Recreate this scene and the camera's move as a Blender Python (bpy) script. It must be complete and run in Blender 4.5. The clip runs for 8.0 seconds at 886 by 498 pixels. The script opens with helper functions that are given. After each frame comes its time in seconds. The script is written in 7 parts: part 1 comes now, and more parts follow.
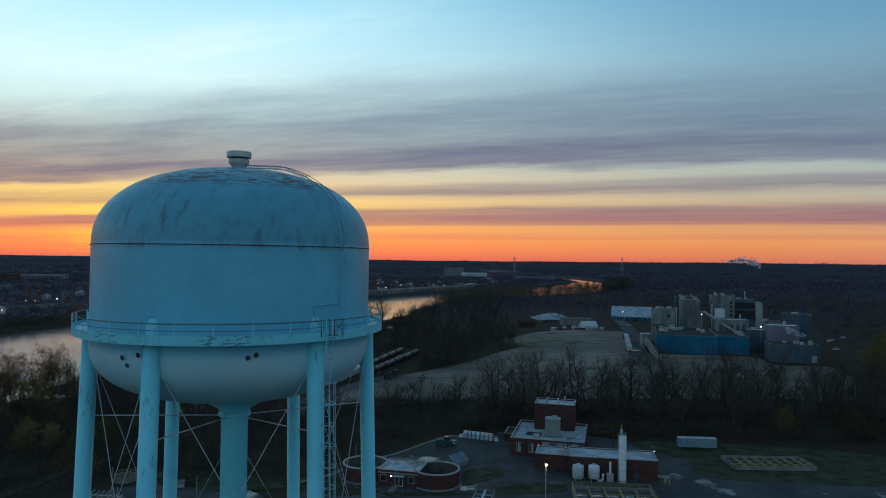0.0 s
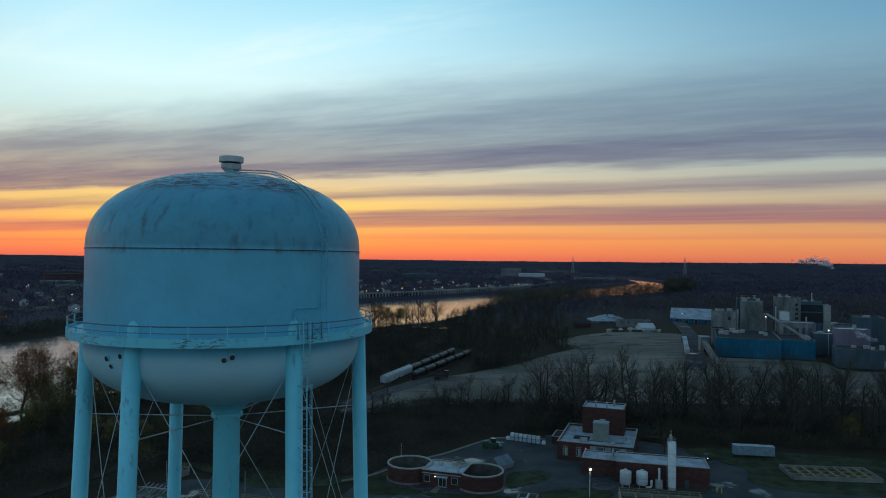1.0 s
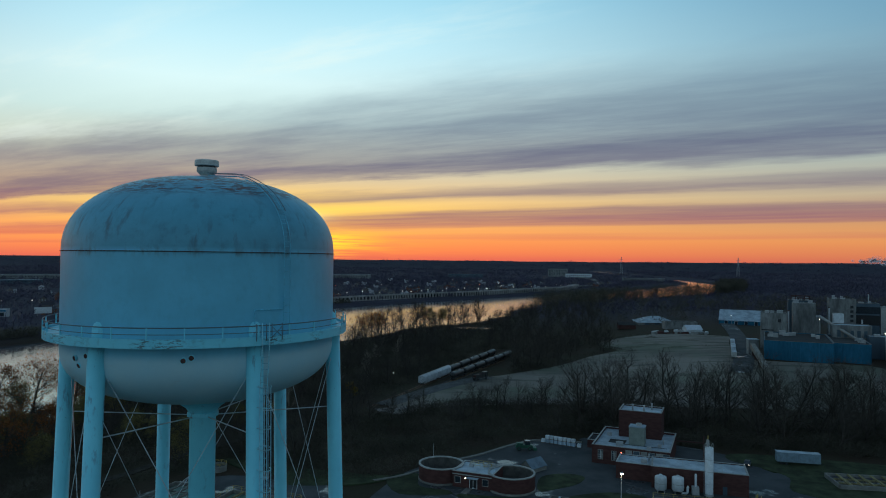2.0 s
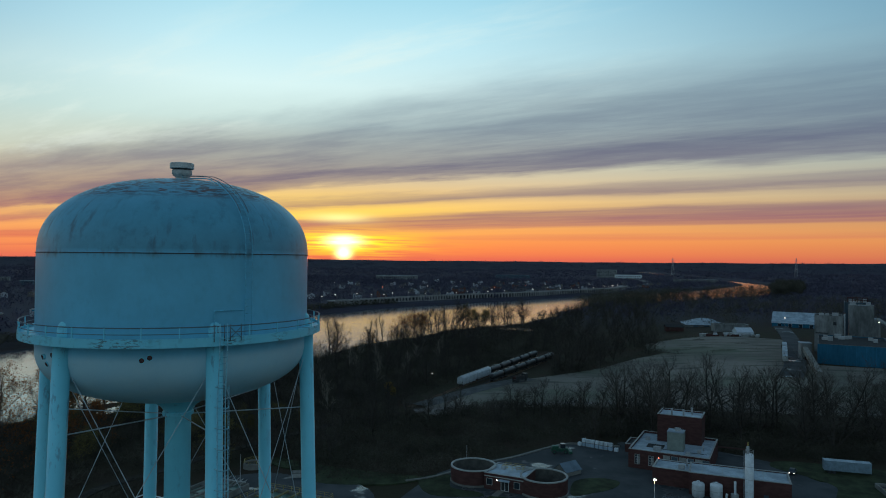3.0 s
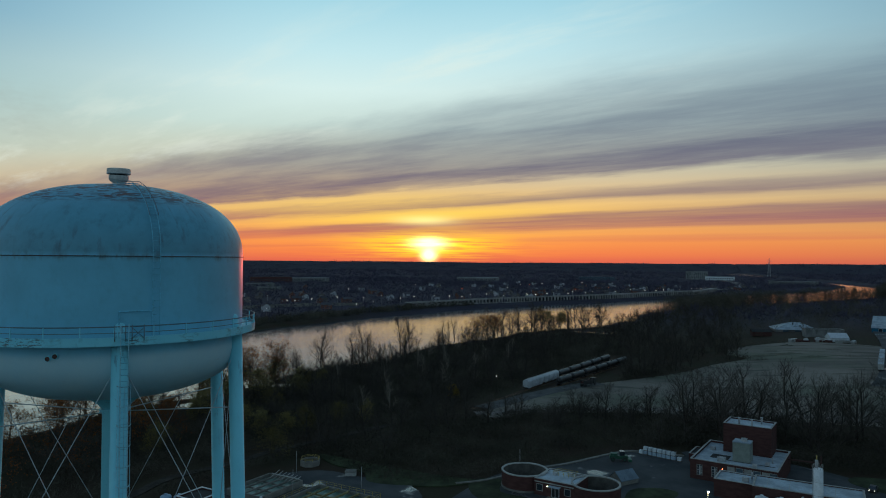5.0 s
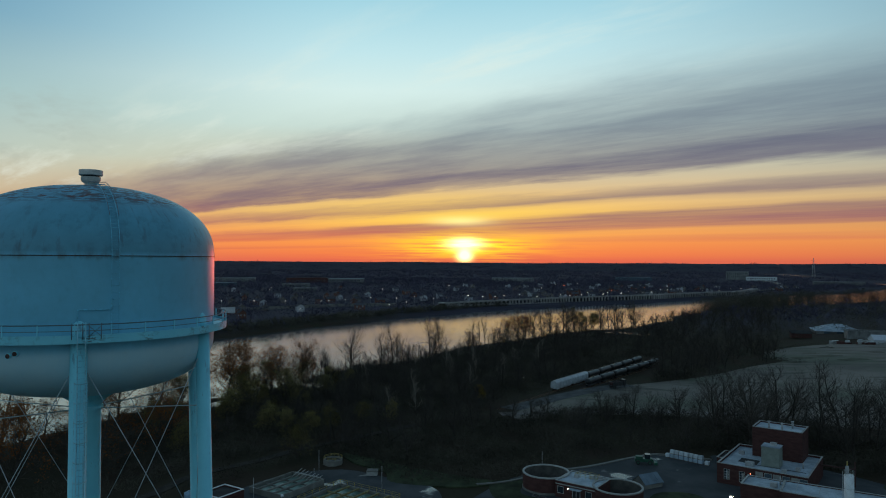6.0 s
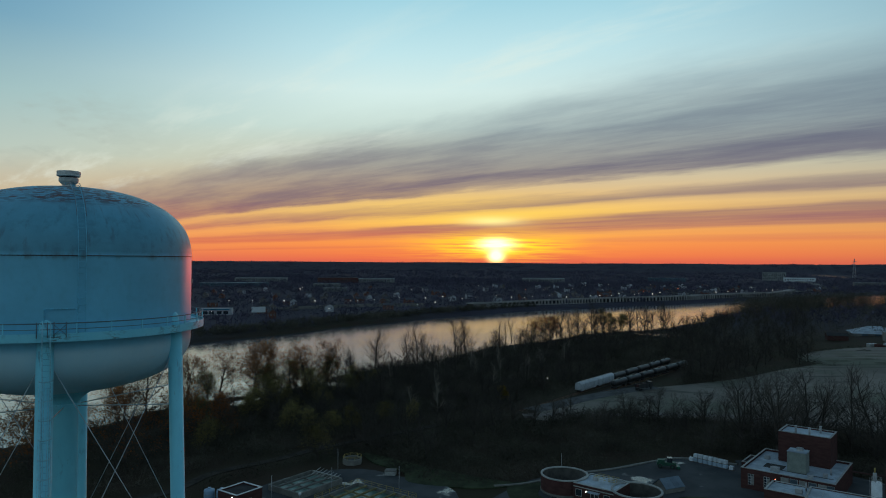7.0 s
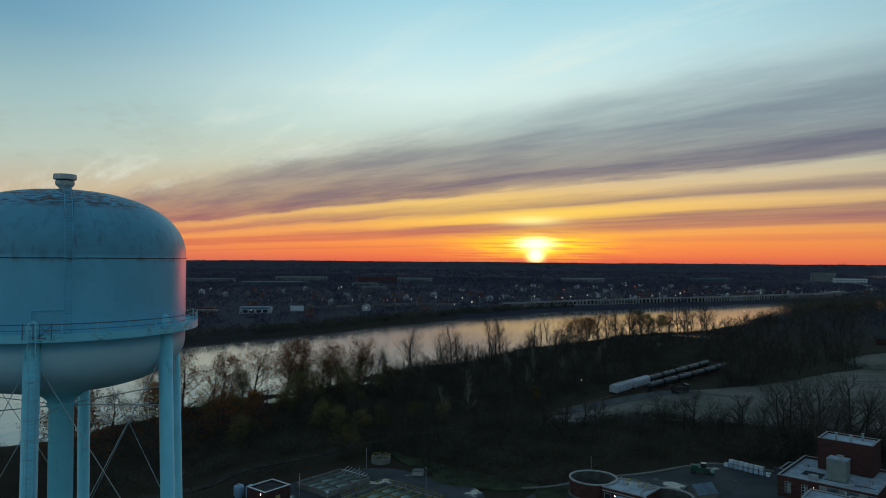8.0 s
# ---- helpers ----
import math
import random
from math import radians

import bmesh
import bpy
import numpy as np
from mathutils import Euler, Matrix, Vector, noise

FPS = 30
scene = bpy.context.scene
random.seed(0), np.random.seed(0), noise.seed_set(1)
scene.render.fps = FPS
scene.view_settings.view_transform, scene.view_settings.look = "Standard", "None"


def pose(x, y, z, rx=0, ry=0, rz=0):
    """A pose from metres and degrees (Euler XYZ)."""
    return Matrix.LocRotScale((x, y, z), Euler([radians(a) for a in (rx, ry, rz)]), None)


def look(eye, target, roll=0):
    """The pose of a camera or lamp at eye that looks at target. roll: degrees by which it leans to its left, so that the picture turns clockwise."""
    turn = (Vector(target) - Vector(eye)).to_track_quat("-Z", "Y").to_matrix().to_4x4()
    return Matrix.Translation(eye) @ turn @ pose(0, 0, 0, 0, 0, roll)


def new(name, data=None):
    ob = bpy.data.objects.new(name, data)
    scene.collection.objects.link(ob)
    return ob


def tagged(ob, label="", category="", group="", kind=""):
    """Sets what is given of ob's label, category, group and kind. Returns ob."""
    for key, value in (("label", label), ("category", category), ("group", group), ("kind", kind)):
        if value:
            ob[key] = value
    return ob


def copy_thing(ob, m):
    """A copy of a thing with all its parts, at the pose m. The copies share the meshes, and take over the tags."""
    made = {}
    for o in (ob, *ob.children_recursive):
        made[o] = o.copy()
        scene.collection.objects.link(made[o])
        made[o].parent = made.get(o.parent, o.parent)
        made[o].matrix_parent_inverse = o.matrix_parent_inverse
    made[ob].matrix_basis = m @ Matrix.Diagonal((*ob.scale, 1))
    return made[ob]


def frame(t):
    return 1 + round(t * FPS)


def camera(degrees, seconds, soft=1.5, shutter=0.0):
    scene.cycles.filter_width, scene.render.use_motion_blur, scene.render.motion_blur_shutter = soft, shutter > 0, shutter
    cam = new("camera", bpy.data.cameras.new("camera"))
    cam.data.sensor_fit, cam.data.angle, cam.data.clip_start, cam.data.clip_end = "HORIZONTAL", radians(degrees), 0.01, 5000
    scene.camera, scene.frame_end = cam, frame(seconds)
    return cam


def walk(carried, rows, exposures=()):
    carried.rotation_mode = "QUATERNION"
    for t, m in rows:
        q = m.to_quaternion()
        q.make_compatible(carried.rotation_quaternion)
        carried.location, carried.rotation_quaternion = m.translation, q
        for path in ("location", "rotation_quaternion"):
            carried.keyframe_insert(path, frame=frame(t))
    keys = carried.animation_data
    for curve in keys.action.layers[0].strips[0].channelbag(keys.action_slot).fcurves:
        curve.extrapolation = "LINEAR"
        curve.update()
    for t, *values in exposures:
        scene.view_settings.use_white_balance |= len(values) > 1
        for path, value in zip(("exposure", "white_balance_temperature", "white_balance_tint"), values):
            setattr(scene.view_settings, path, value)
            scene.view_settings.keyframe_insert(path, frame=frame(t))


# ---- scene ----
cam = camera(66.2, 8.0, soft=1.0)
ROWS = [
    (0.0, 0.00, 0.00, 61.60, 0.01, 0.85, -0.74),
    (0.5, 1.95, 0.31, 61.70, 1.91, 0.86, -0.73),
    (1.0, 4.02, 0.61, 61.81, 4.91, 0.82, -0.71),
    (1.5, 6.21, 0.91, 61.89, 7.00, 0.81, -0.67),
    (3.0, 12.93, 2.66, 61.99, 12.93, 0.85, -0.57),
    (3.5, 15.20, 3.43, 62.03, 15.03, 0.87, -0.51),
    (4.0, 17.55, 4.27, 62.04, 16.79, 0.90, -0.47),
    (4.5, 19.84, 5.25, 62.07, 18.36, 0.92, -0.48),
    (6.0, 26.07, 8.21, 61.95, 23.08, 0.99, -0.25),
    (6.5, 27.70, 9.28, 61.95, 24.16, 0.96, -0.35),
    (7.0, 29.36, 10.19, 61.95, 25.72, 1.00, -0.28),
    (7.5, 30.74, 11.24, 62.00, 27.45, 1.01, -0.33),
    (8.0, 31.92, 12.28, 62.16, 29.02, 0.94, -0.39),
]
walk(cam, [(t, pose(x, y, z, 90 + pitch, roll, yaw)) for t, x, y, z, yaw, pitch, roll in ROWS],
     [(0.0, 0.24, 6050, 9), (1.5, 0.20, 6120, 9), (3.0, 0.12, 6280, 9.5), (4.5, 0.04, 6420, 10), (8.0, 0.0, 6500, 10)])

# ---- world: dawn sky with streaks of high cloud ----
SUN_AZ, SUN_EL = 21.26, 0.86


def lin(r, g, b):
    """Linear colour from an 8-bit sRGB one."""
    return tuple((c / 255 / 12.92) if c / 255 <= 0.04045 else ((c / 255 + 0.055) / 1.055) ** 2.4 for c in (r, g, b)) + (1.0,)


class Nodes:
    """Short hand for a node tree."""

    def __init__(self, tree):
        self.tree = tree
        tree.nodes.clear()

    def add(self, kind, **inputs):
        n = self.tree.nodes.new(kind)
        for key, value in inputs.items():
            self.put(n, key, value)
        return n

    def put(self, n, key, value):
        sock = n.inputs[int(key[1:])] if key[0] == "i" and key[1:].isdigit() else n.inputs[key.replace("_", " ")]
        if isinstance(value, bpy.types.NodeSocket):
            self.tree.links.new(value, sock)
        else:
            sock.default_value = value

    def math(self, op, a, b=0.0, c=0.0, clamp=False):
        n = self.tree.nodes.new("ShaderNodeMath")
        n.operation, n.use_clamp = op, clamp
        for k, v in enumerate((a, b, c)):
            self.put(n, "i%d" % k, v)
        return n.outputs[0]

    def ramp(self, fac, stops, ease="LINEAR"):
        n = self.tree.nodes.new("ShaderNodeValToRGB")
        n.color_ramp.interpolation = ease
        el = n.color_ramp.elements
        while len(el) > 1:
            el.remove(el[-1])
        el[0].position, el[0].color = stops[0]
        for p, c in stops[1:]:
            e = el.new(p)
            e.color = c
        self.put(n, "i0", fac)
        return n.outputs[0]

    def mix(self, fac, a, b, how="MIX"):
        n = self.tree.nodes.new("ShaderNodeMix")
        n.data_type, n.blend_type, n.clamp_factor = "RGBA", how, True
        for k, v in ((0, fac), (6, a), (7, b)):
            if isinstance(v, bpy.types.NodeSocket):
                self.tree.links.new(v, n.inputs[k])
            else:
                n.inputs[k].default_value = v
        return n.outputs[2]

    def noise(self, vec, scale, detail=3.0, rough=0.5):
        n = self.tree.nodes.new("ShaderNodeTexNoise")
        self.put(n, "Vector", vec)
        n.inputs["Scale"].default_value, n.inputs["Detail"].default_value, n.inputs["Roughness"].default_value = scale, detail, rough
        return n.outputs["Fac"]

    def vec(self, x, y, z=0.0):
        return self.add("ShaderNodeCombineXYZ", i0=x, i1=y, i2=z).outputs[0]

    def step(self, v, lo, hi):
        n = self.tree.nodes.new("ShaderNodeMapRange")
        n.interpolation_type = "SMOOTHSTEP"
        for k, val in enumerate((v, lo, hi, 0.0, 1.0)):
            self.put(n, "i%d" % k, val)
        return n.outputs[0]


def grey(v):
    return (v, v, v, 1.0)


world = bpy.data.worlds.new("dawn_sky")
scene.world = world
world.use_nodes = True
w = Nodes(world.node_tree)
co = w.add("ShaderNodeTexCoord").outputs["Generated"]
nrm = w.tree.nodes.new("ShaderNodeVectorMath")
nrm.operation = "NORMALIZE"
w.put(nrm, "i0", co)
sep = w.add("ShaderNodeSeparateXYZ", i0=nrm.outputs[0])
X, Y, Z = sep.outputs
el = w.math("MULTIPLY", w.math("ARCSINE", Z), 57.2958)
sx, sy = -math.sin(radians(SUN_AZ)), math.cos(radians(SUN_AZ))
along_sun = w.math("ADD", w.math("MULTIPLY", X, sx), w.math("MULTIPLY", Y, sy))
flat = w.math("SQRT", w.math("SUBTRACT", 1.0001, w.math("MULTIPLY", Z, Z)))
facing = w.math("DIVIDE", along_sun, flat)
side = w.math("DIVIDE", w.math("SUBTRACT", w.math("MULTIPLY", X, sy), w.math("MULTIPLY", Y, sx)), flat)
daz = w.math("MULTIPLY", w.math("ARCTAN2", side, facing), 57.2958)

e40 = w.math("DIVIDE", el, 40.0, clamp=True)
front = w.ramp(e40, [(d / 40, lin(*c)) for d, c in (
    (0.0, (228, 104, 78)), (0.6, (246, 128, 74)), (1.5, (252, 150, 76)), (2.5, (252, 170, 88)), (4.0, (248, 196, 108)), (5.5, (238, 200, 138)),
    (8.0, (216, 213, 184)), (11.0, (208, 228, 218)), (14.0, (214, 238, 234)), (17.0, (194, 230, 235)), (21.0, (164, 213, 227)), (27.0, (126, 182, 206)), (40.0, (106, 132, 154)))])
off_sun = w.ramp(e40, [(d / 40, lin(*c)) for d, c in (
    (0.0, (222, 120, 90)), (1.5, (244, 162, 96)), (3.0, (226, 166, 114)), (5.0, (198, 184, 158)), (8.0, (184, 200, 190)), (12.0, (158, 190, 192)),
    (17.0, (112, 160, 184)), (21.0, (92, 146, 180)), (40.0, (94, 120, 144)))])
e90 = w.math("DIVIDE", el, 90.0, clamp=True)
back = w.ramp(e90, [(d / 90, lin(*c)) for d, c in (
    (0.0, (150, 174, 188)), (8.0, (150, 182, 196)), (22.0, (126, 156, 174)), (55.0, (94, 119, 139)), (90.0, (91, 111, 131)))])
front = w.mix(w.math("MAXIMUM", w.step(daz, 4.0, 62.0), w.step(w.math("MULTIPLY", daz, -1.0), 8.0, 44.0)), front, off_sun)
sky = w.mix(w.step(facing, -0.1, 0.7), back, front)

sky = w.mix(w.math("MULTIPLY", w.step(daz, 8.0, 48.0), 0.36), sky, w.mix(1.0, sky, (0.42, 0.46, 0.5, 1.0), "MULTIPLY"))

# cloud streaks lie in a high layer and run towards one point of the horizon
CLOUD_AZ = 72.0
vx, vy = -math.sin(radians(CLOUD_AZ)), math.cos(radians(CLOUD_AZ))
height = w.math("ADD", w.math("MAXIMUM", Z, 0.0), 0.004)
across = w.math("DIVIDE", w.math("ADD", w.math("MULTIPLY", X, vy), w.math("MULTIPLY", Y, -vx)), height)
along = w.math("DIVIDE", w.math("ADD", w.math("MULTIPLY", X, vx), w.math("MULTIPLY", Y, vy)), height)
lq = w.math("LOGARITHM", w.math("MAXIMUM", across, 0.2), 2.71828)
la = w.math("DIVIDE", along, w.math("MAXIMUM", across, 0.5))
wisp = w.noise(w.vec(w.math("MULTIPLY", lq, 2.6), w.math("MULTIPLY", la, 1.5), 3.1), 1.0, 6.0, 0.6)
fine = w.noise(w.vec(w.math("MULTIPLY", lq, 7.0), w.math("MULTIPLY", la, 2.2), 7.7), 1.0, 6.0, 0.62)
lqw = w.math("ADD", lq, w.math("MULTIPLY_ADD", wisp, 0.42, -0.21))
dens = w.ramp(w.math("DIVIDE", lqw, 4.5, clamp=True), [(q / 4.5, grey(v)) for q, v in (
    (0.98, 0.0), (1.14, 0.1), (1.28, 0.45), (1.42, 0.72), (1.6, 0.82), (1.8, 0.95), (1.92, 0.88), (1.985, 0.18), (2.05, 0.14), (2.13, 0.55), (2.23, 0.74),
    (2.31, 0.2), (2.39, 0.03), (2.47, 0.2), (2.56, 0.8), (2.74, 0.92), (2.86, 0.7), (2.95, 0.16), (3.1, 0.06), (3.28, 0.5), (3.4, 0.1), (3.7, 0.1), (4.4, 0.0))])
dens = w.math("MULTIPLY", dens, w.math("MULTIPLY_ADD", w.step(fine, 0.28, 0.68), 0.3, 0.7))
dens = w.math("MULTIPLY", dens, w.step(facing, -0.3, 0.5))
cloud = w.ramp(w.math("DIVIDE", el, 24.0, clamp=True), [(d / 24, lin(*c)) for d, c in (
    (0.0, (214, 90, 74)), (1.6, (216, 116, 86)), (3.0, (158, 102, 106)), (5.0, (122, 102, 116)), (7.5, (108, 103, 121)), (10.0, (98, 105, 125)),
    (13.0, (106, 122, 139)), (17.0, (126, 156, 172)), (24.0, (140, 180, 196)))])
cloud = w.mix(w.math("MULTIPLY", w.step(w.math("ABSOLUTE", daz), 20.0, 62.0), 0.5), cloud, w.mix(1.0, cloud, (0.62, 0.82, 1.0, 1.0), "MULTIPLY"))
sky = w.mix(w.math("MULTIPLY", dens, 1.0), sky, cloud)

# thin bright cirrus along the upper edge of the cloud deck
veil = w.noise(w.vec(w.math("MULTIPLY", lq, 5.0), w.math("MULTIPLY", la, 1.7), 12.4), 1.0, 6.0, 0.62)
veil = w.math("MULTIPLY", w.step(veil, 0.46, 0.72), w.math("MULTIPLY", w.step(lq, 0.45, 0.95), w.step(w.math("MULTIPLY", lq, -1.0), -1.5, -1.15)))
sky = w.mix(w.math("MULTIPLY", veil, w.math("MULTIPLY", w.step(w.math("MULTIPLY", daz, -1.0), -32.0, -8.0), 0.42)), sky, lin(232, 240, 226))
# low grey puffs to the left of the sun
puff = w.noise(w.vec(w.math("MULTIPLY", daz, 0.16), w.math("MULTIPLY", el, 0.42), 5.5), 1.0, 6.0, 0.6)
puff_at = w.math("MULTIPLY", w.math("MULTIPLY", w.step(w.math("MULTIPLY", daz, -1.0), 24.0, 36.0), w.step(el, 5.5, 8.0)), w.step(w.math("MULTIPLY", el, -1.0), -14.0, -10.0))
sky = w.mix(w.math("MULTIPLY", w.math("MULTIPLY", w.step(puff, 0.5, 0.72), puff_at), 0.5), sky, lin(160, 168, 160))


def bump(x, y, at_x, at_y, wide_, high_):
    """A soft elliptical spot in the sky."""
    q = w.math("ADD", w.math("POWER", w.math("ABSOLUTE", w.math("DIVIDE", w.math("SUBTRACT", x, at_x), wide_)), 2.0), w.math("POWER", w.math("ABSOLUTE", w.math("DIVIDE", w.math("SUBTRACT", y, at_y), high_)), 2.0))
    return w.math("POWER", 2.71828, w.math("MULTIPLY", q, -1.0))


# the rising sun's glow through the haze, cut by thin level streaks
streak = w.noise(w.vec(w.math("MULTIPLY", daz, 0.22), w.math("MULTIPLY", el, 5.0), 1.3), 1.0, 4.0, 0.55)
cut = w.math("MULTIPLY_ADD", w.step(streak, 0.38, 0.58), 0.85, 0.15)
clear = w.math("SUBTRACT", 1.0, w.math("MULTIPLY", dens, 1.1, clamp=True), clamp=True)
far_halo = w.math("MULTIPLY", bump(daz, el, -1.0, 3.7, 11.0, 1.7), clear)
sky = w.mix(w.math("MULTIPLY", far_halo, 0.68), sky, (1.1, 0.74, 0.10, 1.0))
low_halo = w.math("MULTIPLY", bump(daz, el, 0.0, 1.35, 9.0, 1.3), w.math("MULTIPLY", clear, cut))
sky = w.mix(w.math("MULTIPLY", low_halo, 0.45), sky, (1.2, 0.42, 0.03, 1.0))
halo = w.math("MULTIPLY", bump(daz, el, 0.0, 1.3, 4.6, 0.85), cut)
sky = w.mix(w.math("MULTIPLY", halo, 1.35, clamp=True), sky, (1.25, 0.86, 0.03, 1.0))
upper_spot = w.math("MULTIPLY", bump(daz, el, -0.3, 3.35, 2.4, 0.38), 0.6)
sky = w.mix(upper_spot, sky, (1.3, 1.15, 0.45, 1.0))
core = w.math("ADD", w.math("MULTIPLY", bump(daz, el, 0.0, 1.42, 1.3, 0.44), w.math("MULTIPLY_ADD", cut, 0.5, 0.6)), bump(daz, el, 0.0, 0.45, 0.55, 0.45))
sky = w.mix(w.math("MULTIPLY", core, 1.4, clamp=True), sky, (3.0, 2.5, 0.9, 1.0))
below = w.step(el, -0.6, -0.2)
sky = w.mix(below, (0.02, 0.025, 0.03, 1.0), sky)
out = w.add("ShaderNodeOutputWorld", i0=w.add("ShaderNodeBackground", Color=sky, Strength=1.0).outputs[0])

sun_data = bpy.data.lights.new("sun", "SUN")
sun_data.energy, sun_data.angle, sun_data.color = 0.32, radians(0.6), (1.0, 0.14, 0.1)
sun = new("sun", sun_data)
sun.matrix_world = look((sx * 100, sy * 100, 100 * math.tan(radians(-0.12))), (0, 0, 0))
# ---- materials ----
def material(name, base, rough=0.8, metal=0.0, vary=0.25, scale=1.0, fine=12.0, tint=None, bump=0.15, spread=0.15, stretch=(1, 1, 1), coat=0.0):
    """Procedural surface: two scales of variation in colour, a fine bump, and a slight change from object to object."""
    m = bpy.data.materials.new(name)
    m.use_nodes = True
    n = Nodes(m.node_tree)
    geo = n.add("ShaderNodeNewGeometry")
    sc = n.tree.nodes.new("ShaderNodeVectorMath")
    sc.operation = "MULTIPLY"
    n.put(sc, "i0", geo.outputs["Position"])
    n.put(sc, "i1", stretch)
    p = sc.outputs[0]
    big = n.noise(p, scale, 4.0, 0.6)
    small = n.noise(p, fine, 3.0, 0.6)
    base4 = (*base, 1.0)
    dark = tuple(c * (1 - vary) for c in base) + (1.0,)
    light = tuple(min(1.0, c * (1 + vary)) for c in base) + (1.0,)
    c = n.mix(n.step(big, 0.3, 0.7), dark, light)
    c = n.mix(n.math("MULTIPLY", n.step(small, 0.35, 0.75), 0.5), c, (*(tint or tuple(v * 0.6 for v in base)), 1.0))
    rnd = n.add("ShaderNodeObjectInfo").outputs["Random"]
    hsv = n.add("ShaderNodeHueSaturation", Color=c, Value=n.math("MULTIPLY_ADD", rnd, spread * 2, 1 - spread))
    b = n.add("ShaderNodeBsdfPrincipled", Base_Color=hsv.outputs[0], Metallic=metal)
    n.put(b, "Roughness", n.math("MULTIPLY_ADD", small, 0.2, rough - 0.1, clamp=True))
    if rough >= 0.8:
        n.put(b, "Specular IOR Level", 0.12)
    if coat:
        n.put(b, "Coat Weight", coat)
    if bump:
        bp = n.add("ShaderNodeBump", Strength=bump, Distance=0.05, Height=small)
        n.put(b, "Normal", bp.outputs[0])
    n.add("ShaderNodeOutputMaterial", i0=b.outputs[0])
    return m


def glowing(name, colour, strength):
    m = bpy.data.materials.new(name)
    m.use_nodes = True
    n = Nodes(m.node_tree)
    n.add("ShaderNodeOutputMaterial", i0=n.add("ShaderNodeEmission", Color=(*colour, 1.0), Strength=strength).outputs[0])
    return m


def tank_paint():
    """Pale blue tank paint with runs of grime below the crown and rust on its top and at the seam."""
    m = bpy.data.materials.new("tank_paint")
    m.use_nodes = True
    n = Nodes(m.node_tree)
    pos = n.add("ShaderNodeTexCoord").outputs["Object"]
    s = n.add("ShaderNodeSeparateXYZ", i0=pos)
    ang = n.math("ARCTAN2", s.outputs[1], s.outputs[0])
    around = n.math("MULTIPLY", ang, 7.6)
    z = s.outputs[2]
    base = n.mix(n.step(n.noise(pos, 0.35, 4.0), 0.3, 0.7), (*TANK, 1.0), (*[c * 0.86 for c in TANK], 1.0))
    base = n.mix(n.math("MULTIPLY", n.noise(pos, 3.0, 5.0, 0.65), 0.35), base, (*[c * 0.62 for c in TANK], 1.0))
    # darker, mottled teal tone from the seam upwards
    dome_tone = n.math("MULTIPLY", n.step(z, SEAM_Z, SEAM_Z + 0.3), n.math("MULTIPLY_ADD", n.noise(pos, 0.9, 5.0, 0.6), 0.55, 0.28))
    base = n.mix(dome_tone, base, (0.055, 0.235, 0.325, 1.0))
    brushed = n.noise(n.vec(n.math("MULTIPLY", around, 1.3), n.math("MULTIPLY", z, 1.1), 8.0), 1.0, 6.0, 0.7)
    base = n.mix(n.math("MULTIPLY", n.step(brushed, 0.48, 0.72), n.math("MULTIPLY_ADD", n.step(z, SEAM_Z, SEAM_Z + 0.2), 0.30, 0.12)), base, (0.035, 0.13, 0.17, 1.0))
    # runs
    runs = n.noise(n.vec(n.math("MULTIPLY", around, 2.0), n.math("MULTIPLY", z, 0.62)), 1.0, 5.0, 0.6)
    patch = n.noise(n.vec(n.math("MULTIPLY", around, 0.25), n.math("MULTIPLY", z, 0.3), 4.0), 1.0, 3.0)
    upper = n.math("MULTIPLY", n.step(z, 61.9, 63.0), n.step(n.math("SUBTRACT", 65.5, z), 0.0, 1.0))
    mask = n.math("MULTIPLY", n.math("MULTIPLY", n.step(runs, 0.52, 0.68), n.step(patch, 0.36, 0.58)), n.math("MULTIPLY_ADD", upper, 0.62, 0.06))
    base = n.mix(mask, base, (0.06, 0.10, 0.12, 1.0))
    # weathered crown: torn bands of old coating
    ring = n.noise(n.vec(n.math("MULTIPLY", around, 1.15), n.math("MULTIPLY", z, 9.5), 2.0), 1.0, 6.0, 0.6)
    crown = n.math("MULTIPLY", n.step(z, 65.0, 65.5), n.step(n.math("SUBTRACT", 66.75, z), 0.0, 0.25))
    worn = n.step(n.noise(n.vec(n.math("MULTIPLY", around, 0.16), n.math("MULTIPLY", z, 0.5), 6.0), 1.0, 3.0), 0.34, 0.50)
    torn = n.math("MULTIPLY", n.math("MULTIPLY", n.math("MULTIPLY", n.step(ring, 0.47, 0.53), crown), n.math("MULTIPLY_ADD", worn, 0.8, 0.2)), 0.92)
    base = n.mix(torn, base, (0.04, 0.05, 0.06, 1.0))
    rust = n.math("MULTIPLY", n.step(n.noise(n.vec(n.math("MULTIPLY", around, 0.6), n.math("MULTIPLY", z, 5.0), 9.0), 1.0, 4.0), 0.57, 0.63), n.step(z, 65.0, 65.6))
    base = n.mix(rust, base, (0.09, 0.022, 0.014, 1.0))
    # seam stain and blotches on the belly
    seam = n.math("SUBTRACT", 1.0, n.step(n.math("ABSOLUTE", n.math("SUBTRACT", z, 62.1)), 0.0, 0.35))
    base = n.mix(n.math("MULTIPLY", seam, n.math("MULTIPLY", n.step(runs, 0.45, 0.7), 0.55)), base, (0.10, 0.07, 0.05, 1.0))
    blot = n.math("MULTIPLY", n.step(n.noise(n.vec(n.math("MULTIPLY", around, 0.8), n.math("MULTIPLY", z, 2.4), 5.0), 1.0, 5.0), 0.62, 0.7), n.step(n.math("SUBTRACT", 57.0, z), 0.0, 0.8))
    base = n.mix(n.math("MULTIPLY", blot, 0.5), base, (0.14, 0.13, 0.16, 1.0))
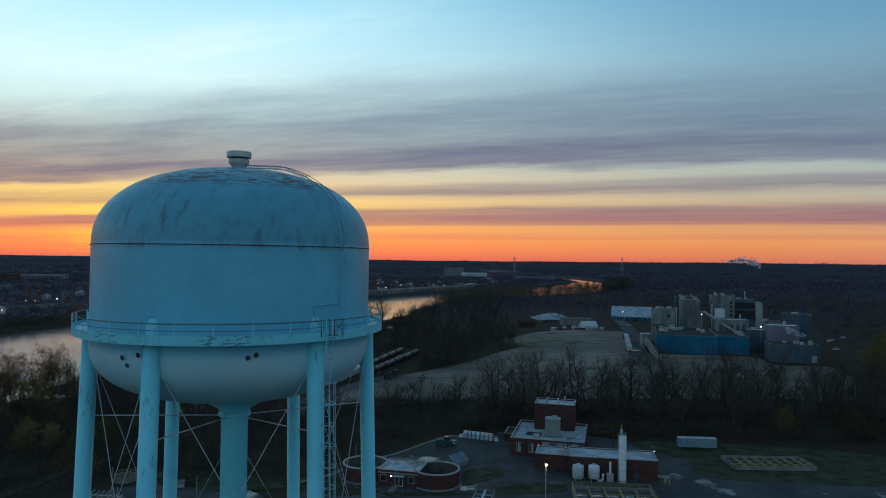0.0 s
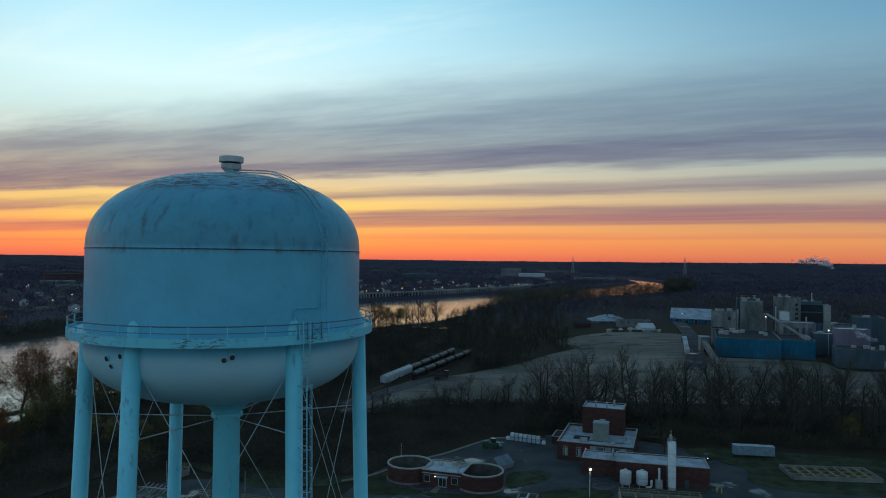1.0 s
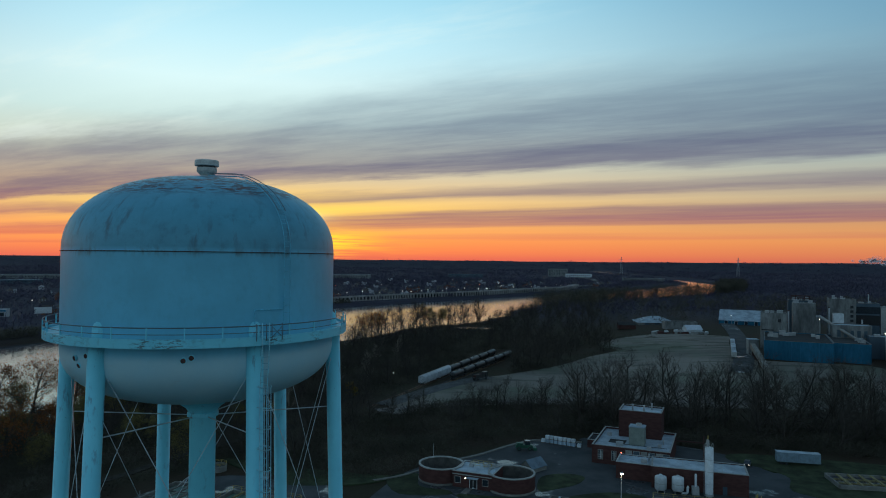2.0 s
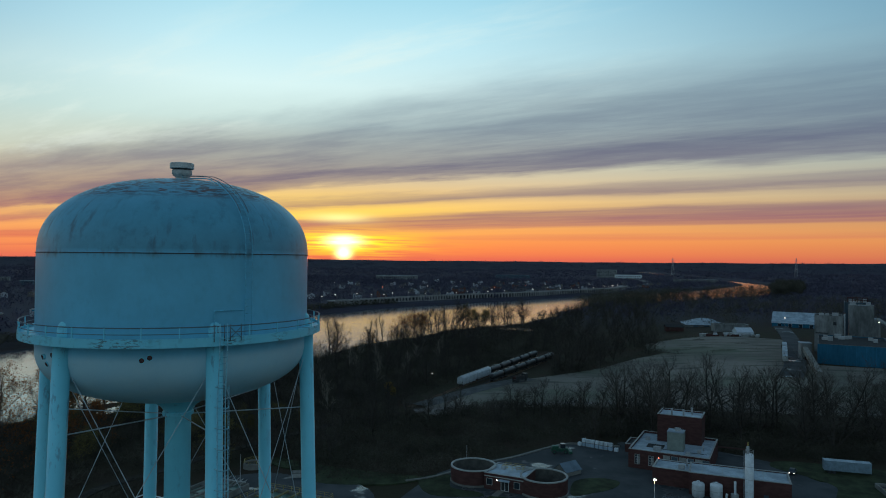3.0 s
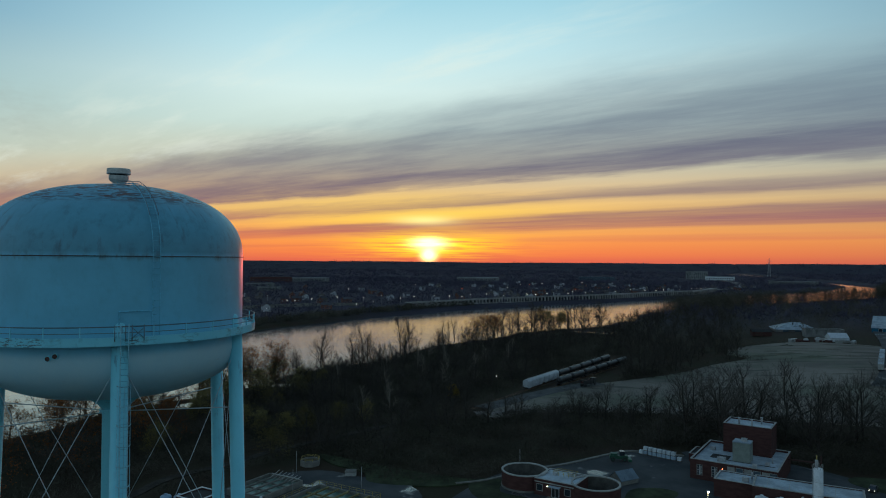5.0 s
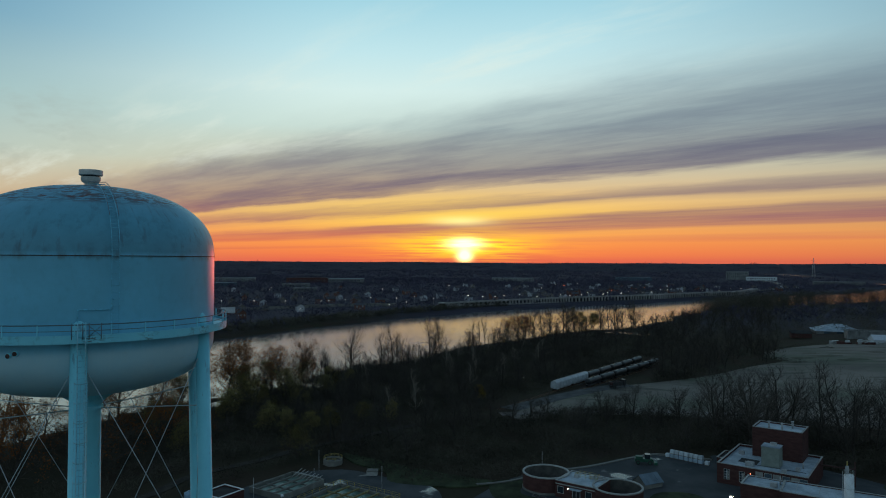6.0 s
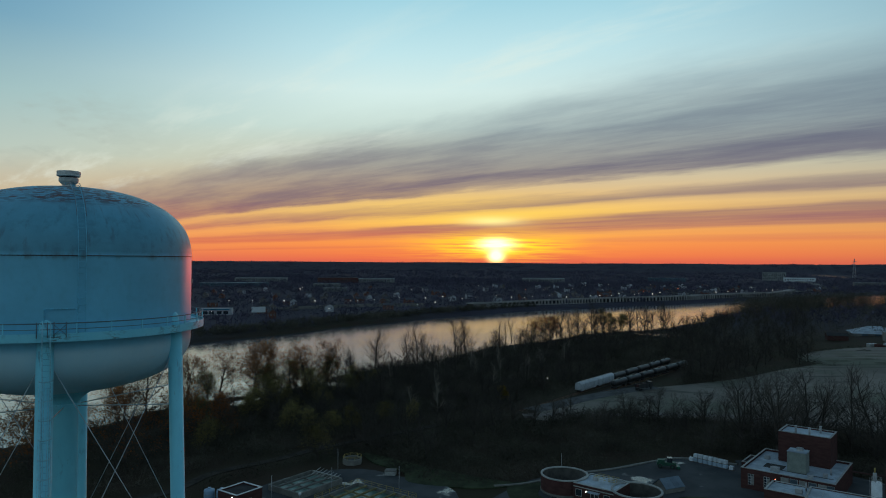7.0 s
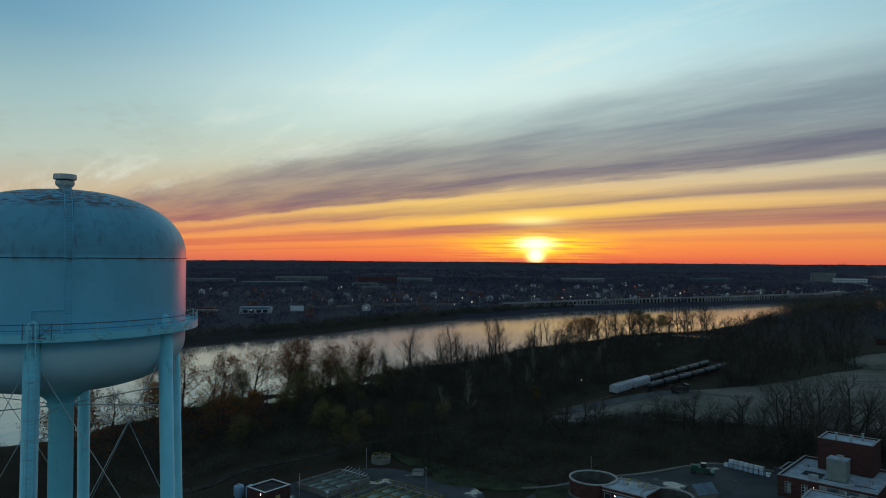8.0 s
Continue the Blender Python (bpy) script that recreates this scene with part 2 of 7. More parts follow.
    # belly: chalky paint, made paler still to stand in for bounced light
    chalk_bounce = n.math("MULTIPLY", n.step(n.math("SUBTRACT", 57.2, z), 0.0, 0.6), n.math("MULTIPLY_ADD", n.noise(pos, 0.7, 5.0, 0.65), 0.5, 0.45))
    base = n.mix(chalk_bounce, base, (0.56, 0.77, 0.80, 1.0))
    b = n.add("ShaderNodeBsdfPrincipled", Base_Color=base, Roughness=0.42)
    n.put(b, "Normal", n.add("ShaderNodeBump", Strength=0.12, Distance=0.03, Height=n.noise(pos, 6.0, 4.0)).outputs[0])
    n.add("ShaderNodeOutputMaterial", i0=b.outputs[0])
    return m


TANK, SEAM_Z = (0.172, 0.585, 0.775), 62.15
M_TANK = tank_paint()


def leg_paint():
    """Pale blue leg paint with upright scuffs, grey blotches and specks of rust."""
    m = bpy.data.materials.new("leg_paint")
    m.use_nodes = True
    n = Nodes(m.node_tree)
    pos = n.add("ShaderNodeTexCoord").outputs["Object"]
    sp = n.add("ShaderNodeSeparateXYZ", i0=pos)
    tall = n.vec(n.math("MULTIPLY", sp.outputs[0], 2.4), n.math("MULTIPLY", sp.outputs[1], 2.4), n.math("MULTIPLY", sp.outputs[2], 0.7))
    c = n.mix(n.step(n.noise(pos, 0.4, 4.0), 0.3, 0.7), (0.24, 0.72, 0.83, 1), (0.20, 0.64, 0.76, 1))
    zone = n.step(n.noise(pos, 0.28, 3.0), 0.45, 0.62)
    scuff = n.step(n.noise(tall, 1.0, 6.0, 0.68), 0.55, 0.64)
    c = n.mix(n.math("MULTIPLY", scuff, n.math("MULTIPLY_ADD", zone, 0.5, 0.12)), c, (0.13, 0.24, 0.33, 1))
    speck = n.step(n.noise(tall, 2.6, 5.0, 0.7), 0.66, 0.71)
    c = n.mix(n.math("MULTIPLY", speck, 0.7), c, (0.10, 0.06, 0.05, 1))
    b = n.add("ShaderNodeBsdfPrincipled", Base_Color=c, Roughness=0.46)
    n.put(b, "Normal", n.add("ShaderNodeBump", Strength=0.12, Distance=0.03, Height=n.noise(pos, 5.0, 4.0)).outputs[0])
    n.add("ShaderNodeOutputMaterial", i0=b.outputs[0])
    return m


M_LEG = leg_paint()


def girder_paint():
    """The walkway's pale blue paint, flaked to dark rust in patches and short drips."""
    m = bpy.data.materials.new("girder_paint")
    m.use_nodes = True
    n = Nodes(m.node_tree)
    pos = n.add("ShaderNodeTexCoord").outputs["Object"]
    sp = n.add("ShaderNodeSeparateXYZ", i0=pos)
    around = n.math("MULTIPLY", n.math("ARCTAN2", sp.outputs[1], sp.outputs[0]), 8.4)
    c = n.mix(n.noise(pos, 0.8, 4.0), (0.17, 0.64, 0.78, 1), (0.25, 0.72, 0.82, 1))
    drip = n.noise(n.vec(n.math("MULTIPLY", around, 2.6), n.math("MULTIPLY", sp.outputs[2], 1.2), 1.0), 1.0, 5.0, 0.65)
    c = n.mix(n.math("MULTIPLY", n.step(drip, 0.52, 0.7), 0.3), c, (0.10, 0.25, 0.30, 1))
    zone = n.step(n.noise(n.vec(n.math("MULTIPLY", around, 0.32), 0.0, 3.0), 1.0, 3.0), 0.46, 0.58)
    flake = n.step(n.noise(n.vec(n.math("MULTIPLY", around, 2.4), n.math("MULTIPLY", sp.outputs[2], 8.0), 6.0), 1.0, 6.0, 0.7), 0.5, 0.58)
    c = n.mix(n.math("MULTIPLY", n.math("MULTIPLY", zone, flake), 0.75), c, (0.07, 0.045, 0.045, 1))
    b = n.add("ShaderNodeBsdfPrincipled", Base_Color=c, Roughness=0.5)
    n.put(b, "Normal", n.add("ShaderNodeBump", Strength=0.2, Distance=0.03, Height=drip).outputs[0])
    n.add("ShaderNodeOutputMaterial", i0=b.outputs[0])
    return m


M_GIRDER = girder_paint()
M_LADDER = material("ladder_paint", (0.14, 0.54, 0.70), 0.5, vary=0.15, scale=2.0, tint=(0.12, 0.2, 0.26))
M_CAGE = material("cage_paint", (0.26, 0.60, 0.70), 0.5, vary=0.15, scale=2.0, tint=(0.14, 0.2, 0.24))
M_RAIL = material("rail_paint", (0.10, 0.16, 0.19), 0.5, vary=0.2, scale=2.0, tint=(0.16, 0.16, 0.16))
M_RUST = material("rusty_steel", (0.09, 0.05, 0.045), 0.85, vary=0.3, scale=4.0)
M_ROD = material("rod_paint", (0.45, 0.52, 0.55), 0.5, vary=0.2, scale=2.0)
M_VENT = material("vent_paint", (0.52, 0.52, 0.48), 0.55, vary=0.15, scale=2.0)
M_GREYVENT = material("grey_vent_paint", (0.36, 0.37, 0.37), 0.6, vary=0.15, scale=2.0)
M_DARK = material("dark_opening", (0.012, 0.012, 0.014), 0.6, vary=0.1, bump=0)


def asphalt_material():
    """Worn asphalt with patched areas and shallow standing wet spots."""
    m = bpy.data.materials.new("asphalt")
    m.use_nodes = True
    n = Nodes(m.node_tree)
    p = n.add("ShaderNodeNewGeometry").outputs["Position"]
    c = n.mix(n.step(n.noise(p, 0.09, 5.0, 0.6), 0.35, 0.65), (0.046, 0.052, 0.056, 1), (0.084, 0.090, 0.093, 1))
    c = n.mix(n.math("MULTIPLY", n.noise(p, 1.6, 5.0, 0.7), 0.6), c, (0.040, 0.044, 0.046, 1))
    wet = n.step(n.noise(p, 0.075, 4.0, 0.55), 0.60, 0.66)
    b = n.add("ShaderNodeBsdfPrincipled", Base_Color=c)
    n.put(b, "Roughness", n.math("MULTIPLY_ADD", wet, -0.6, 0.85))
    n.put(b, "Specular IOR Level", n.math("MULTIPLY_ADD", wet, 0.5, 0.12))
    n.put(b, "Normal", n.add("ShaderNodeBump", Strength=0.1, Distance=0.05, Height=n.noise(p, 4.0, 4.0)).outputs[0])
    n.add("ShaderNodeOutputMaterial", i0=b.outputs[0])
    return m


M_ASPHALT = asphalt_material()
M_CONC = material("concrete", (0.20, 0.195, 0.175), 0.85, vary=0.2, scale=0.4, fine=4.0)
M_BRICK = material("red_brick", (0.086, 0.040, 0.036), 0.85, vary=0.25, scale=0.5, fine=5.0, tint=(0.09, 0.045, 0.04), stretch=(1, 1, 3))
M_ROOF = material("pale_membrane_roof", (0.32, 0.39, 0.44), 0.7, vary=0.32, scale=0.22, fine=2.0, tint=(0.2, 0.24, 0.28))
M_ROOFDARK = material("dark_tar_roof", (0.05, 0.05, 0.05), 0.88, vary=0.3, scale=0.3)
M_WHITE = material("white_paint", (0.62, 0.66, 0.68), 0.45, vary=0.12, scale=0.8)
M_TRIM = material("stone_coping", (0.35, 0.355, 0.335), 0.8, vary=0.15)
M_BLUEWALL = material("blue_sheet_metal", (0.028, 0.14, 0.23), 0.85, vary=0.2, scale=0.1, fine=1.0, stretch=(1, 1, 0.3))
M_GREYWALL = material("grey_precast_wall", (0.20, 0.205, 0.20), 0.85, vary=0.38, scale=0.25, fine=0.9, tint=(0.09, 0.09, 0.085), stretch=(1, 1, 0.35))
M_SLATEWALL = material("slate_sheet_metal", (0.085, 0.12, 0.15), 0.88, vary=0.2, scale=0.15, stretch=(1, 1, 0.3))
M_MAUVE = material("faded_mauve_metal", (0.20, 0.17, 0.22), 0.88, vary=0.2, scale=0.15, stretch=(1, 1, 0.3))
M_GLASS = material("window_glass", (0.03, 0.04, 0.05), 0.12, vary=0.2, bump=0)
M_YELLOW = material("yellow_rail_paint", (0.42, 0.32, 0.08), 0.6, vary=0.2)
M_GREEN = material("green_machine_paint", (0.02, 0.10, 0.06), 0.5, vary=0.3)
M_BLACK = material("black_car_paint", (0.026, 0.027, 0.028), 0.4, vary=0.3)
M_HOPPER = material("pale_grey_hopper_paint", (0.46, 0.50, 0.53), 0.5, vary=0.15, scale=0.6)
M_WOOD = material("weathered_timber", (0.20, 0.15, 0.10), 0.85, vary=0.3)
M_BARK = material("bark", (0.066, 0.056, 0.047), 0.9, vary=0.3, scale=1.0)
M_PALEBARK = material("pale_sycamore_bark", (0.20, 0.175, 0.14), 0.85, vary=0.3, scale=1.5)
M_TWIG = material("bare_twigs", (0.082, 0.071, 0.060), 0.95, vary=0.3, bump=0, spread=0.3)
M_LEAFBROWN = material("russet_leaves", (0.20, 0.075, 0.022), 0.8, vary=0.4, scale=0.5, bump=0, spread=0.3)
M_LEAFOLIVE = material("olive_leaves", (0.15, 0.125, 0.045), 0.8, vary=0.4, scale=0.5, bump=0, spread=0.3)
M_LEAFYELLOW = material("yellow_leaves", (0.30, 0.20, 0.03), 0.8, vary=0.3, bump=0)
# bluer and paler than bare wood, with distance haze put into the colour
M_HAZED_WOODS = material("hazed_far_woods", (0.074, 0.069, 0.100), 0.95, vary=0.35, scale=0.012, fine=0.1, tint=(0.062, 0.055, 0.076), bump=0)
M_BRUSH = material("brush", (0.076, 0.068, 0.053), 0.95, vary=0.5, scale=0.05, fine=0.5, tint=(0.078, 0.076, 0.048), bump=0)
M_LAMP = glowing("warm_lamp", (1.0, 0.82, 0.45), 30.0)
M_TOWNLAMP = glowing("town_lamp", (1.0, 0.86, 0.7), 4.0)
M_REDLAMP = glowing("red_lamp", (1.0, 0.12, 0.05), 8.0)


def ground_material():
    """Rough grass, brown litter, the bare dirt of the cleared field, in patches."""
    m = bpy.data.materials.new("ground_cover")
    m.use_nodes = True
    n = Nodes(m.node_tree)
    p = n.add("ShaderNodeNewGeometry").outputs["Position"]
    sp = n.add("ShaderNodeSeparateXYZ", i0=p)
    grass = n.mix(n.step(n.noise(p, 0.04, 4.0), 0.35, 0.65), (0.040, 0.037, 0.019, 1), (0.050, 0.034, 0.022, 1))
    # the wooded plain beyond the river is painted with a blue distance haze
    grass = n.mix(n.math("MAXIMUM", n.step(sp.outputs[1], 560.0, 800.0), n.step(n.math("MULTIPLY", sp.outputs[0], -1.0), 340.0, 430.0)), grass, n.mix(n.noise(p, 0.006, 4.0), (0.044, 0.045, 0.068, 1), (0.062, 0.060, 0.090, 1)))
    c = n.mix(n.math("MULTIPLY", n.noise(p, 0.6, 5.0, 0.65), 0.7), grass, (0.024, 0.019, 0.014, 1))
    b = n.add("ShaderNodeBsdfPrincipled", Base_Color=c, Roughness=0.95, Specular_IOR_Level=0.1)
    n.put(b, "Normal", n.add("ShaderNodeBump", Strength=0.4, Distance=0.3, Height=n.noise(p, 1.2, 4.0)).outputs[0])
    n.add("ShaderNodeOutputMaterial", i0=b.outputs[0])
    return m


def dirt_material():
    m = bpy.data.materials.new("graded_dirt")
    m.use_nodes = True
    n = Nodes(m.node_tree)
    p = n.add("ShaderNodeNewGeometry").outputs["Position"]
    c = n.mix(n.step(n.noise(p, 0.02, 5.0, 0.6), 0.35, 0.65), (0.222, 0.200, 0.170, 1), (0.140, 0.128, 0.110, 1))
    sv = n.tree.nodes.new("ShaderNodeVectorMath")
    sv.operation = "MULTIPLY"
    n.put(sv, "i0", p)
    n.put(sv, "i1", (0.02, 0.09, 0.0))
    c = n.mix(n.math("MULTIPLY", n.step(n.noise(sv.outputs[0], 1.0, 6.0, 0.6), 0.52, 0.62), 0.75), c, (0.078, 0.076, 0.062, 1))
    c = n.mix(n.math("MULTIPLY", n.step(n.noise(p, 0.5, 5.0, 0.7), 0.5, 0.8), 0.5), c, (0.085, 0.080, 0.064, 1))
    # a thin growth of grass comes through in wide patches
    c = n.mix(n.math("MULTIPLY", n.step(n.noise(p, 0.012, 5.0, 0.65), 0.46, 0.62), 0.55), c, (0.098, 0.122, 0.080, 1))
    b = n.add("ShaderNodeBsdfPrincipled", Base_Color=c, Roughness=0.95, Specular_IOR_Level=0.1)
    n.add("ShaderNodeOutputMaterial", i0=b.outputs[0])
    return m


def water_material():
    m = bpy.data.materials.new("river_water")
    m.use_nodes = True
    n = Nodes(m.node_tree)
    p = n.add("ShaderNodeNewGeometry").outputs["Position"]
    b = n.add("ShaderNodeBsdfPrincipled", Base_Color=(0.085, 0.09, 0.11, 1), Roughness=0.11, IOR=2.0, Coat_Weight=0.4, Coat_Roughness=0.1)
    sw_ = n.add("ShaderNodeSeparateXYZ", i0=p)
    lane_ = n.noise(n.vec(n.math("MULTIPLY_ADD", sw_.outputs[0], 0.09, n.math("MULTIPLY", sw_.outputs[1], 0.02)), n.math("MULTIPLY", sw_.outputs[1], 0.03)), 1.0, 4.0, 0.6)
    h = n.math("ADD", n.math("MULTIPLY_ADD", n.step(lane_, 0.42, 0.66), 0.5, n.noise(p, 0.05, 3.0)), n.math("MULTIPLY", n.noise(p, 0.5, 3.0), 0.25))
    n.put(b, "Normal", n.add("ShaderNodeBump", Strength=0.14, Distance=1.0, Height=h).outputs[0])
    n.add("ShaderNodeOutputMaterial", i0=b.outputs[0])
    return m


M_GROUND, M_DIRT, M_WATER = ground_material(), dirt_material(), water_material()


# ---- mesh tools ----
class Build:
    """Collects vertices and faces for one mesh."""

    def __init__(self):
        self.v, self.f, self.smooth = [], [], []

    def face(self, pts, smooth=False):
        k = len(self.v)
        self.v += [tuple(p) for p in pts]
        self.f.append(tuple(range(k, k + len(pts))))
        self.smooth.append(smooth)

    def box(self, cx, cy, z0, lx, ly, h, ang=0.0):
        c, s = math.cos(radians(ang)), math.sin(radians(ang))
        k = len(self.v)
        for z in (z0, z0 + h):
            for a, b in ((-1, -1), (1, -1), (1, 1), (-1, 1)):
                x, y = a * lx / 2, b * ly / 2
                self.v.append((cx + c * x - s * y, cy + s * x + c * y, z))
        for q in ((0, 3, 2, 1), (4, 5, 6, 7), (0, 1, 5, 4), (1, 2, 6, 5), (2, 3, 7, 6), (3, 0, 4, 7)):
            self.f.append(tuple(k + i for i in q))
            self.smooth.append(False)
        return self

    def revolve(self, profile, cx=0.0, cy=0.0, n=48, a0=0.0, a1=360.0, smooth=True):
        """Rings of (radius, z), bottom to top."""
        full = abs(a1 - a0) >= 360
        m = n if full else n + 1
        k = len(self.v)
        for r, z in profile:
            for i in range(m):
                a = radians(a0 + (a1 - a0) * i / n)
                self.v.append((cx + r * math.cos(a), cy + r * math.sin(a), z))
        for j in range(len(profile) - 1):
            for i in range(n):
                i2 = (i + 1) % m if full else i + 1
                self.f.append((k + j * m + i, k + j * m + i2, k + (j + 1) * m + i2, k + (j + 1) * m + i))
                self.smooth.append(smooth)
        return self

    def tube(self, p0, p1, r0, r1=None, n=8, caps=True, smooth=True):
        r1 = r0 if r1 is None else r1
        p0, p1 = Vector(p0), Vector(p1)
        d = (p1 - p0).normalized()
        a = d.orthogonal().normalized()
        b = d.cross(a)
        k = len(self.v)
        for p, r in ((p0, r0), (p1, r1)):
            for i in range(n):
                t = 2 * math.pi * i / n
                self.v.append(tuple(p + (a * math.cos(t) + b * math.sin(t)) * r))
        for i in range(n):
            j = (i + 1) % n
            self.f.append((k + i, k + j, k + n + j, k + n + i))
            self.smooth.append(smooth)
        if caps:
            self.f += [tuple(k + i for i in reversed(range(n))), tuple(k + n + i for i in range(n))]
            self.smooth += [False, False]
        return self

    def path(self, pts, r, n=6):
        """One bent pipe along the points."""
        pts = [Vector(p) for p in pts]
        k, m = len(self.v), len(pts)
        a = (pts[1] - pts[0]).orthogonal().normalized()
        for i, p in enumerate(pts):
            d = (pts[min(i + 1, m - 1)] - pts[max(i - 1, 0)]).normalized()
            a = (a - d * a.dot(d)).normalized()
            b = d.cross(a)
            self.v += [tuple(p + (a * math.cos(2 * math.pi * j / n) + b * math.sin(2 * math.pi * j / n)) * r) for j in range(n)]
        for i in range(m - 1):
            for j in range(n):
                j2 = (j + 1) % n
                self.f.append((k + i * n + j, k + i * n + j2, k + (i + 1) * n + j2, k + (i + 1) * n + j))
                self.smooth.append(True)
        self.f += [tuple(k + j for j in reversed(range(n))), tuple(k + (m - 1) * n + j for j in range(n))]
        self.smooth += [False, False]
        return self

    def prism(self, poly, z0, z1):
        k, m = len(self.v), len(poly)
        self.v += [(x, y, z0) for x, y in poly] + [(x, y, z1) for x, y in poly]
        self.f += [tuple(k + i for i in reversed(range(m))), tuple(k + m + i for i in range(m))]
        self.f += [(k + i, k + (i + 1) % m, k + m + (i + 1) % m, k + m + i) for i in range(m)]
        self.smooth += [False] * (m + 2)
        return self

    def object(self, name, mat, parent=None, label=""):
        me = bpy.data.meshes.new(name)
        me.from_pydata(self.v, [], self.f)
        me.polygons.foreach_set("use_smooth", self.smooth)
        me.materials.append(mat)
        me.update()
        ob = new(name, me)
        if parent:
            ob.parent = parent
        return tagged(ob, label)


def part(name, b, mat, parent, label=""):
    return b.object(name, mat, parent, label)


def thing(name, x, y, z=0.0, ang=0.0, label="", category="", group="", kind=""):
    e = new(name)
    e.matrix_world = pose(x, y, z, 0, 0, ang)
    return tagged(e, label, category, group, kind)


def sheet(name, verts, faces, mat, smooth=False):
    """One large mesh from arrays of vertices and of triangles or quads."""
    verts, faces = np.asarray(verts, dtype=np.float32), np.asarray(faces, dtype=np.int32)
    me = bpy.data.meshes.new(name)
    n, k = faces.shape
    me.vertices.add(len(verts))
    me.vertices.foreach_set("co", verts.ravel())
    me.loops.add(n * k)
    me.loops.foreach_set("vertex_index", faces.ravel())
    me.polygons.add(n)
    me.polygons.foreach_set("loop_start", np.arange(0, n * k, k, dtype=np.int32))
    me.polygons.foreach_set("use_smooth", np.full(n, smooth))
    me.materials.append(mat)
    me.update(calc_edges=True)
    return new(name, me)


# ---- ground, river, roads ----
NEAR_Y = [-900, -300, 120, 215, 250, 286, 341, 390, 445, 508, 582, 641, 694, 764, 850, 960, 1080, 1188, 1330, 1430, 1700, 2070, 2500, 3200, 3900, 4300, 4900]
NEAR_X = [-250, -240, -216, -202, -197, -190, -184, -171, -163, -150, -122, -88, -60, -42, -34, -6, 62, 158, 256, 332, 410, 480, 440, 350, 320, 292, 292]
FAR_Y = [-900, 200, 360, 429, 542, 615, 666, 790, 850, 926, 1035, 1121, 1252, 1309, 1378, 1511, 1706, 2068, 2500, 3200, 3900, 4300, 4900]
FAR_X = [-450, -395, -377, -362, -345, -333, -323, -288, -272, -225, -160, -102, -25, 5, 62, 140, 276, 412, 425, 320, 140, 284, 284]
WATER_Z = -3.0


def near_bank(y):
    return np.interp(y, NEAR_Y, NEAR_X) + 4 * np.sin(y * 0.05) + 2 * np.sin(y * 0.17)


def far_bank(y):
    return np.interp(y, FAR_Y, FAR_X) + 3 * np.sin(y * 0.04 + 1)


def ease(v):
    v = np.clip(v, 0, 1)
    return v * v * (3 - 2 * v)


def lift(x, y):
    """The mill stands on slightly higher ground."""
    return 6.5 * ease((x - 5) / 120) * ease((y - 290) / 130) * ease((1000 - y) / 220)


def rise(x, y):
    """Gentle undulation, lifting to a low ridge in the distance."""
    d = np.hypot(x, y)
    swell = 0.5 * np.sin(x * 0.021 + 1) * np.sin(y * 0.017) * np.clip((d - 260) / 300, 0, 1)
    ridge = ease((d - 4150) / 550) * (49 + 13 * ease((x - 300) / 2000) + 1.6 * np.sin(x * 0.0017 + 0.4) + 1.3 * np.sin(x * 0.0046 + y * 0.001) + 0.6 * np.sin(x * 0.011))
    return swell + ridge + lift(x, y)


rows_y = np.concatenate([np.linspace(-900, 0, 10), np.arange(20, 1200, 12), np.arange(1200, 2600, 50), np.linspace(2600, 4900, 24)])
step_out = np.concatenate([[0, 3, 6, 12], np.arange(24, 700, 24), np.linspace(720, 4800, 36)])
cols = len(step_out)
V, F = [], []
for y in rows_y:
    nb, fb = near_bank(y), far_bank(y)
    right = nb + step_out
    left = fb - step_out
    bed = np.linspace(fb, nb, 6)[1:-1]
    xs = np.concatenate([left[::-1], bed, right])
    drop_r = np.interp(step_out, [0, 3, 6, 12], [-4.2, -2.2, -1.0, 0.0])
    drop_l = np.interp(step_out, [0, 3, 6, 12, 30], [-4.2, -1.8, -0.4, 0.4, 1.2])
    zs = np.concatenate([(drop_l + rise(left, y))[::-1], -6.0 + rise(bed, y), drop_r + rise(right, y)])
    V.append(np.stack([xs, np.full(len(xs), y), zs], 1))
per = len(V[0])
V = np.concatenate(V)
a = (np.arange(len(rows_y) - 1)[:, None] * per + np.arange(per - 1)[None, :]).ravel()
F = np.stack([a, a + 1, a + per + 1, a + per], 1)
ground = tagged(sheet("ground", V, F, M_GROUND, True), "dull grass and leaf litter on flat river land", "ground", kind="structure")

wy = np.concatenate([np.linspace(-900, 0, 10), np.arange(20, 1300, 15), np.linspace(1300, 4290, 60)])
WV = np.concatenate([[(far_bank(y) - 4, y, WATER_Z), (near_bank(y) + 4, y, WATER_Z)] for y in wy])
a = np.arange(len(wy) - 1) * 2
river = tagged(sheet("water", WV, np.stack([a, a + 1, a + 3, a + 2], 1), M_WATER), "calm grey river reflecting the dawn sky", "river", kind="structure")


def smooth_loop(pts, n=6, closed=True):
    """Catmull-Rom through the points."""
    out, m = [], len(pts)
    rng = range(m) if closed else range(m - 1)
    for i in rng:
        p = [np.array(pts[(i + k) % m] if closed else pts[min(max(i + k, 0), m - 1)], float) for k in (-1, 0, 1, 2)]
        for j in range(n):
            t = j / n
            out.append(tuple(0.5 * ((2 * p[1]) + (-p[0] + p[2]) * t + (2 * p[0] - 5 * p[1] + 4 * p[2] - p[3]) * t * t + (-p[0] + 3 * p[1] - 3 * p[2] + p[3]) * t ** 3)))
    if not closed:
        out.append(tuple(pts[-1]))
    return out


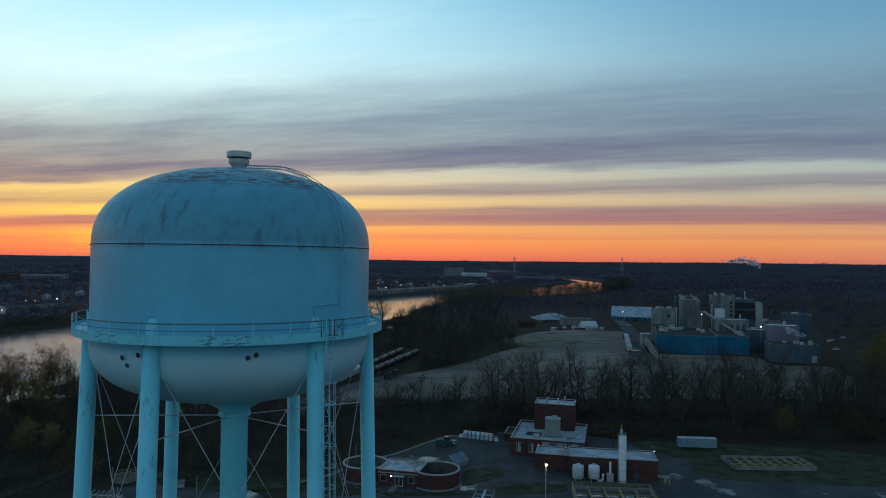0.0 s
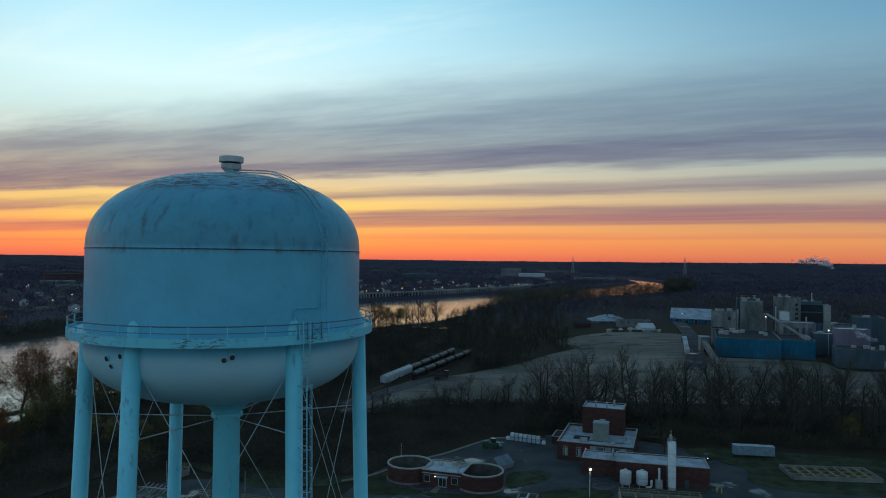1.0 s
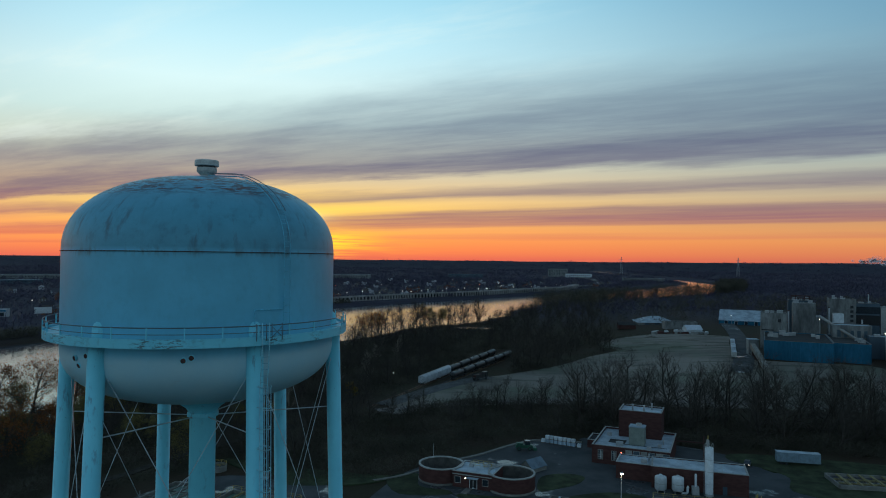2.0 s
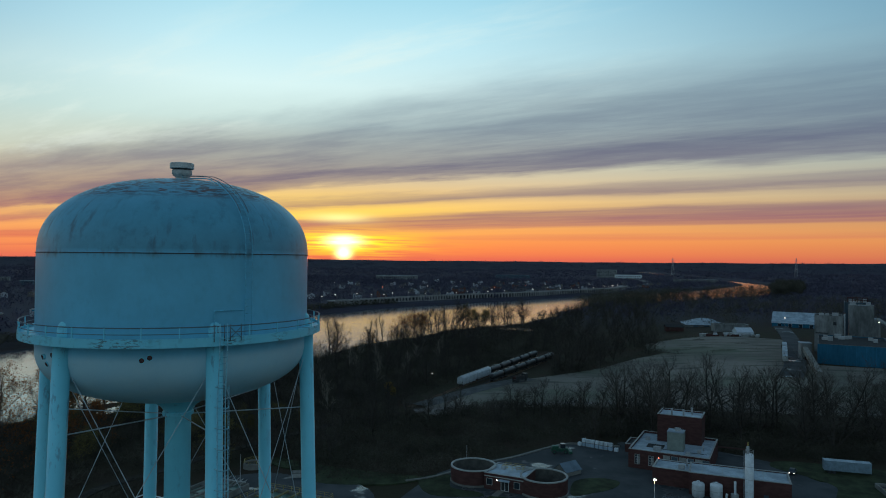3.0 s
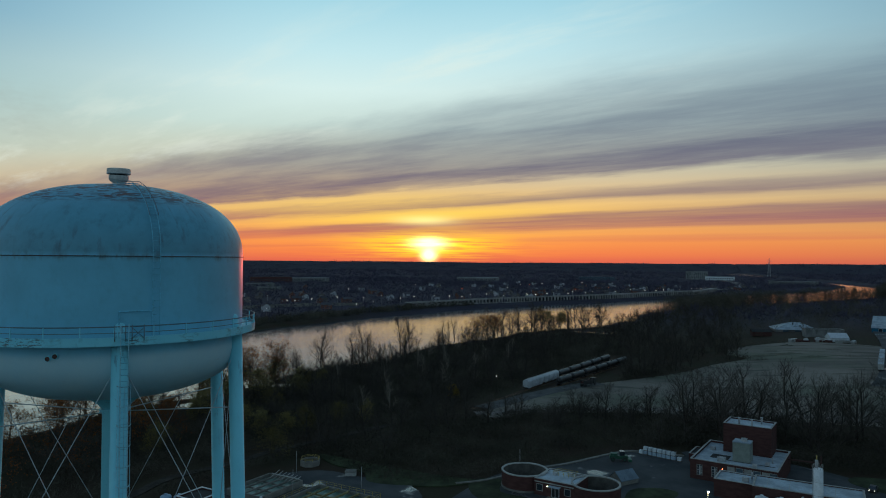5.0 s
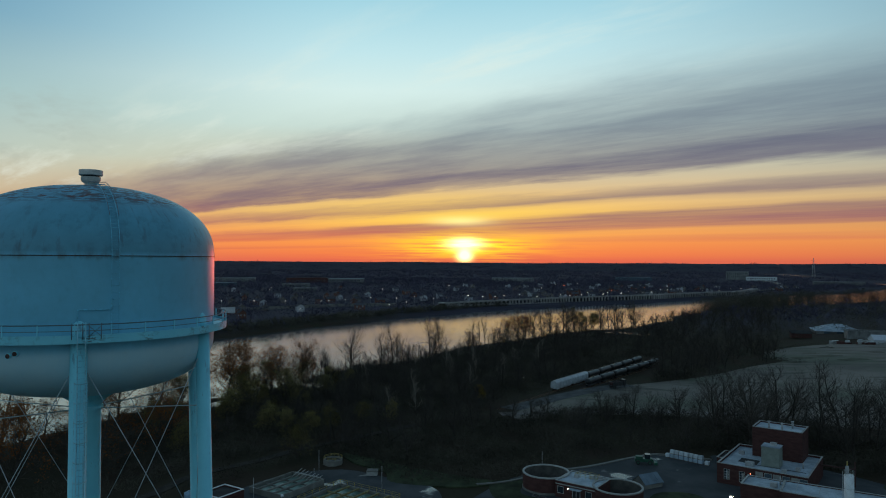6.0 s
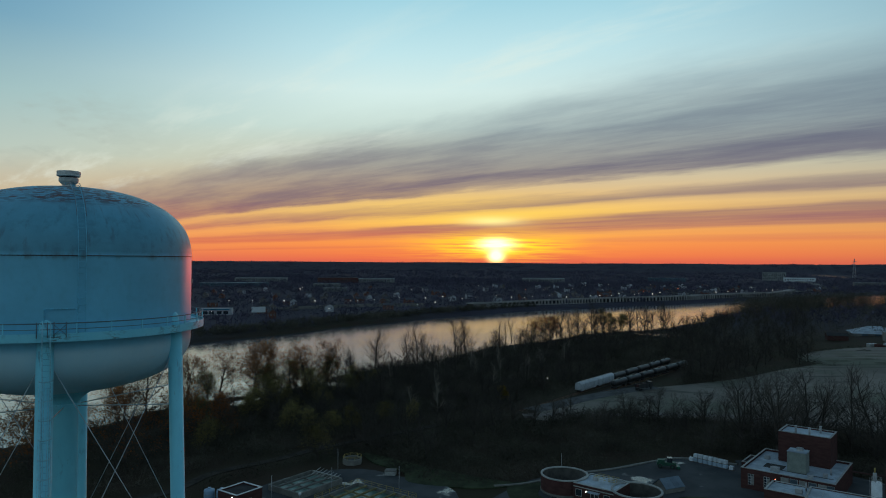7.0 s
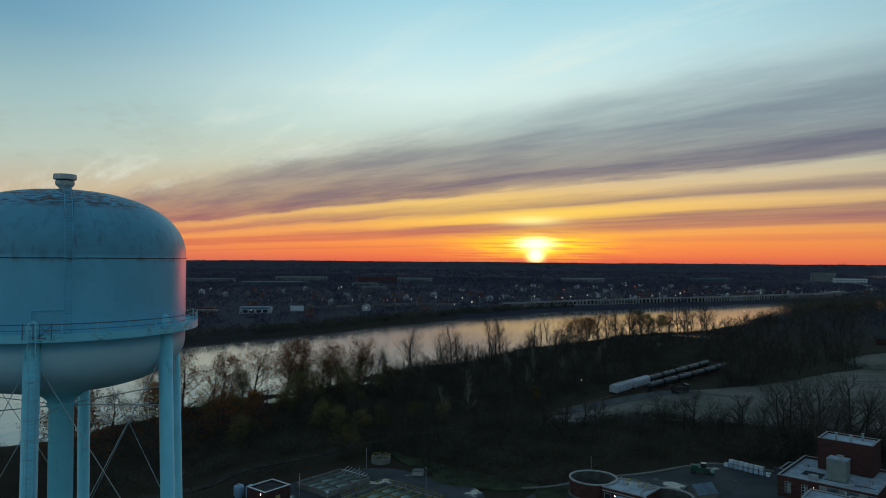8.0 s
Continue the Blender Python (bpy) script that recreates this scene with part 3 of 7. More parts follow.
def patch(name, poly, z, mat, label, category, cell=14.0):
    """A piece of ground that follows the land and stands a little proud of it."""
    bm = bmesh.new()
    bm.faces.new([bm.verts.new((x, y, 0)) for x, y in poly])
    bm.normal_update()
    bm.faces.ensure_lookup_table()
    if bm.faces[0].normal.z < 0:
        bmesh.ops.reverse_faces(bm, faces=bm.faces[:])
    xs, ys = [p[0] for p in poly], [p[1] for p in poly]
    for axis, lo, hi in ((0, min(xs), max(xs)), (1, min(ys), max(ys))):
        for k in range(1, int((hi - lo) / cell) + 1):
            co = [0, 0, 0]
            co[axis] = lo + k * cell
            no = [0, 0, 0]
            no[axis] = 1
            bmesh.ops.bisect_plane(bm, geom=bm.verts[:] + bm.edges[:] + bm.faces[:], plane_co=co, plane_no=no)
    rim = [e for e in bm.edges if e.is_boundary]
    ext = bmesh.ops.extrude_edge_only(bm, edges=rim)
    low = {g for g in ext["geom"] if isinstance(g, bmesh.types.BMVert)}
    for v in bm.verts:
        v.co.z = z + float(rise(v.co.x, v.co.y)) - (1.6 if v in low else 0.0)
    bmesh.ops.triangulate(bm, faces=bm.faces[:])
    me = bpy.data.meshes.new(name)
    bm.to_mesh(me)
    bm.free()
    me.materials.append(mat)
    return tagged(new(name, me), label, category, kind="structure")


def strip(name, pts, width, z, mat, label, category):
    pts = [np.array(p, float) for p in smooth_loop(pts, 6, False)]
    left, right = [], []
    for i, p in enumerate(pts):
        d = pts[min(i + 1, len(pts) - 1)] - pts[max(i - 1, 0)]
        nrm = np.array([-d[1], d[0]]) / (np.hypot(*d) + 1e-9) * width / 2
        h = z + float(rise(p[0], p[1]))
        left.append((*(p + nrm), h))
        right.append((*(p - nrm), h))
    b = Build()
    dn = lambda q: (q[0], q[1], q[2] - 1.0)
    for i in range(len(pts) - 1):
        b.face([right[i], right[i + 1], left[i + 1], left[i]])
        b.face([left[i], left[i + 1], dn(left[i + 1]), dn(left[i])])
        b.face([right[i + 1], right[i], dn(right[i]), dn(right[i + 1])])
    return tagged(b.object(name, mat), label, category, kind="structure")


FIELD = [(-54, 266), (-46, 269), (-39.2, 281.7), (-16.5, 290.0), (7.9, 297), (33.1, 299), (58.2, 302), (83.0, 304), (106.8, 305), (150, 306), (188, 311), (206, 335), (213, 374), (186, 378), (180, 402), (128, 408), (120.2, 426.0),
         (131.0, 494.2), (142, 528), (127, 537), (93, 546), (68, 535), (48, 513), (44, 484), (54, 463), (34, 437), (14, 402), (-14, 366), (-32, 346), (-42, 322), (-50, 302), (-57, 284)]
patch("ground_field", smooth_loop(FIELD, 4), 0.4, M_DIRT, "bare graded brown dirt field with tyre marks", "field")
POOLS = ((-165, 292, 9, 4), (-77, 538, 12, 6), (-55, 604, 20, 8), (-176, 240, 4, 9))
for px_, py_, pa_, pb_ in POOLS:
    ring = [(px_ + pa_ * math.cos(radians(a)) * (1 + 0.2 * math.sin(radians(3 * a + px_))), py_ + pb_ * math.sin(radians(a))) for a in range(0, 360, 20)]
    patch("water_pool", ring, 0.42, M_WATER, "shallow still pool among riverside trees", "pool")
YARD = [(-40, 150), (-36, 176), (-32, 194), (-24, 206), (-14, 216), (-6, 227), (2, 235), (20, 236), (21, 243), (50, 240), (70, 226), (74, 214), (95, 212), (120, 196), (125, 160), (80, 120), (0, 110), (-60, 112),
        (-97, 125), (-97, 146), (-93, 170), (-80, 182), (-66, 181), (-50, 179), (-42, 168)]
patch("road_yard", smooth_loop(YARD, 3), 0.30, M_ASPHALT, "worn dark asphalt yard of the water works", "asphalt yard")
M_GRASS = material("mown_grass", (0.040, 0.052, 0.026), 0.95, vary=0.45, scale=0.22, fine=1.2, tint=(0.044, 0.042, 0.028), bump=0.4)
LAWNS = ([(6.7, 197.0), (13.4, 201.5), (18.9, 199.5), (16.9, 193.2), (11.2, 187.8), (6.3, 185.3)],
         [(14.8, 182.8), (24.9, 187.6), (33.5, 186.4), (33.0, 181.4), (24.0, 179.0), (13.8, 178.4)],
         [(-36, 189.0), (-28.2, 193.6), (-25.8, 183.4), (-17.6, 181.2), (-17.0, 178.0), (-30, 176.5)],
         [(-14.1, 179.3), (-6.7, 178.9), (4.6, 178.9), (8.0, 178.0), (-12.3, 176.1)],
         [(-88, 197), (-65.4, 192.6), (-44.9, 190.2), (-34, 190), (-40, 183), (-50.7, 179), (-62, 178), (-67.8, 185.4), (-80, 189)],
         [(64, 226), (72, 218), (77, 210), (74, 198), (84, 192), (100, 191), (122, 189), (142, 198), (142, 216), (130, 224), (100, 230), (70, 233)])
for k, poly in enumerate(LAWNS):
    patch("ground_lawn", smooth_loop(poly, 4), 0.36, M_GRASS, "patch of dull green mown grass in the yard", "lawn", 8.0)


# ---- the water tower ----
TX, TY, R = -11.96, 39.51, 7.6
SEAM, LOW, BELLY = 62.15, 56.95, 3.42
tower = thing("water_tower", TX, TY, 0, 0, "tall pale blue six-legged steel water tower with stained dome and walkway", "water tower")


def tank_profile():
    pts = []
    for i in range(0, 25):
        a = math.pi / 2 * i / 24
        pts.append((max(0.02, R * math.sin(a) ** 0.9), LOW - BELLY * max(0.0, math.cos(a)) ** 0.8))
    for i in range(1, 9):
        pts.append((R, LOW + (SEAM - LOW) * i / 8))
    for i in range(1, 33):
        a = math.pi / 2 * i / 32
        pts.append((max(0.02, R * math.cos(a) ** 0.88), SEAM + 4.48 * math.sin(a) ** 0.88))
    return pts


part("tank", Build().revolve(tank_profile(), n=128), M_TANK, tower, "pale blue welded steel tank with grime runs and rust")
part("seam_lip", Build().revolve([(R + 0.002, SEAM - 0.022), (R + 0.05, SEAM - 0.022), (R + 0.05, SEAM + 0.004), (R + 0.002, SEAM + 0.018)], n=128, smooth=False), M_RUST, tower, "dark rusty seam lip round the tank")
# riser
riser = Build().revolve([(0.95, 0.0), (0.95, 0.3), (0.75, 0.35), (0.75, 52.55), (0.84, 52.72), (1.02, 52.95), (1.32, 53.18), (1.66, 53.38), (2.05, 53.6), (2.2, 53.9)], n=40)
part("riser", riser, M_LEG, tower, "pale blue central riser pipe")
part("riser_collar", Build().revolve([(0.76, 52.42), (0.9, 52.42), (0.9, 52.62), (0.78, 52.62)], n=40, smooth=False), M_LEG, tower)
# vent on the crown
vent = part("vent", Build().revolve([(0.42, 66.35), (0.42, 66.72), (0.30, 66.76), (0.30, 67.0)], n=32), M_VENT, tower, "pale grey mushroom roof vent with two hoods")
part("cone", Build().revolve([(0.34, 66.76), (0.54, 66.96), (0.54, 67.0)], n=36, smooth=False), M_VENT, vent)
part("lower_hood", Build().revolve([(0.30, 67.0), (0.57, 67.0), (0.58, 67.05), (0.58, 67.24), (0.30, 67.26)], n=36, smooth=False), M_VENT, vent)
part("screen", Build().revolve([(0.5, 67.22), (0.5, 67.34)], n=36), M_DARK, vent, "dark mesh screen between the hoods")
part("upper_hood", Build().revolve([(0.30, 67.33), (0.66, 67.33), (0.70, 67.36), (0.70, 67.64), (0.67, 67.68), (0.02, 67.76)], n=36, smooth=False), M_VENT, vent)
# walkway: girder, floor, rails
walk_b = Build().revolve([(R + 0.0, 57.80), (8.37, 57.78), (8.37, 57.92), (8.42, 57.92), (8.42, 57.46), (8.34, 57.46), (8.34, 57.48), (8.38, 57.48), (8.38, 57.70), (R, 57.72)], n=96, smooth=False)
part("walkway", walk_b, M_GIRDER, tower, "pale blue ring walkway with rust-streaked girder")
for rz, rr, nm in ((58.46, 0.032, "top_rail"), (58.14, 0.022, "middle_rail")):
    b = Build()
    for i in range(96):
        p = [(8.38 * math.cos(radians(3.75 * k)), 8.38 * math.sin(radians(3.75 * k)), rz) for k in (i, i + 1)]
        b.tube(p[0], p[1], rr, n=5, caps=False)
    part(nm, b, M_RAIL, tower)
post = Build().box(0, 0, 57.78, 0.07, 0.05, 0.68)
first = part("rail_post", post, M_LEG, tower)
N_POST = 30
for i in range(N_POST):
    a = radians(4 + 360 / N_POST * i)
    o = first if i == 0 else new("rail_post", first.data)
    o.parent = tower
    o.matrix_local = Matrix.Translation((8.38 * math.cos(a), 8.38 * math.sin(a), 0)) @ Matrix.Rotation(a, 4, "Z")
# legs
LEG0, TOP_R, SPLAY = -103.0, 7.62, 0.031
leg_az = [LEG0 + 60 * i for i in range(6)]


def leg_at(i, z, inset=0.0):
    a, r = radians(leg_az[i % 6]), TOP_R + SPLAY * (57.0 - z) - inset
    return Vector((r * math.cos(a), r * math.sin(a), z))


for i in range(6):
    b = Build().tube(leg_at(i, -0.3), leg_at(i, 57.74), 0.43, n=28)
    # a smaller rounded cap above the walkway dies into the shell
    top = leg_at(i, 58.2, 0.12)
    b.tube(leg_at(i, 57.7, 0.12), top, 0.36, n=24)
    for k in range(5):
        t0, t1 = radians(18 * k), radians(18 * (k + 1))
        b.tube(top + Vector((0, 0, 0.45 * math.sin(t0))), top + Vector((0, 0, 0.45 * math.sin(t1))), 0.36 * math.cos(t0), 0.36 * max(0.02, math.cos(t1)), n=24, caps=False)
    leg = part("leg", b, M_LEG, tower, "pale blue tubular leg with scuffed paint")
    part("base_plate", Build().box(leg_at(i, 0).x, leg_at(i, 0).y, 0.0, 2.2, 2.2, 0.7, leg_az[i]), M_CONC, leg, "concrete footing")
    # gusset plates for the rods
    for s in (-1, 1):
        d = (leg_at(i + s, 55.0) - leg_at(i, 55.0)).normalized()
        p = leg_at(i, 56.45)
        b = Build()
        nrm = d.cross(Vector((0, 0, 1))).normalized() * 0.03
        tri = [p + d * 0.38 + Vector((0, 0, 0.5)), p + d * 0.38 + Vector((0, 0, -0.35)), p + d * 0.62 + Vector((0, 0, -0.45)), p + d * 0.66 + Vector((0, 0, -0.25))]
        b.face([q + nrm for q in tri])
        b.face([q - nrm for q in reversed(tri)])
        for u, v in zip(tri, tri[1:] + tri[:1]):
            b.face([u - nrm, v - nrm, v + nrm, u + nrm])
        part("gusset", b, M_LEG, leg)
# bracing: three panels of crossed rods with ring struts, and spokes from legs to the riser
LEVELS = [56.6, 42.2, 29.0, 14.5, 1.0]
for k in range(4):
    za, zb = LEVELS[k], LEVELS[k + 1]
    for i in range(6):
        for s in (1, -1):
            part("brace_rod", Build().tube(leg_at(i, za, 0.1 * s), leg_at(i + s, zb, 0.1 * s), 0.022, n=6), M_ROD, tower, "thin galvanised tension rod")
        if k:
            part("ring_strut", Build().tube(leg_at(i, za), leg_at(i + 1, za), 0.11, n=8), M_LEG, tower)
for i in range(6):
    a = radians(leg_az[i])
    part("spoke", Build().tube((0.85 * math.cos(a), 0.85 * math.sin(a), 52.46), leg_at(i, 52.82), 0.035, n=6), M_ROD, tower, "thin rod from leg to riser")

# shell ladder from the walkway over the dome to the vent
LAD = -30.0


def shell_path(off, side):
    """Points of one stile, from the walkway to the crown."""
    ca, sa = math.cos(radians(LAD)), math.sin(radians(LAD))
    pts = []
    for z in (57.5, 59.0, 60.5, 62.15):
        pts.append((R + off, z))
    for i in range(1, 25):
        a = math.pi / 2 * i / 32
        r, z = R * math.cos(a) ** 0.88, SEAM + 4.48 * math.sin(a) ** 0.88
        pts.append((r + off * math.cos(a), z + off * math.sin(a)))
    pts.append((0.5, 66.55 + off))
    return [Vector((r * ca - side * sa, r * sa + side * ca, z)) for r, z in pts]


ladder = part("shell_ladder", Build().path(shell_path(0.18, -0.2), 0.022, 5).path(shell_path(0.18, 0.2), 0.02, 5), M_LADDER, tower, "thin steel ladder over the tank's dome")
for side in (-0.24, 0.24):
    part("dome_handrail", Build().path(shell_path(0.32, side)[12:], 0.02, 5), M_RAIL, tower)
L, Q = shell_path(0.18, -0.2), shell_path(0.18, 0.2)
rung_mesh = None


def rung(p, q, parent):
    """One rung between two points; all rungs share one mesh."""
    global rung_mesh
    if rung_mesh is None:
        o = part("rung", Build().tube((-0.5, 0, 0), (0.5, 0, 0), 0.011, n=5), M_LADDER, parent)
        rung_mesh = o.data
    else:
        o = new("rung", rung_mesh)
        o.parent = parent
    d = q - p
    o.matrix_local = Matrix.Translation((p + q) / 2) @ d.to_track_quat("X", "Z").to_matrix().to_4x4() @ Matrix.Diagonal((d.length, 1, 1, 1))


for p, q, p2, q2 in zip(L, Q, L[1:], Q[1:]):
    n = max(1, round((p2 - p).length / 0.34))
    for k in range(n):
        rung(p.lerp(p2, k / n), q.lerp(q2, k / n), ladder)
H, L = shell_path(0.32, 0.24), shell_path(0.18, 0.2)
H2, L2 = shell_path(0.32, -0.24), shell_path(0.18, -0.2)
for i in range(13, len(H), 3):
    part("stanchion", Build().tube(H[i], L[i], 0.014, n=4), M_LADDER, ladder)
    part("stanchion", Build().tube(H2[i], L2[i], 0.014, n=4), M_LADDER, ladder)

# leg ladder with its cage, beside the leg nearest to the shell ladder
ln = 1
la_ = radians(leg_az[ln])
out_dir, tan_dir = Vector((math.cos(la_), math.sin(la_), 0)), Vector((-math.sin(la_), math.cos(la_), 0))


def lad_at(z, t, o):
    return leg_at(ln, z) + tan_dir * t + out_dir * o


z_top = 58.6
T0, T1 = 0.0, 0.38


def lad_out(z):
    """How far the ladder stands off the leg's axis: it leans out to clear the girder."""
    return 0.56 + 0.06 * z / 55.0 if z < 55.0 else 0.62 + 0.31 * min(1.0, (z - 55.0) / 2.2)


b = Build()
for t in (T0, T1):
    b.path([lad_at(z, t, lad_out(z)) for z in (1.0, 55.0, 57.2, z_top)], 0.03, 5)
leg_ladder = part("leg_ladder", b, M_CAGE, tower, "caged steel ladder fixed to a leg")
for k in range(178):
    z = 1.2 + 0.32 * k
    rung(lad_at(z, T0, lad_out(z)), lad_at(z, T1, lad_out(z)), leg_ladder)


def hoop_at(z, a):
    return lad_at(z, (T0 + T1) / 2 + 0.33 * math.cos(radians(a)), lad_out(z) + 0.56 * math.sin(radians(a)))


for k in range(51):
    z = 55.4 - 1.03 * k
    part("cage_hoop", Build().path([hoop_at(z, a) for a in range(0, 181, 20)], 0.028, 4), M_CAGE, leg_ladder)
    if k % 3 == 0:
        for t in (T0, T1):
            part("standoff", Build().tube(lad_at(z, t, 0.2), lad_at(z, t, 0.6), 0.025, n=4), M_CAGE, leg_ladder)
for a in (20, 60, 90, 120, 160):
    part("cage_bar", Build().tube(hoop_at(3.9, a), hoop_at(55.4, a), 0.014, n=4), M_CAGE, leg_ladder)
# gate frame where the ladder meets the walkway
b = Build()
for t in (-0.28, 0.24, 0.54, 1.12):
    b.tube(lad_at(57.7, t, 0.9 - 0.06 * t * t), lad_at(58.55, t, 0.9 - 0.06 * t * t), 0.026, n=5)
for t, u in ((0.54, 1.12),):
    b.tube(lad_at(57.85, t, 0.88), lad_at(58.4, u, 0.84), 0.018, n=5).tube(lad_at(58.4, t, 0.88), lad_at(57.85, u, 0.84), 0.018, n=5)
part("ladder_gate", b, M_RAIL, tower)
# overflow pipe on the shell above the ladder leg
b = Build()
a0, a1 = leg_az[ln] - 0.5, leg_az[ln] + 12
pts = [Vector(((R + 0.1) * math.cos(radians(a0)), (R + 0.1) * math.sin(radians(a0)), 57.6))]
pts.append(Vector((pts[0].x, pts[0].y, 58.95)))
for k in range(7):
    a = radians(a0 + (a1 - a0) * k / 6)
    pts.append(Vector(((R + 0.1) * math.cos(a), (R + 0.1) * math.sin(a), 59.2)))
pts.append(pts[-1] + Vector((0, 0, 0.7)))
part("conduit", b.path(pts, 0.035, 6), M_LADDER, tower)
# capped ports on the belly
for az, z in ((-69.0, 56.80), (-66.2, 56.92), (-115.6, 56.70), (-108.1, 56.88), (-113.9, 56.35), (-28.6, 55.55)):
    th = math.asin(min(1.0, (LOW - z) / BELLY))
    r = R * math.cos(th)
    nrm = Vector((math.cos(th) / R, 0, -math.sin(th) / BELLY)).normalized()
    n3 = Vector((nrm.x * math.cos(radians(az)), nrm.x * math.sin(radians(az)), nrm.z))
    p = Vector((r * math.cos(radians(az)), r * math.sin(radians(az)), z))
    port = part("port", Build().tube(p - n3 * 0.05, p + n3 * 0.12, 0.15, n=16), M_LEG, tower)
    part("port_mouth", Build().tube(p + n3 * 0.11, p + n3 * 0.125, 0.125, n=16), M_RUST, port, "dark rusty port cover")


# ---- buildings: shared makers ----
def frame_of(parent_name, x, y, ang, label, category, group="", z=0.0):
    return thing(parent_name, x, y, z, ang, label, category, group)


def opening(parent, name, side, u, z0, w, h, L, W, mat_pane, mat_frame, proud=0.05):
    """A window or door with frame and pane, on one side of a box-shaped body: side 's' is -y, 'n' +y, 'e' +x, 'w' -x."""
    t = 0.12
    fr, pn = Build(), Build()

    def slab(b, u0, z, ww, hh, depth, lift):
        if side in "sn":
            y = (-W / 2 - lift) if side == "s" else (W / 2 + lift)
            b.box(u0, y, z, ww, depth, hh)
        else:
            x = (L / 2 + lift) if side == "e" else (-L / 2 - lift)
            b.box(x, u0, z, depth, ww, hh)

    slab(fr, u - w / 2 - t / 2, z0 - t, t, h + 2 * t, 2 * proud, 0)
    slab(fr, u + w / 2 + t / 2, z0 - t, t, h + 2 * t, 2 * proud, 0)
    slab(fr, u, z0 + h, w, t, 2 * proud, 0)
    slab(fr, u, z0 - t, w, t, 2 * proud, 0)
    slab(pn, u, z0, w, h, proud, 0)
    f = part(name, fr, mat_frame, parent)
    part("pane" if name == "window" else "leaf", pn, mat_pane, f)
    return f


def block(name, x, y, ang, L, W, H, wall, roof, label, category, group="", parapet=0.5, openings=(), trim=None, z=0.0, parent=None):
    """A flat-roofed building: walls, roof deck behind a parapet with coping, windows and doors."""
    e = frame_of(name, x, y, ang, label, category, group, z)
    t = 0.35
    b = Build()
    b.box(0, -W / 2 + t / 2, -0.6, L, t, H + 0.6).box(0, W / 2 - t / 2, -0.6, L, t, H + 0.6)
    b.box(-L / 2 + t / 2, 0, -0.6, t, W - 2 * t, H + 0.6).box(L / 2 - t / 2, 0, -0.6, t, W - 2 * t, H + 0.6)
    part("wall", b, wall, e)
    part("roof", Build().box(0, 0, H - parapet - 0.3, L - 2 * t, W - 2 * t, 0.3), roof, e)
    tr = trim or M_TRIM
    c = Build()
    o = 0.06
    c.box(0, -W / 2 + t / 2, H, L + 2 * o, t + 2 * o, 0.12).box(0, W / 2 - t / 2, H, L + 2 * o, t + 2 * o, 0.12)
    c.box(-L / 2 + t / 2, 0, H, t + 2 * o, W - 2 * t - 2 * o, 0.12).box(L / 2 - t / 2, 0, H, t + 2 * o, W - 2 * t - 2 * o, 0.12)
    part("coping", c, tr, e)
    for spec in openings:
        nm, side, us, z0, w_, h_ = spec[:6]
        pane = spec[6] if len(spec) > 6 else M_GLASS
        for u in us:
            opening(e, nm, side, u, z0, w_, h_, L, W, pane, spec[7] if len(spec) > 7 else tr)
    return e


def gabled(name, x, y, ang, L, W, H, rise_, wall, roof, label, category, group="", openings=(), z=0.0, chimney=False):
    e = frame_of(name, x, y, ang, label, category, group, z)
    b = Build()
    pts = [(-W / 2, -0.6), (W / 2, -0.6), (W / 2, H), (0, H + rise_), (-W / 2, H)]
    k = len(b.v)
    for xx in (-L / 2, L / 2):
        b.v += [(xx, yy, zz) for yy, zz in pts]
    b.f += [(k + 4, k + 3, k + 2, k + 1, k), (k + 5, k + 6, k + 7, k + 8, k + 9), (k, k + 1, k + 6, k + 5), (k + 1, k + 2, k + 7, k + 6), (k + 4, k, k + 5, k + 9)]
    b.smooth += [False] * 5
    part("wall", b, wall, e)
    r = Build()
    ov, th = 0.4, 0.18
    sl = rise_ / (W / 2)
    for s in (-1, 1):
        y1, z1 = s * (W / 2 + ov), H - ov * sl
        q = [(-L / 2 - ov, 0, H + rise_ + 0.02), (L / 2 + ov, 0, H + rise_ + 0.02), (L / 2 + ov, y1, z1 + 0.02), (-L / 2 - ov, y1, z1 + 0.02)]
        top = [(a_, b_, c_ + th) for a_, b_, c_ in q]
        if s > 0:
            q, top = q[::-1], top[::-1]
        r.face(q)
        r.face(top[::-1])
        for i in range(4):
            j = (i + 1) % 4
            r.face([q[i], top[i], top[j], q[j]])
    rf = part("roof", r, roof, e)
    if chimney:
        part("chimney", Build().box(L * 0.25, 0.6, H, 0.7, 0.7, rise_ + 1.2), M_BRICK, rf)
    for nm, side, us, z0, w_, h_ in openings:
        for u in us:
            opening(e, nm, side, u, z0, w_, h_, L, W, M_GLASS, M_WHITE)
    return e


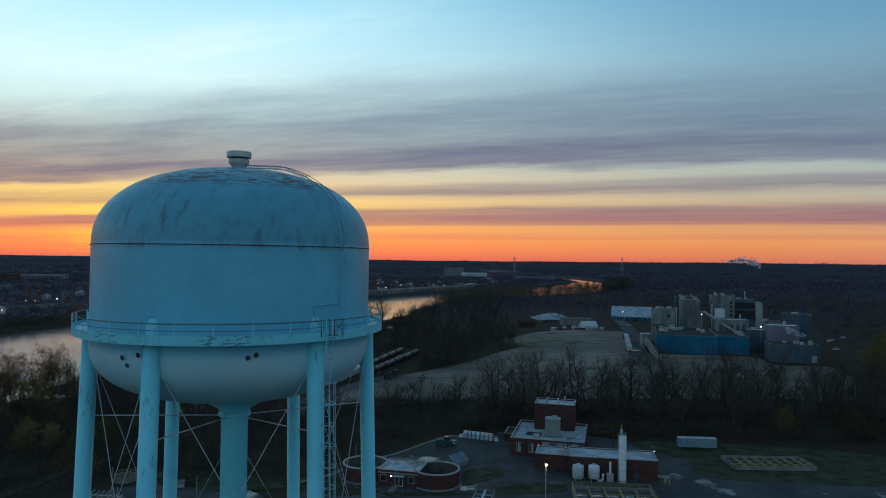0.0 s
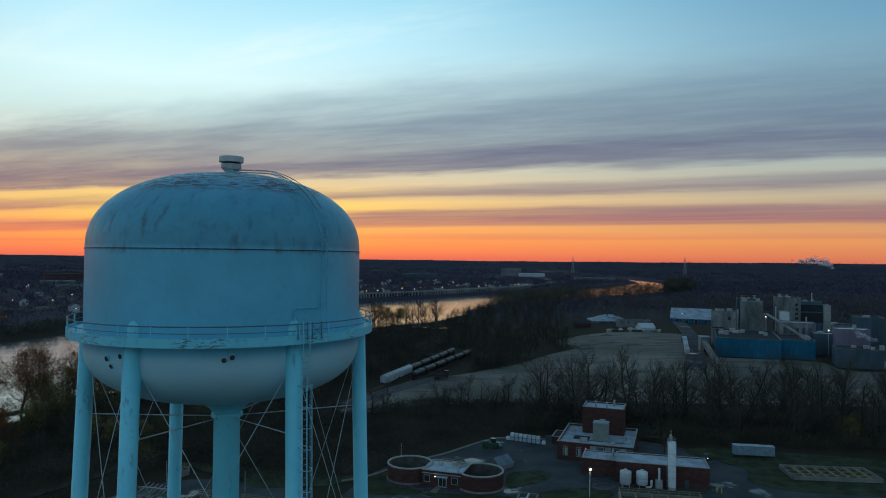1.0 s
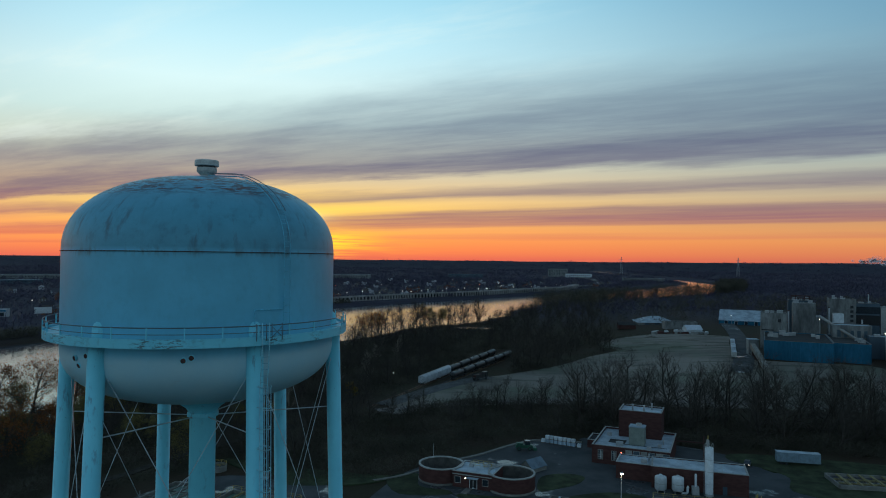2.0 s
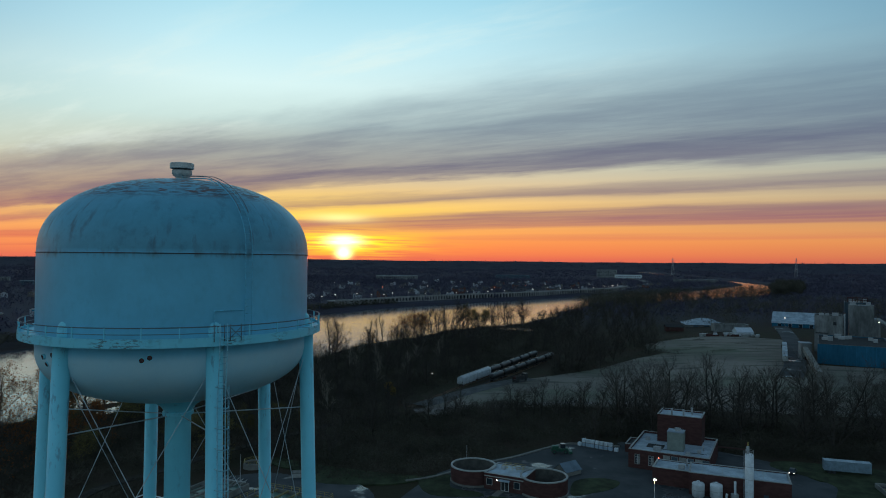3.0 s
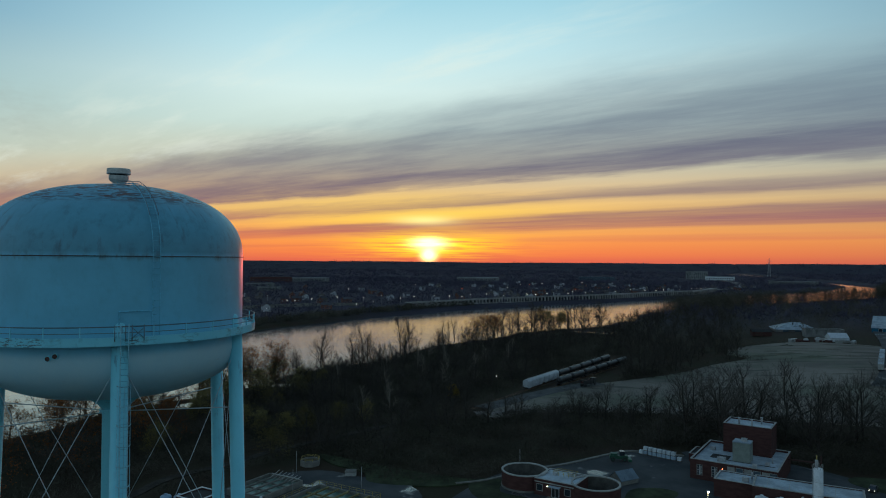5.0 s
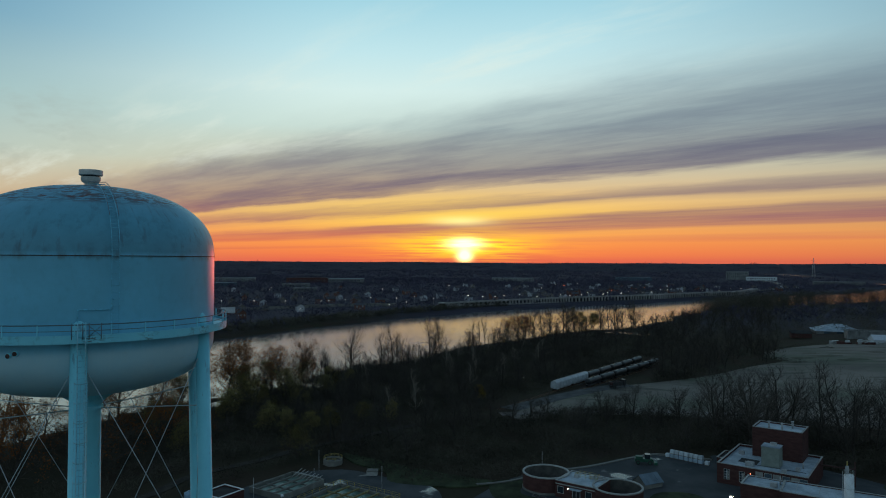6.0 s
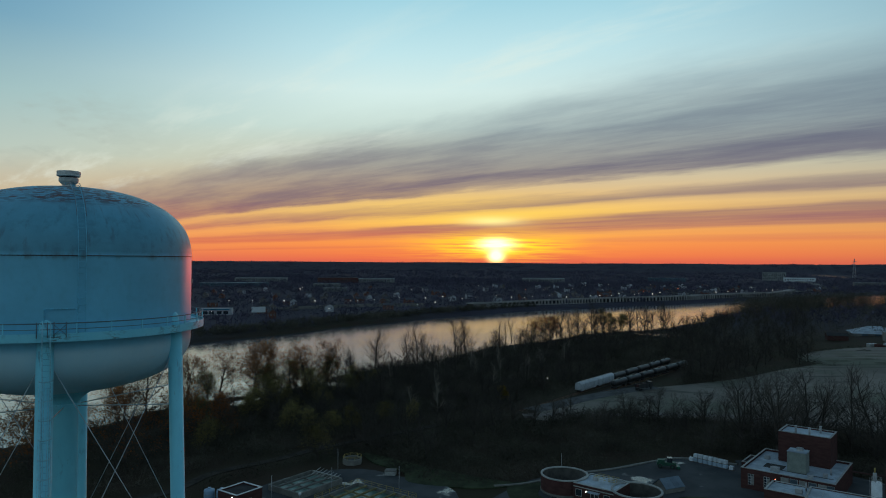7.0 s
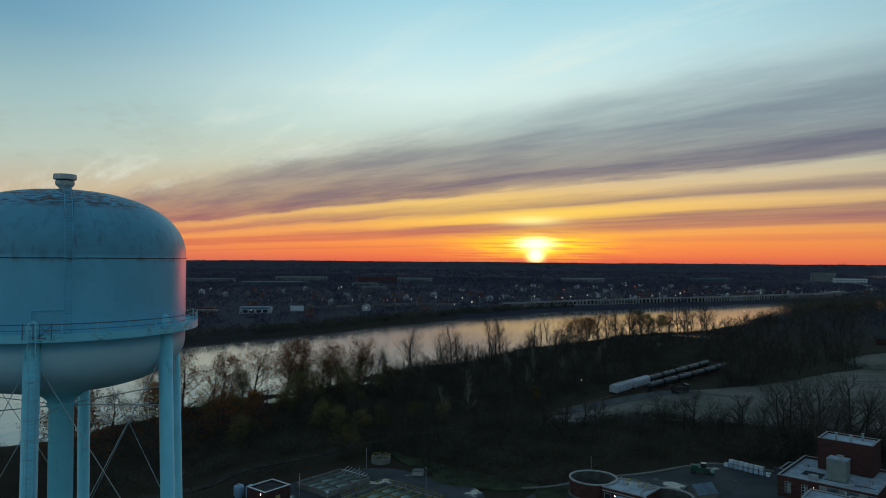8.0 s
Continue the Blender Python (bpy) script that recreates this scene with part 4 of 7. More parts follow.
def vessel(name, x, y, r, h, mat, label, category, group="", z=0.0, legs=True, cone=0.35):
    e = thing(name, x, y, z, 0, label, category, group)
    z0 = 0.7 if legs else 0.0
    prof = [(0.05, z0 - 0.25), (r * 0.75, z0), (r, z0 + 0.35), (r, h - cone - 0.4), (r * 0.96, h - cone), (r * 0.3, h - 0.05), (0.05, h)]
    part("shell", Build().revolve(prof, n=28), mat, e)
    part("hatch", Build().revolve([(0.3, h - 0.12), (0.42, h + 0.1), (0.42, h + 0.2), (0.02, h + 0.24)], n=14, smooth=False), mat, e)
    part("band", Build().revolve([(r + 0.005, h * 0.55), (r + 0.04, h * 0.55), (r + 0.04, h * 0.55 + 0.1), (r + 0.005, h * 0.55 + 0.1)], n=28, smooth=False), M_TRIM, e)
    if legs:
        for k in range(4):
            a = radians(45 + 90 * k)
            part("leg", Build().box(r * 0.8 * math.cos(a), r * 0.8 * math.sin(a), -0.1, 0.18, 0.18, 1.15), M_GREYVENT, e)
    return e


def railing(parent, pts, h=1.1, mat=None, gap=2.0, z=0.0):
    """Posts and two rails along a line of points, as parts."""
    mat = mat or M_YELLOW
    for a, b in zip(pts, pts[1:]):
        a, b = Vector((*a, z)), Vector((*b, z))
        n = max(1, round((b - a).length / gap))
        for hh in (h, h * 0.55):
            part("rail", Build().tube(a + Vector((0, 0, hh)), b + Vector((0, 0, hh)), 0.04, n=5), mat, parent)
        for i in range(n):
            p = a.lerp(b, i / n)
            part("post", Build().box(p.x, p.y, z, 0.08, 0.08, h), mat, parent)


# ---- the water works ----
M_LINING = material("dark_lining", (0.10, 0.095, 0.085), 0.85, vary=0.3, scale=0.5)


def round_tank(x, y, r, h, label):
    e = thing("round_tank", x, y, 0.25, 0, label, "settling tank", "round settling tanks")
    part("wall", Build().revolve([(r, -0.4), (r, h - 0.25)], n=64), M_BRICK, e, "red brick ring wall")
    part("lining", Build().revolve([(r - 0.40, h - 0.2), (r - 0.40, 0.4)], n=64), M_LINING, e, "dark grey concrete lining")
    part("rim", Build().revolve([(r + 0.0, h - 0.25), (r + 0.08, h - 0.25), (r + 0.08, h + 0.05), (r - 0.44, h + 0.05), (r - 0.44, h - 0.25), (r - 0.40, h - 0.25)], n=64, smooth=False), M_TRIM, e, "pale stone coping ring")
    part("plinth", Build().revolve([(r + 0.003, -0.4), (r + 0.18, -0.4), (r + 0.18, 0.45), (r + 0.003, 0.55)], n=64, smooth=False), M_CONC, e)
    part("water", Build().revolve([(0.02, 0.9), (r - 0.4, 0.9)][::-1], n=48), M_WATER, e, "dark standing water")
    return e


round_tank(-1, 186, 6.3, 4.5, "open round brick settling tank beside a pump house")
round_tank(-20.9, 190.73, 6.3, 4.5, "open round brick settling tank with pale rim")
ph = block("pump_house", -10.2, 188.42, -13, 11.4, 10.0, 4.3, M_BRICK, M_ROOF, "low red brick pump house with pale flat roof", "pump house", parapet=0.12, z=0.25, openings=[
    ("window", "s", (-4.2, 3.6), 1.3, 1.5, 1.6), ("door", "s", (-0.3, 0.75), 0.3, 0.95, 2.3, M_DARK, M_WHITE)])
part("canopy", Build().box(0.2, -5.7, 3.0, 3.2, 1.4, 0.15), M_ROOF, ph)
part("stone_band", Build().box(0, -5.02, 3.45, 11.44, 0.1, 0.25), M_TRIM, ph)
part("ramp", Build().box(-0.8, -7.4, -0.2, 1.8, 4.6, 0.45), M_CONC, ph, "pale concrete ramp to the door")
lampb = part("wall_lamp", Build().box(-1.9, -5.15, 2.75, 0.28, 0.3, 0.25), M_GREYVENT, ph)
part("bulb", Build().box(-1.9, -5.32, 2.78, 0.2, 0.06, 0.18), M_LAMP, lampb, "lit warm white lamp glass")
for u in (-2.2, 1.5, 3.4):
    part("roof_unit", Build().box(u, 1.4 + 0.4 * u, 4.15, 1.1, 0.9, 0.9), M_GREYVENT, ph)
railing(ph, [(-2.5, 3.2), (3.2, 3.2), (3.2, 0.2), (-2.5, 0.2), (-2.5, 3.2)], 1.1, M_YELLOW, 1.4, 4.25)

fb_long = block("brick_filter_building", 49.4, 197.2, -9, 24.4, 10.2, 5.7, M_BRICK, M_ROOF, "long red brick filter building with pale flat roof", "works building", parapet=0.2, z=0.3)
for u in (-9.0, -4.0, 6.0):
    part("roof_seam", Build().box(u, 0, 5.48, 0.1, 8.4, 0.08), M_TRIM, fb_long)
part("door", Build().box(6.4, -5.13, 0.0, 1.1, 0.12, 2.2), M_SLATEWALL, fb_long)
fb_low = block("brick_filter_annex", 33.6, 203.6, -13, 10.0, 8.6, 4.6, M_BRICK, M_ROOF, "low red brick annex with bright pale roof", "works building", parapet=0.15, z=0.3)
part("vent_pipe", Build().tube((3.5, 1.0, 4.5), (3.5, 1.0, 6.4), 0.2, n=10), M_GREYVENT, fb_low)
part("duct", Build().box(2.4, -1.8, 4.5, 1.6, 1.2, 1.1), M_GREYVENT, fb_low)

rb = block("brick_boiler_building", 35.9, 223.6, -14, 22.8, 24.5, 5.5, M_BRICK, M_ROOF, "red brick works building with parapet and tall sash windows", "works building", parapet=0.55, z=0.3, openings=[
    ("window", "s", (-8.8, -4.8), 1.4, 1.3, 2.7, M_GLASS, M_TRIM), ("panel", "s", (-0.4, 4.0, 8.4), 2.0, 1.7, 2.8, M_TRIM, M_TRIM), ("panel", "s", (1.8, 6.2, 10.3), 2.0, 1.7, 2.8, M_SLATEWALL, M_TRIM)])
for u in (-8.8, -4.8):
    part("sash_bars", Build().box(u, -12.3, 2.65, 1.3, 0.08, 0.1).box(u, -12.3, 1.4, 0.09, 0.07, 2.7).box(u, -12.3, 2.0, 1.3, 0.06, 0.07).box(u, -12.3, 3.4, 1.3, 0.06, 0.07), M_WHITE, rb)
    part("window_board", Build().box(u + 0.3, -12.32, 1.5, 0.45, 0.05, 2.3), M_TRIM, rb, "pale boarded part of a window")
lm = part("wall_lamp", Build().box(-2.6, -12.35, 3.9, 0.3, 0.3, 0.3), M_GREYVENT, rb)
part("bulb", Build().box(-2.6, -12.53, 3.92, 0.22, 0.06, 0.22), M_REDLAMP, lm, "lit red lamp glass")
part("roof_patch", Build().box(3.0, -6.0, 4.952, 14.0, 0.5, 0.03).box(-5.0, -3.4, 4.952, 5.0, 4.5, 0.03), M_ROOFDARK, rb, "dark wet tar patches on the roof")
for u, v, h in ((-4.6, -8.6, 1.4), (-3.0, -7.2, 1.0), (1.6, -5.6, 1.3), (8.6, -2.0, 1.6)):
    part("roof_pipe", Build().tube((u, v, 4.9), (u, v, 4.9 + h), 0.22, n=10), M_GREYVENT, rb)
annex = block("brick_lean_to", 24.6, 235.0, -14, 4.2, 9.0, 2.6, M_BRICK, M_ROOFDARK, "low brick lean-to with dark roof beside a taller building", "works building", parapet=0.3, z=0.3)
for (u, v, a_, b_, c_) in ((-3.6, -8.0, 1.8, 1.5, 1.2), (5.0, -8.5, 1.2, 1.2, 0.8), (-8.5, 3.0, 1.4, 1.2, 1.0), (7.8, -5.0, 1.0, 1.4, 0.9)):
    part("roof_unit", Build().box(u, v, 4.92, a_, b_, c_), M_GREYVENT, rb)
tw = block("brick_tower_block", 38.8, 231.4, -14, 13.2, 9.6, 13.4, M_BRICK, M_ROOF, "tall plain red brick tower block rising from a lower roof", "works building", parapet=0.35, z=0.3)
for u, v in ((-2.6, -2.2), (1.0, -2.6), (3.0, 1.5)):
    part("roof_vent", Build().tube((u, v, 13.0), (u, v, 14.8), 0.28, n=12).tube((u, v, 14.8), (u, v, 15.1), 0.4, 0.4, n=12), M_GREYVENT, tw)
ch = thing("rooftop_cooler", 36.0, 219.6, 5.0, -14, "pale green-grey louvred cooler box on a roof", "cooling unit")
part("casing", Build().box(0, 0, 0.25, 4.6, 4.2, 5.4), material("pale_green_casing", (0.20, 0.23, 0.20), 0.6, vary=0.15), ch)
part("cap", Build().box(0, 0, 5.65, 4.8, 4.4, 0.2), M_ROOF, ch)
part("fan_stack", Build().revolve([(0.9, 5.84), (0.8, 6.2), (0.9, 6.6)], 0.4, 0.2, 20), M_GREYVENT, ch)
for u in (-2.3, 2.3):
    for v in (-1.8, 1.8):
        part("foot", Build().box(u, v, -0.05, 0.3, 0.3, 0.3), M_GREYVENT, ch)
# pipe frame and low walls behind
pf = thing("steel_gantry", 52.5, 225.96, 0.3, -9, "rusty steel gantry beside a brick building", "gantry")
part("beam", Build().box(0, 0, 4.6, 9.0, 0.35, 0.35), M_RUST, pf)
for u in (-4.4, 4.4):
    part("column", Build().box(u, 0, -0.3, 0.35, 0.35, 5.0 if u < 0 else 7.2), M_RUST, pf)

for xx in (38.4, 42.8):
    vessel("chemical_tank", xx, 190.4, 1.55, 4.6, M_WHITE, "white domed chemical tank on short legs", "storage tank", "white chemical tanks", z=0.3)
silo = thing("lime_silo", 50.6, 189.83, 0.3, 0, "tall slim white lime silo with railed top", "silo")
part("shell", Build().revolve([(1.05, 0.6), (1.05, 12.6), (0.9, 12.8), (0.02, 12.9)], n=32), M_WHITE, silo)
part("skirt", Build().revolve([(1.1, -0.3), (1.1, 0.65)], n=32), M_GREYVENT, silo)
for zz in (3.2, 6.4, 9.6):
    part("weld_band", Build().revolve([(1.055, zz), (1.085, zz), (1.085, zz + 0.08), (1.055, zz + 0.08)], n=32, smooth=False), M_GREYVENT, silo)
part("filter_housing", Build().revolve([(0.38, 12.85), (0.38, 14.4), (0.3, 14.7), (0.02, 14.8)], -0.35, 0.1, 16), M_GREYVENT, silo)
part("vent_stub", Build().tube((-0.35, 0.1, 14.7), (-0.3, 0.1, 15.8), 0.14, n=8), M_YELLOW, silo)
for k in range(10):
    a = radians(36 * k)
    part("post", Build().box(1.0 * math.cos(a), 1.0 * math.sin(a), 12.6, 0.06, 0.06, 1.1), M_TRIM, silo)
b = Build()
for k in range(20):
    p = [(1.0 * math.cos(radians(18 * j)), 1.0 * math.sin(radians(18 * j)), 13.7) for j in (k, k + 1)]
    b.tube(p[0], p[1], 0.035, n=4, caps=False)
part("rail", b, M_TRIM, silo)
b = Build().tube((-1.3, -0.25, 0.2), (-1.3, -0.25, 13.6), 0.03, n=4).tube((-1.3, 0.2, 0.2), (-1.3, 0.2, 13.6), 0.03, n=4)
for k in range(40):
    b.tube((-1.3, -0.25, 0.4 + 0.33 * k), (-1.3, 0.2, 0.4 + 0.33 * k), 0.02, n=3, caps=False)
part("ladder", b, M_GREYVENT, silo)
sc = thing("scrubber", 47.2, 190.13, 0.3, 0, "small grey scrubber unit with a slim stack", "scrubber")
part("body", Build().box(0, 0, 0.2, 1.7, 1.4, 2.0), M_GREYVENT, sc)
part("stack", Build().revolve([(0.3, 2.2), (0.3, 5.4), (0.22, 5.5)], 0.1, 0, 16), M_WHITE, sc)
part("frame", Build().box(0, 0, -0.1, 2.0, 1.7, 0.3), M_CONC, sc)
el_ = thing("elbow_duct", 44.9, 189.83, 0.3, 0, "white plastic elbow duct standing on the ground", "duct")
part("pipe", Build().path([(-1.1, 0, 0.3), (0, 0, 0.3), (0.25, 0, 0.55), (0.3, 0, 1.0), (0.3, 0, 1.9), (0.5, 0, 2.2)], 0.3, 12), M_WHITE, el_)
for k, (xx, yy) in enumerate(((61.9, 188.4), (62.6, 189.6), (63.0, 187.8))):
    e = thing("bollard", xx, yy, 0.3, 0, "yellow steel bollard by a brick wall", "bollard", "yellow bollards")
    part("post", Build().tube((0, 0, -0.2), (0, 0, 1.3), 0.14, n=10), M_YELLOW, e)
    part("cap", Build().revolve([(0.14, 1.3), (0.08, 1.4), (0.01, 1.42)], n=10), M_YELLOW, e)


def yard_lamp(x, y, h, lit=True, arm=0.0, ang=0.0, label="tall steel yard lamp, lit warm white"):
    e = thing("yard_lamp", x, y, 0.2, ang, label, "lamp post", "yard lamps")
    part("pole", Build().tube((0, 0, -0.2), (0, 0, h), 0.14, 0.08, n=8), M_GREYVENT, e)
    part("base", Build().tube((0, 0, -0.2), (0, 0, 0.5), 0.35, n=10), M_CONC, e)
    hd = part("head", Build().box(arm / 2, 0, h, 0.7 + arm, 0.4, 0.22), M_GREYVENT, e)
    if lit:
        part("bulb", Build().revolve([(0.03, h - 0.36), (0.26, h - 0.24), (0.3, h - 0.02)], arm / 2 + 0.1, 0, 12), M_LAMP, hd, "glowing warm lamp glass")
    return e


yard_lamp(25.6, 165.67, 12.0)
us = thing("street_lamp", -98.0, 204.0, 0.2, 0, "unlit dark steel street lamp with a short arm", "street lamp")
part("pole", Build().tube((0, 0, -0.2), (0, 0, 11.0), 0.09, 0.06, n=6), M_ROOFDARK, us)
part("arm", Build().tube((0, 0, 10.9), (2.2, 0, 11.3), 0.05, n=5), M_ROOFDARK, us)
part("head", Build().box(2.5, 0, 11.2, 0.8, 0.3, 0.14), M_ROOFDARK, us)
for xx, yy in ((-86.4, 149.6), (-76.6, 162.2), (-61.0, 171.2), (-85.2, 177.6), (-25.2, 203.0)):
    e = thing("thin_pole", xx, yy, 0.1, 0, "thin bare steel pole by the basins", "pole", "thin poles")
    part("shaft", Build().tube((0, 0, -0.2), (0, 0, 6.2), 0.09, 0.06, n=6), M_GREYVENT, e)
    part("cap", Build().revolve([(0.1, 6.2), (0.1, 6.35), (0.02, 6.4)], n=6), M_GREYVENT, e)

# concrete basins with timber cross beams
M_BEAM = material("yellowed_timber", (0.26, 0.22, 0.11), 0.85, vary=0.3)


def basins(x, y, ang, L, W, cells, h, label, beam=None, rail=True, water=None):
    e = thing("treatment_basin", x, y, 0.3, ang, label, "basin", "treatment basins")
    t = 0.4
    part("side_wall", Build().box(0, -W / 2, -0.5, L, t, h + 0.5), M_CONC, e)
    part("side_wall", Build().box(0, W / 2, -0.5, L, t, h + 0.5), M_CONC, e)
    part("end_wall", Build().box(-L / 2, 0, -0.5, t, W - t, h + 0.5), M_CONC, e)
    part("end_wall", Build().box(L / 2, 0, -0.5, t, W - t, h + 0.5), M_CONC, e)
    part("water", Build().box(0, 0, 0.02, L - t, W - t, h * 0.35), water or M_WATER, e, "still dark basin water")
    for k in range(1, cells):
        u = -L / 2 + L * k / cells
        part("cross_beam", Build().box(u, 0, h - 0.35, 0.45, W - t - 0.02, 0.42), beam or M_BEAM, e)
    for v in (-W / 6, W / 6):
        part("long_beam", Build().box(0, v, h - 0.75, L - t - 0.02, 0.3, 0.36), beam or M_BEAM, e)
    if rail:
        railing(e, [(-L / 2, -W / 2), (L / 2, -W / 2), (L / 2, W / 2), (-L / 2, W / 2), (-L / 2, -W / 2)], 1.1, M_YELLOW, 2.6, h)
    return e


basins(11.0, 172.6, -12, 4.6, 7.4, 2, 2.0, "small open concrete chamber with pale frame beams", M_ROOF, False)
basins(44.5, 174.12, -5, 20.0, 13.0, 5, 1.6, "open concrete basin with timber beams and yellow rails")
basins(99.5, 207.54, 0, 24.0, 10.5, 8, 1.2, "open basin grid of yellowed timber beams on grass", None, False)
M_GREENWATER = material("green_basin_water", (0.11, 0.22, 0.18), 0.35, vary=0.3, scale=0.3)
basins(-84.8, 161.8, -10, 12.0, 15.5, 4, 1.5, "concrete filter basin with greenish water and pipework", M_CONC, False, M_GREENWATER)
basins(-63.0, 157.5, -10, 20.0, 16.0, 6, 1.5, "larger concrete basin with green water and yellow beams", None, True, M_GREENWATER)
hat = thing("pipe_rack", -82.6, 167.6, 2.2, -10, "tangle of pale valve pipes over a basin", "pipework")
for k in range(7):
    part("pipe", Build().tube((-4 + 1.3 * k, -1.6, -0.4), (-3.6 + 1.3 * k, 1.8, 1.0 - 0.1 * k), 0.11, n=6), M_TRIM, hat)
part("header_pipe", Build().tube((-4.5, 0, 0.3), (5.0, 0.2, 0.3), 0.16, n=8), M_TRIM, hat)

oc = thing("octagonal_tank", -86.0, 186.5, 0.1, 0, "low octagonal concrete tank with yellow rail on top", "tank")
part("wall", Build().revolve([(3.0, -0.4), (3.0, 1.5), (2.6, 1.5), (2.6, 0.6)], n=8, smooth=False), M_CONC, oc)
part("cover", Build().revolve([(2.6, 1.0), (0.02, 1.0)], n=8, smooth=False), M_DARK, oc)
railing(oc, [(2.8 * math.cos(radians(45 * k)), 2.8 * math.sin(radians(45 * k))) for k in range(9)], 0.8, M_YELLOW, 2.2, 1.5)
wb_ = thing("concrete_vault", -69.6, 181.5, 0.1, 20, "small pale concrete vault on the grass", "vault")
part("body", Build().box(0, 0, -0.2, 3.0, 2.6, 1.5), M_TRIM, wb_)
part("lid", Build().box(0, 0, 1.3, 3.2, 2.8, 0.18), M_CONC, wb_)
rs = block("brick_valve_house", -91.4, 143.6, -9, 7.2, 8.0, 4.0, M_BRICK, M_ROOFDARK, "small red brick valve house with white roof edge", "valve house", parapet=0.35, trim=M_WHITE, z=0.2, openings=[("door", "e", (0.0,), 0.2, 1.1, 2.1, M_YELLOW, M_TRIM)])
lm = part("wall_lamp", Build().box(2.2, -4.1, 3.3, 0.3, 0.3, 0.3), M_GREYVENT, rs)
part("bulb", Build().box(2.2, -4.28, 3.3, 0.22, 0.06, 0.22), M_LAMP, lm, "lit white lamp glass")
for xx, yy in ((-100.4, 142.2), (-97.3, 143.4)):
    vessel("blue_tank", xx, yy, 1.35, 3.2, material("pale_blue_plastic", (0.25, 0.40, 0.55), 0.4, vary=0.1), "pale blue upright plastic tank beside a brick hut", "storage tank", "blue plastic tanks", z=0.2, legs=False, cone=0.3)
e = thing("ball_marker", -80.2, 153.2, 0.2, 0, "small white globe lamp on a short post", "globe lamp")
part("globe", Build().revolve([(0.02, 1.0), (0.3, 1.12), (0.42, 1.4), (0.3, 1.7), (0.02, 1.8)], n=14), M_WHITE, e)
part("post", Build().tube((0, 0, -0.2), (0, 0, 1.05), 0.12, n=8), M_GREYVENT, e)

# yard: totes, machines, shed, trailers
M_TOTE = material("white_tote_plastic", (0.60, 0.66, 0.70), 0.4, vary=0.1)
M_TOTEBLUE = material("pale_blue_tote_plastic", (0.36, 0.48, 0.58), 0.4, vary=0.1)


def tote(x, y, z, ang, mat, label):
    e = thing("bulk_tote", x, y, z, ang, label, "tote", "stacked bulk totes")
    part("pallet", Build().box(0, 0, 0, 1.25, 1.15, 0.14), M_WOOD, e)
    part("bottle", Build().box(0, 0, 0.14, 1.2, 1.1, 1.0).box(0, 0, 1.14, 1.0, 0.9, 0.06), mat, e)
    part("lid", Build().tube((0, 0, 1.2), (0, 0, 1.28), 0.16, n=10), M_GREYVENT, e)
    return e


for k in range(7):
    u = k / 6
    tx_, ty_ = 8.5 + 8.5 * u, 234.3 - 3.3 * u
    tote(tx_, ty_, 0.3, -21, M_TOTEBLUE, "pale blue plastic bulk tote on a pallet")
    tote(tx_, ty_, 1.6, -21, M_TOTE, "white plastic bulk tote stacked on another")
tote(18.8, 230.3, 0.3, -18, M_TOTE, "single white plastic bulk tote at the row's end")
tote(7.1, 234.7, 0.3, -21, M_TOTE, "single white plastic bulk tote at the row's start")

tr_ = thing("green_loader", 1, 223.85, 0.3, 12, "dark green wheeled loader parked on asphalt", "loader")
part("body", Build().box(0, 0, 0.8, 5.4, 2.0, 1.0).box(-1.4, 0, 1.8, 2.0, 1.8, 0.6), M_GREEN, tr_)
part("cab", Build().box(1.0, 0, 1.8, 1.5, 1.7, 1.3), M_GLASS, tr_)
part("bucket", Build().prism([(2.9, -1.3), (3.9, -1.3), (3.9, 1.3), (2.9, 1.3)], 0.15, 0.9), M_GREEN, tr_)
for u in (-1.8, 1.7):
    for v in (-1.05, 1.05):
        wl = part("wheel", Build().tube((u, v - 0.22, 0.65), (u, v + 0.22, 0.65), 0.66, n=16), M_BLACK, tr_)
        part("rim", Build().tube((u, v - 0.24, 0.65), (u, v + 0.24, 0.65), 0.3, n=12), M_GREEN, wl)
sh = thing("glass_roofed_shed", 4.4, 203.6, 0.3, 50, "small shed with pitched glazed panel roof", "shed")
sh.scale = (0.85, 0.85, 0.85)
part("wall", Build().prism([(-3.8, -2.8), (3.8, -2.8), (3.8, 2.8), (-3.8, 2.8)], -0.2, 1.5), M_CONC, sh)
M_PANEL = material("blue_grey_roof_panel", (0.12, 0.17, 0.21), 0.25, vary=0.15, scale=0.4)
for s in (-1, 1):
    for k in range(4):
        x0 = -3.95 + 1.98 * k
        q = [(x0, 0.0, 3.9), (x0 + 1.92, 0.0, 3.9), (x0 + 1.92, s * 3.1, 1.4), (x0, s * 3.1, 1.4)]
        t2 = [(a_, b_, c_ + 0.1) for a_, b_, c_ in q]
        if s > 0:
            q, t2 = q[::-1], t2[::-1]
        b = Build()
        b.face(q)
        b.face(t2[::-1])
        for i in range(4):
            j = (i + 1) % 4
            b.face([q[i], t2[i], t2[j], q[j]])
        part("roof_panel", b, M_PANEL, sh)
for xx in (-3.8, 3.8):
    b = Build()
    b.face([(xx, -2.8, 1.5), (xx, 2.8, 1.5), (xx, 0, 3.85)])
    b.face([(xx * 0.99, 2.8, 1.5), (xx * 0.99, -2.8, 1.5), (xx * 0.99, 0, 3.85)])
    part("gable", b, M_CONC, sh)


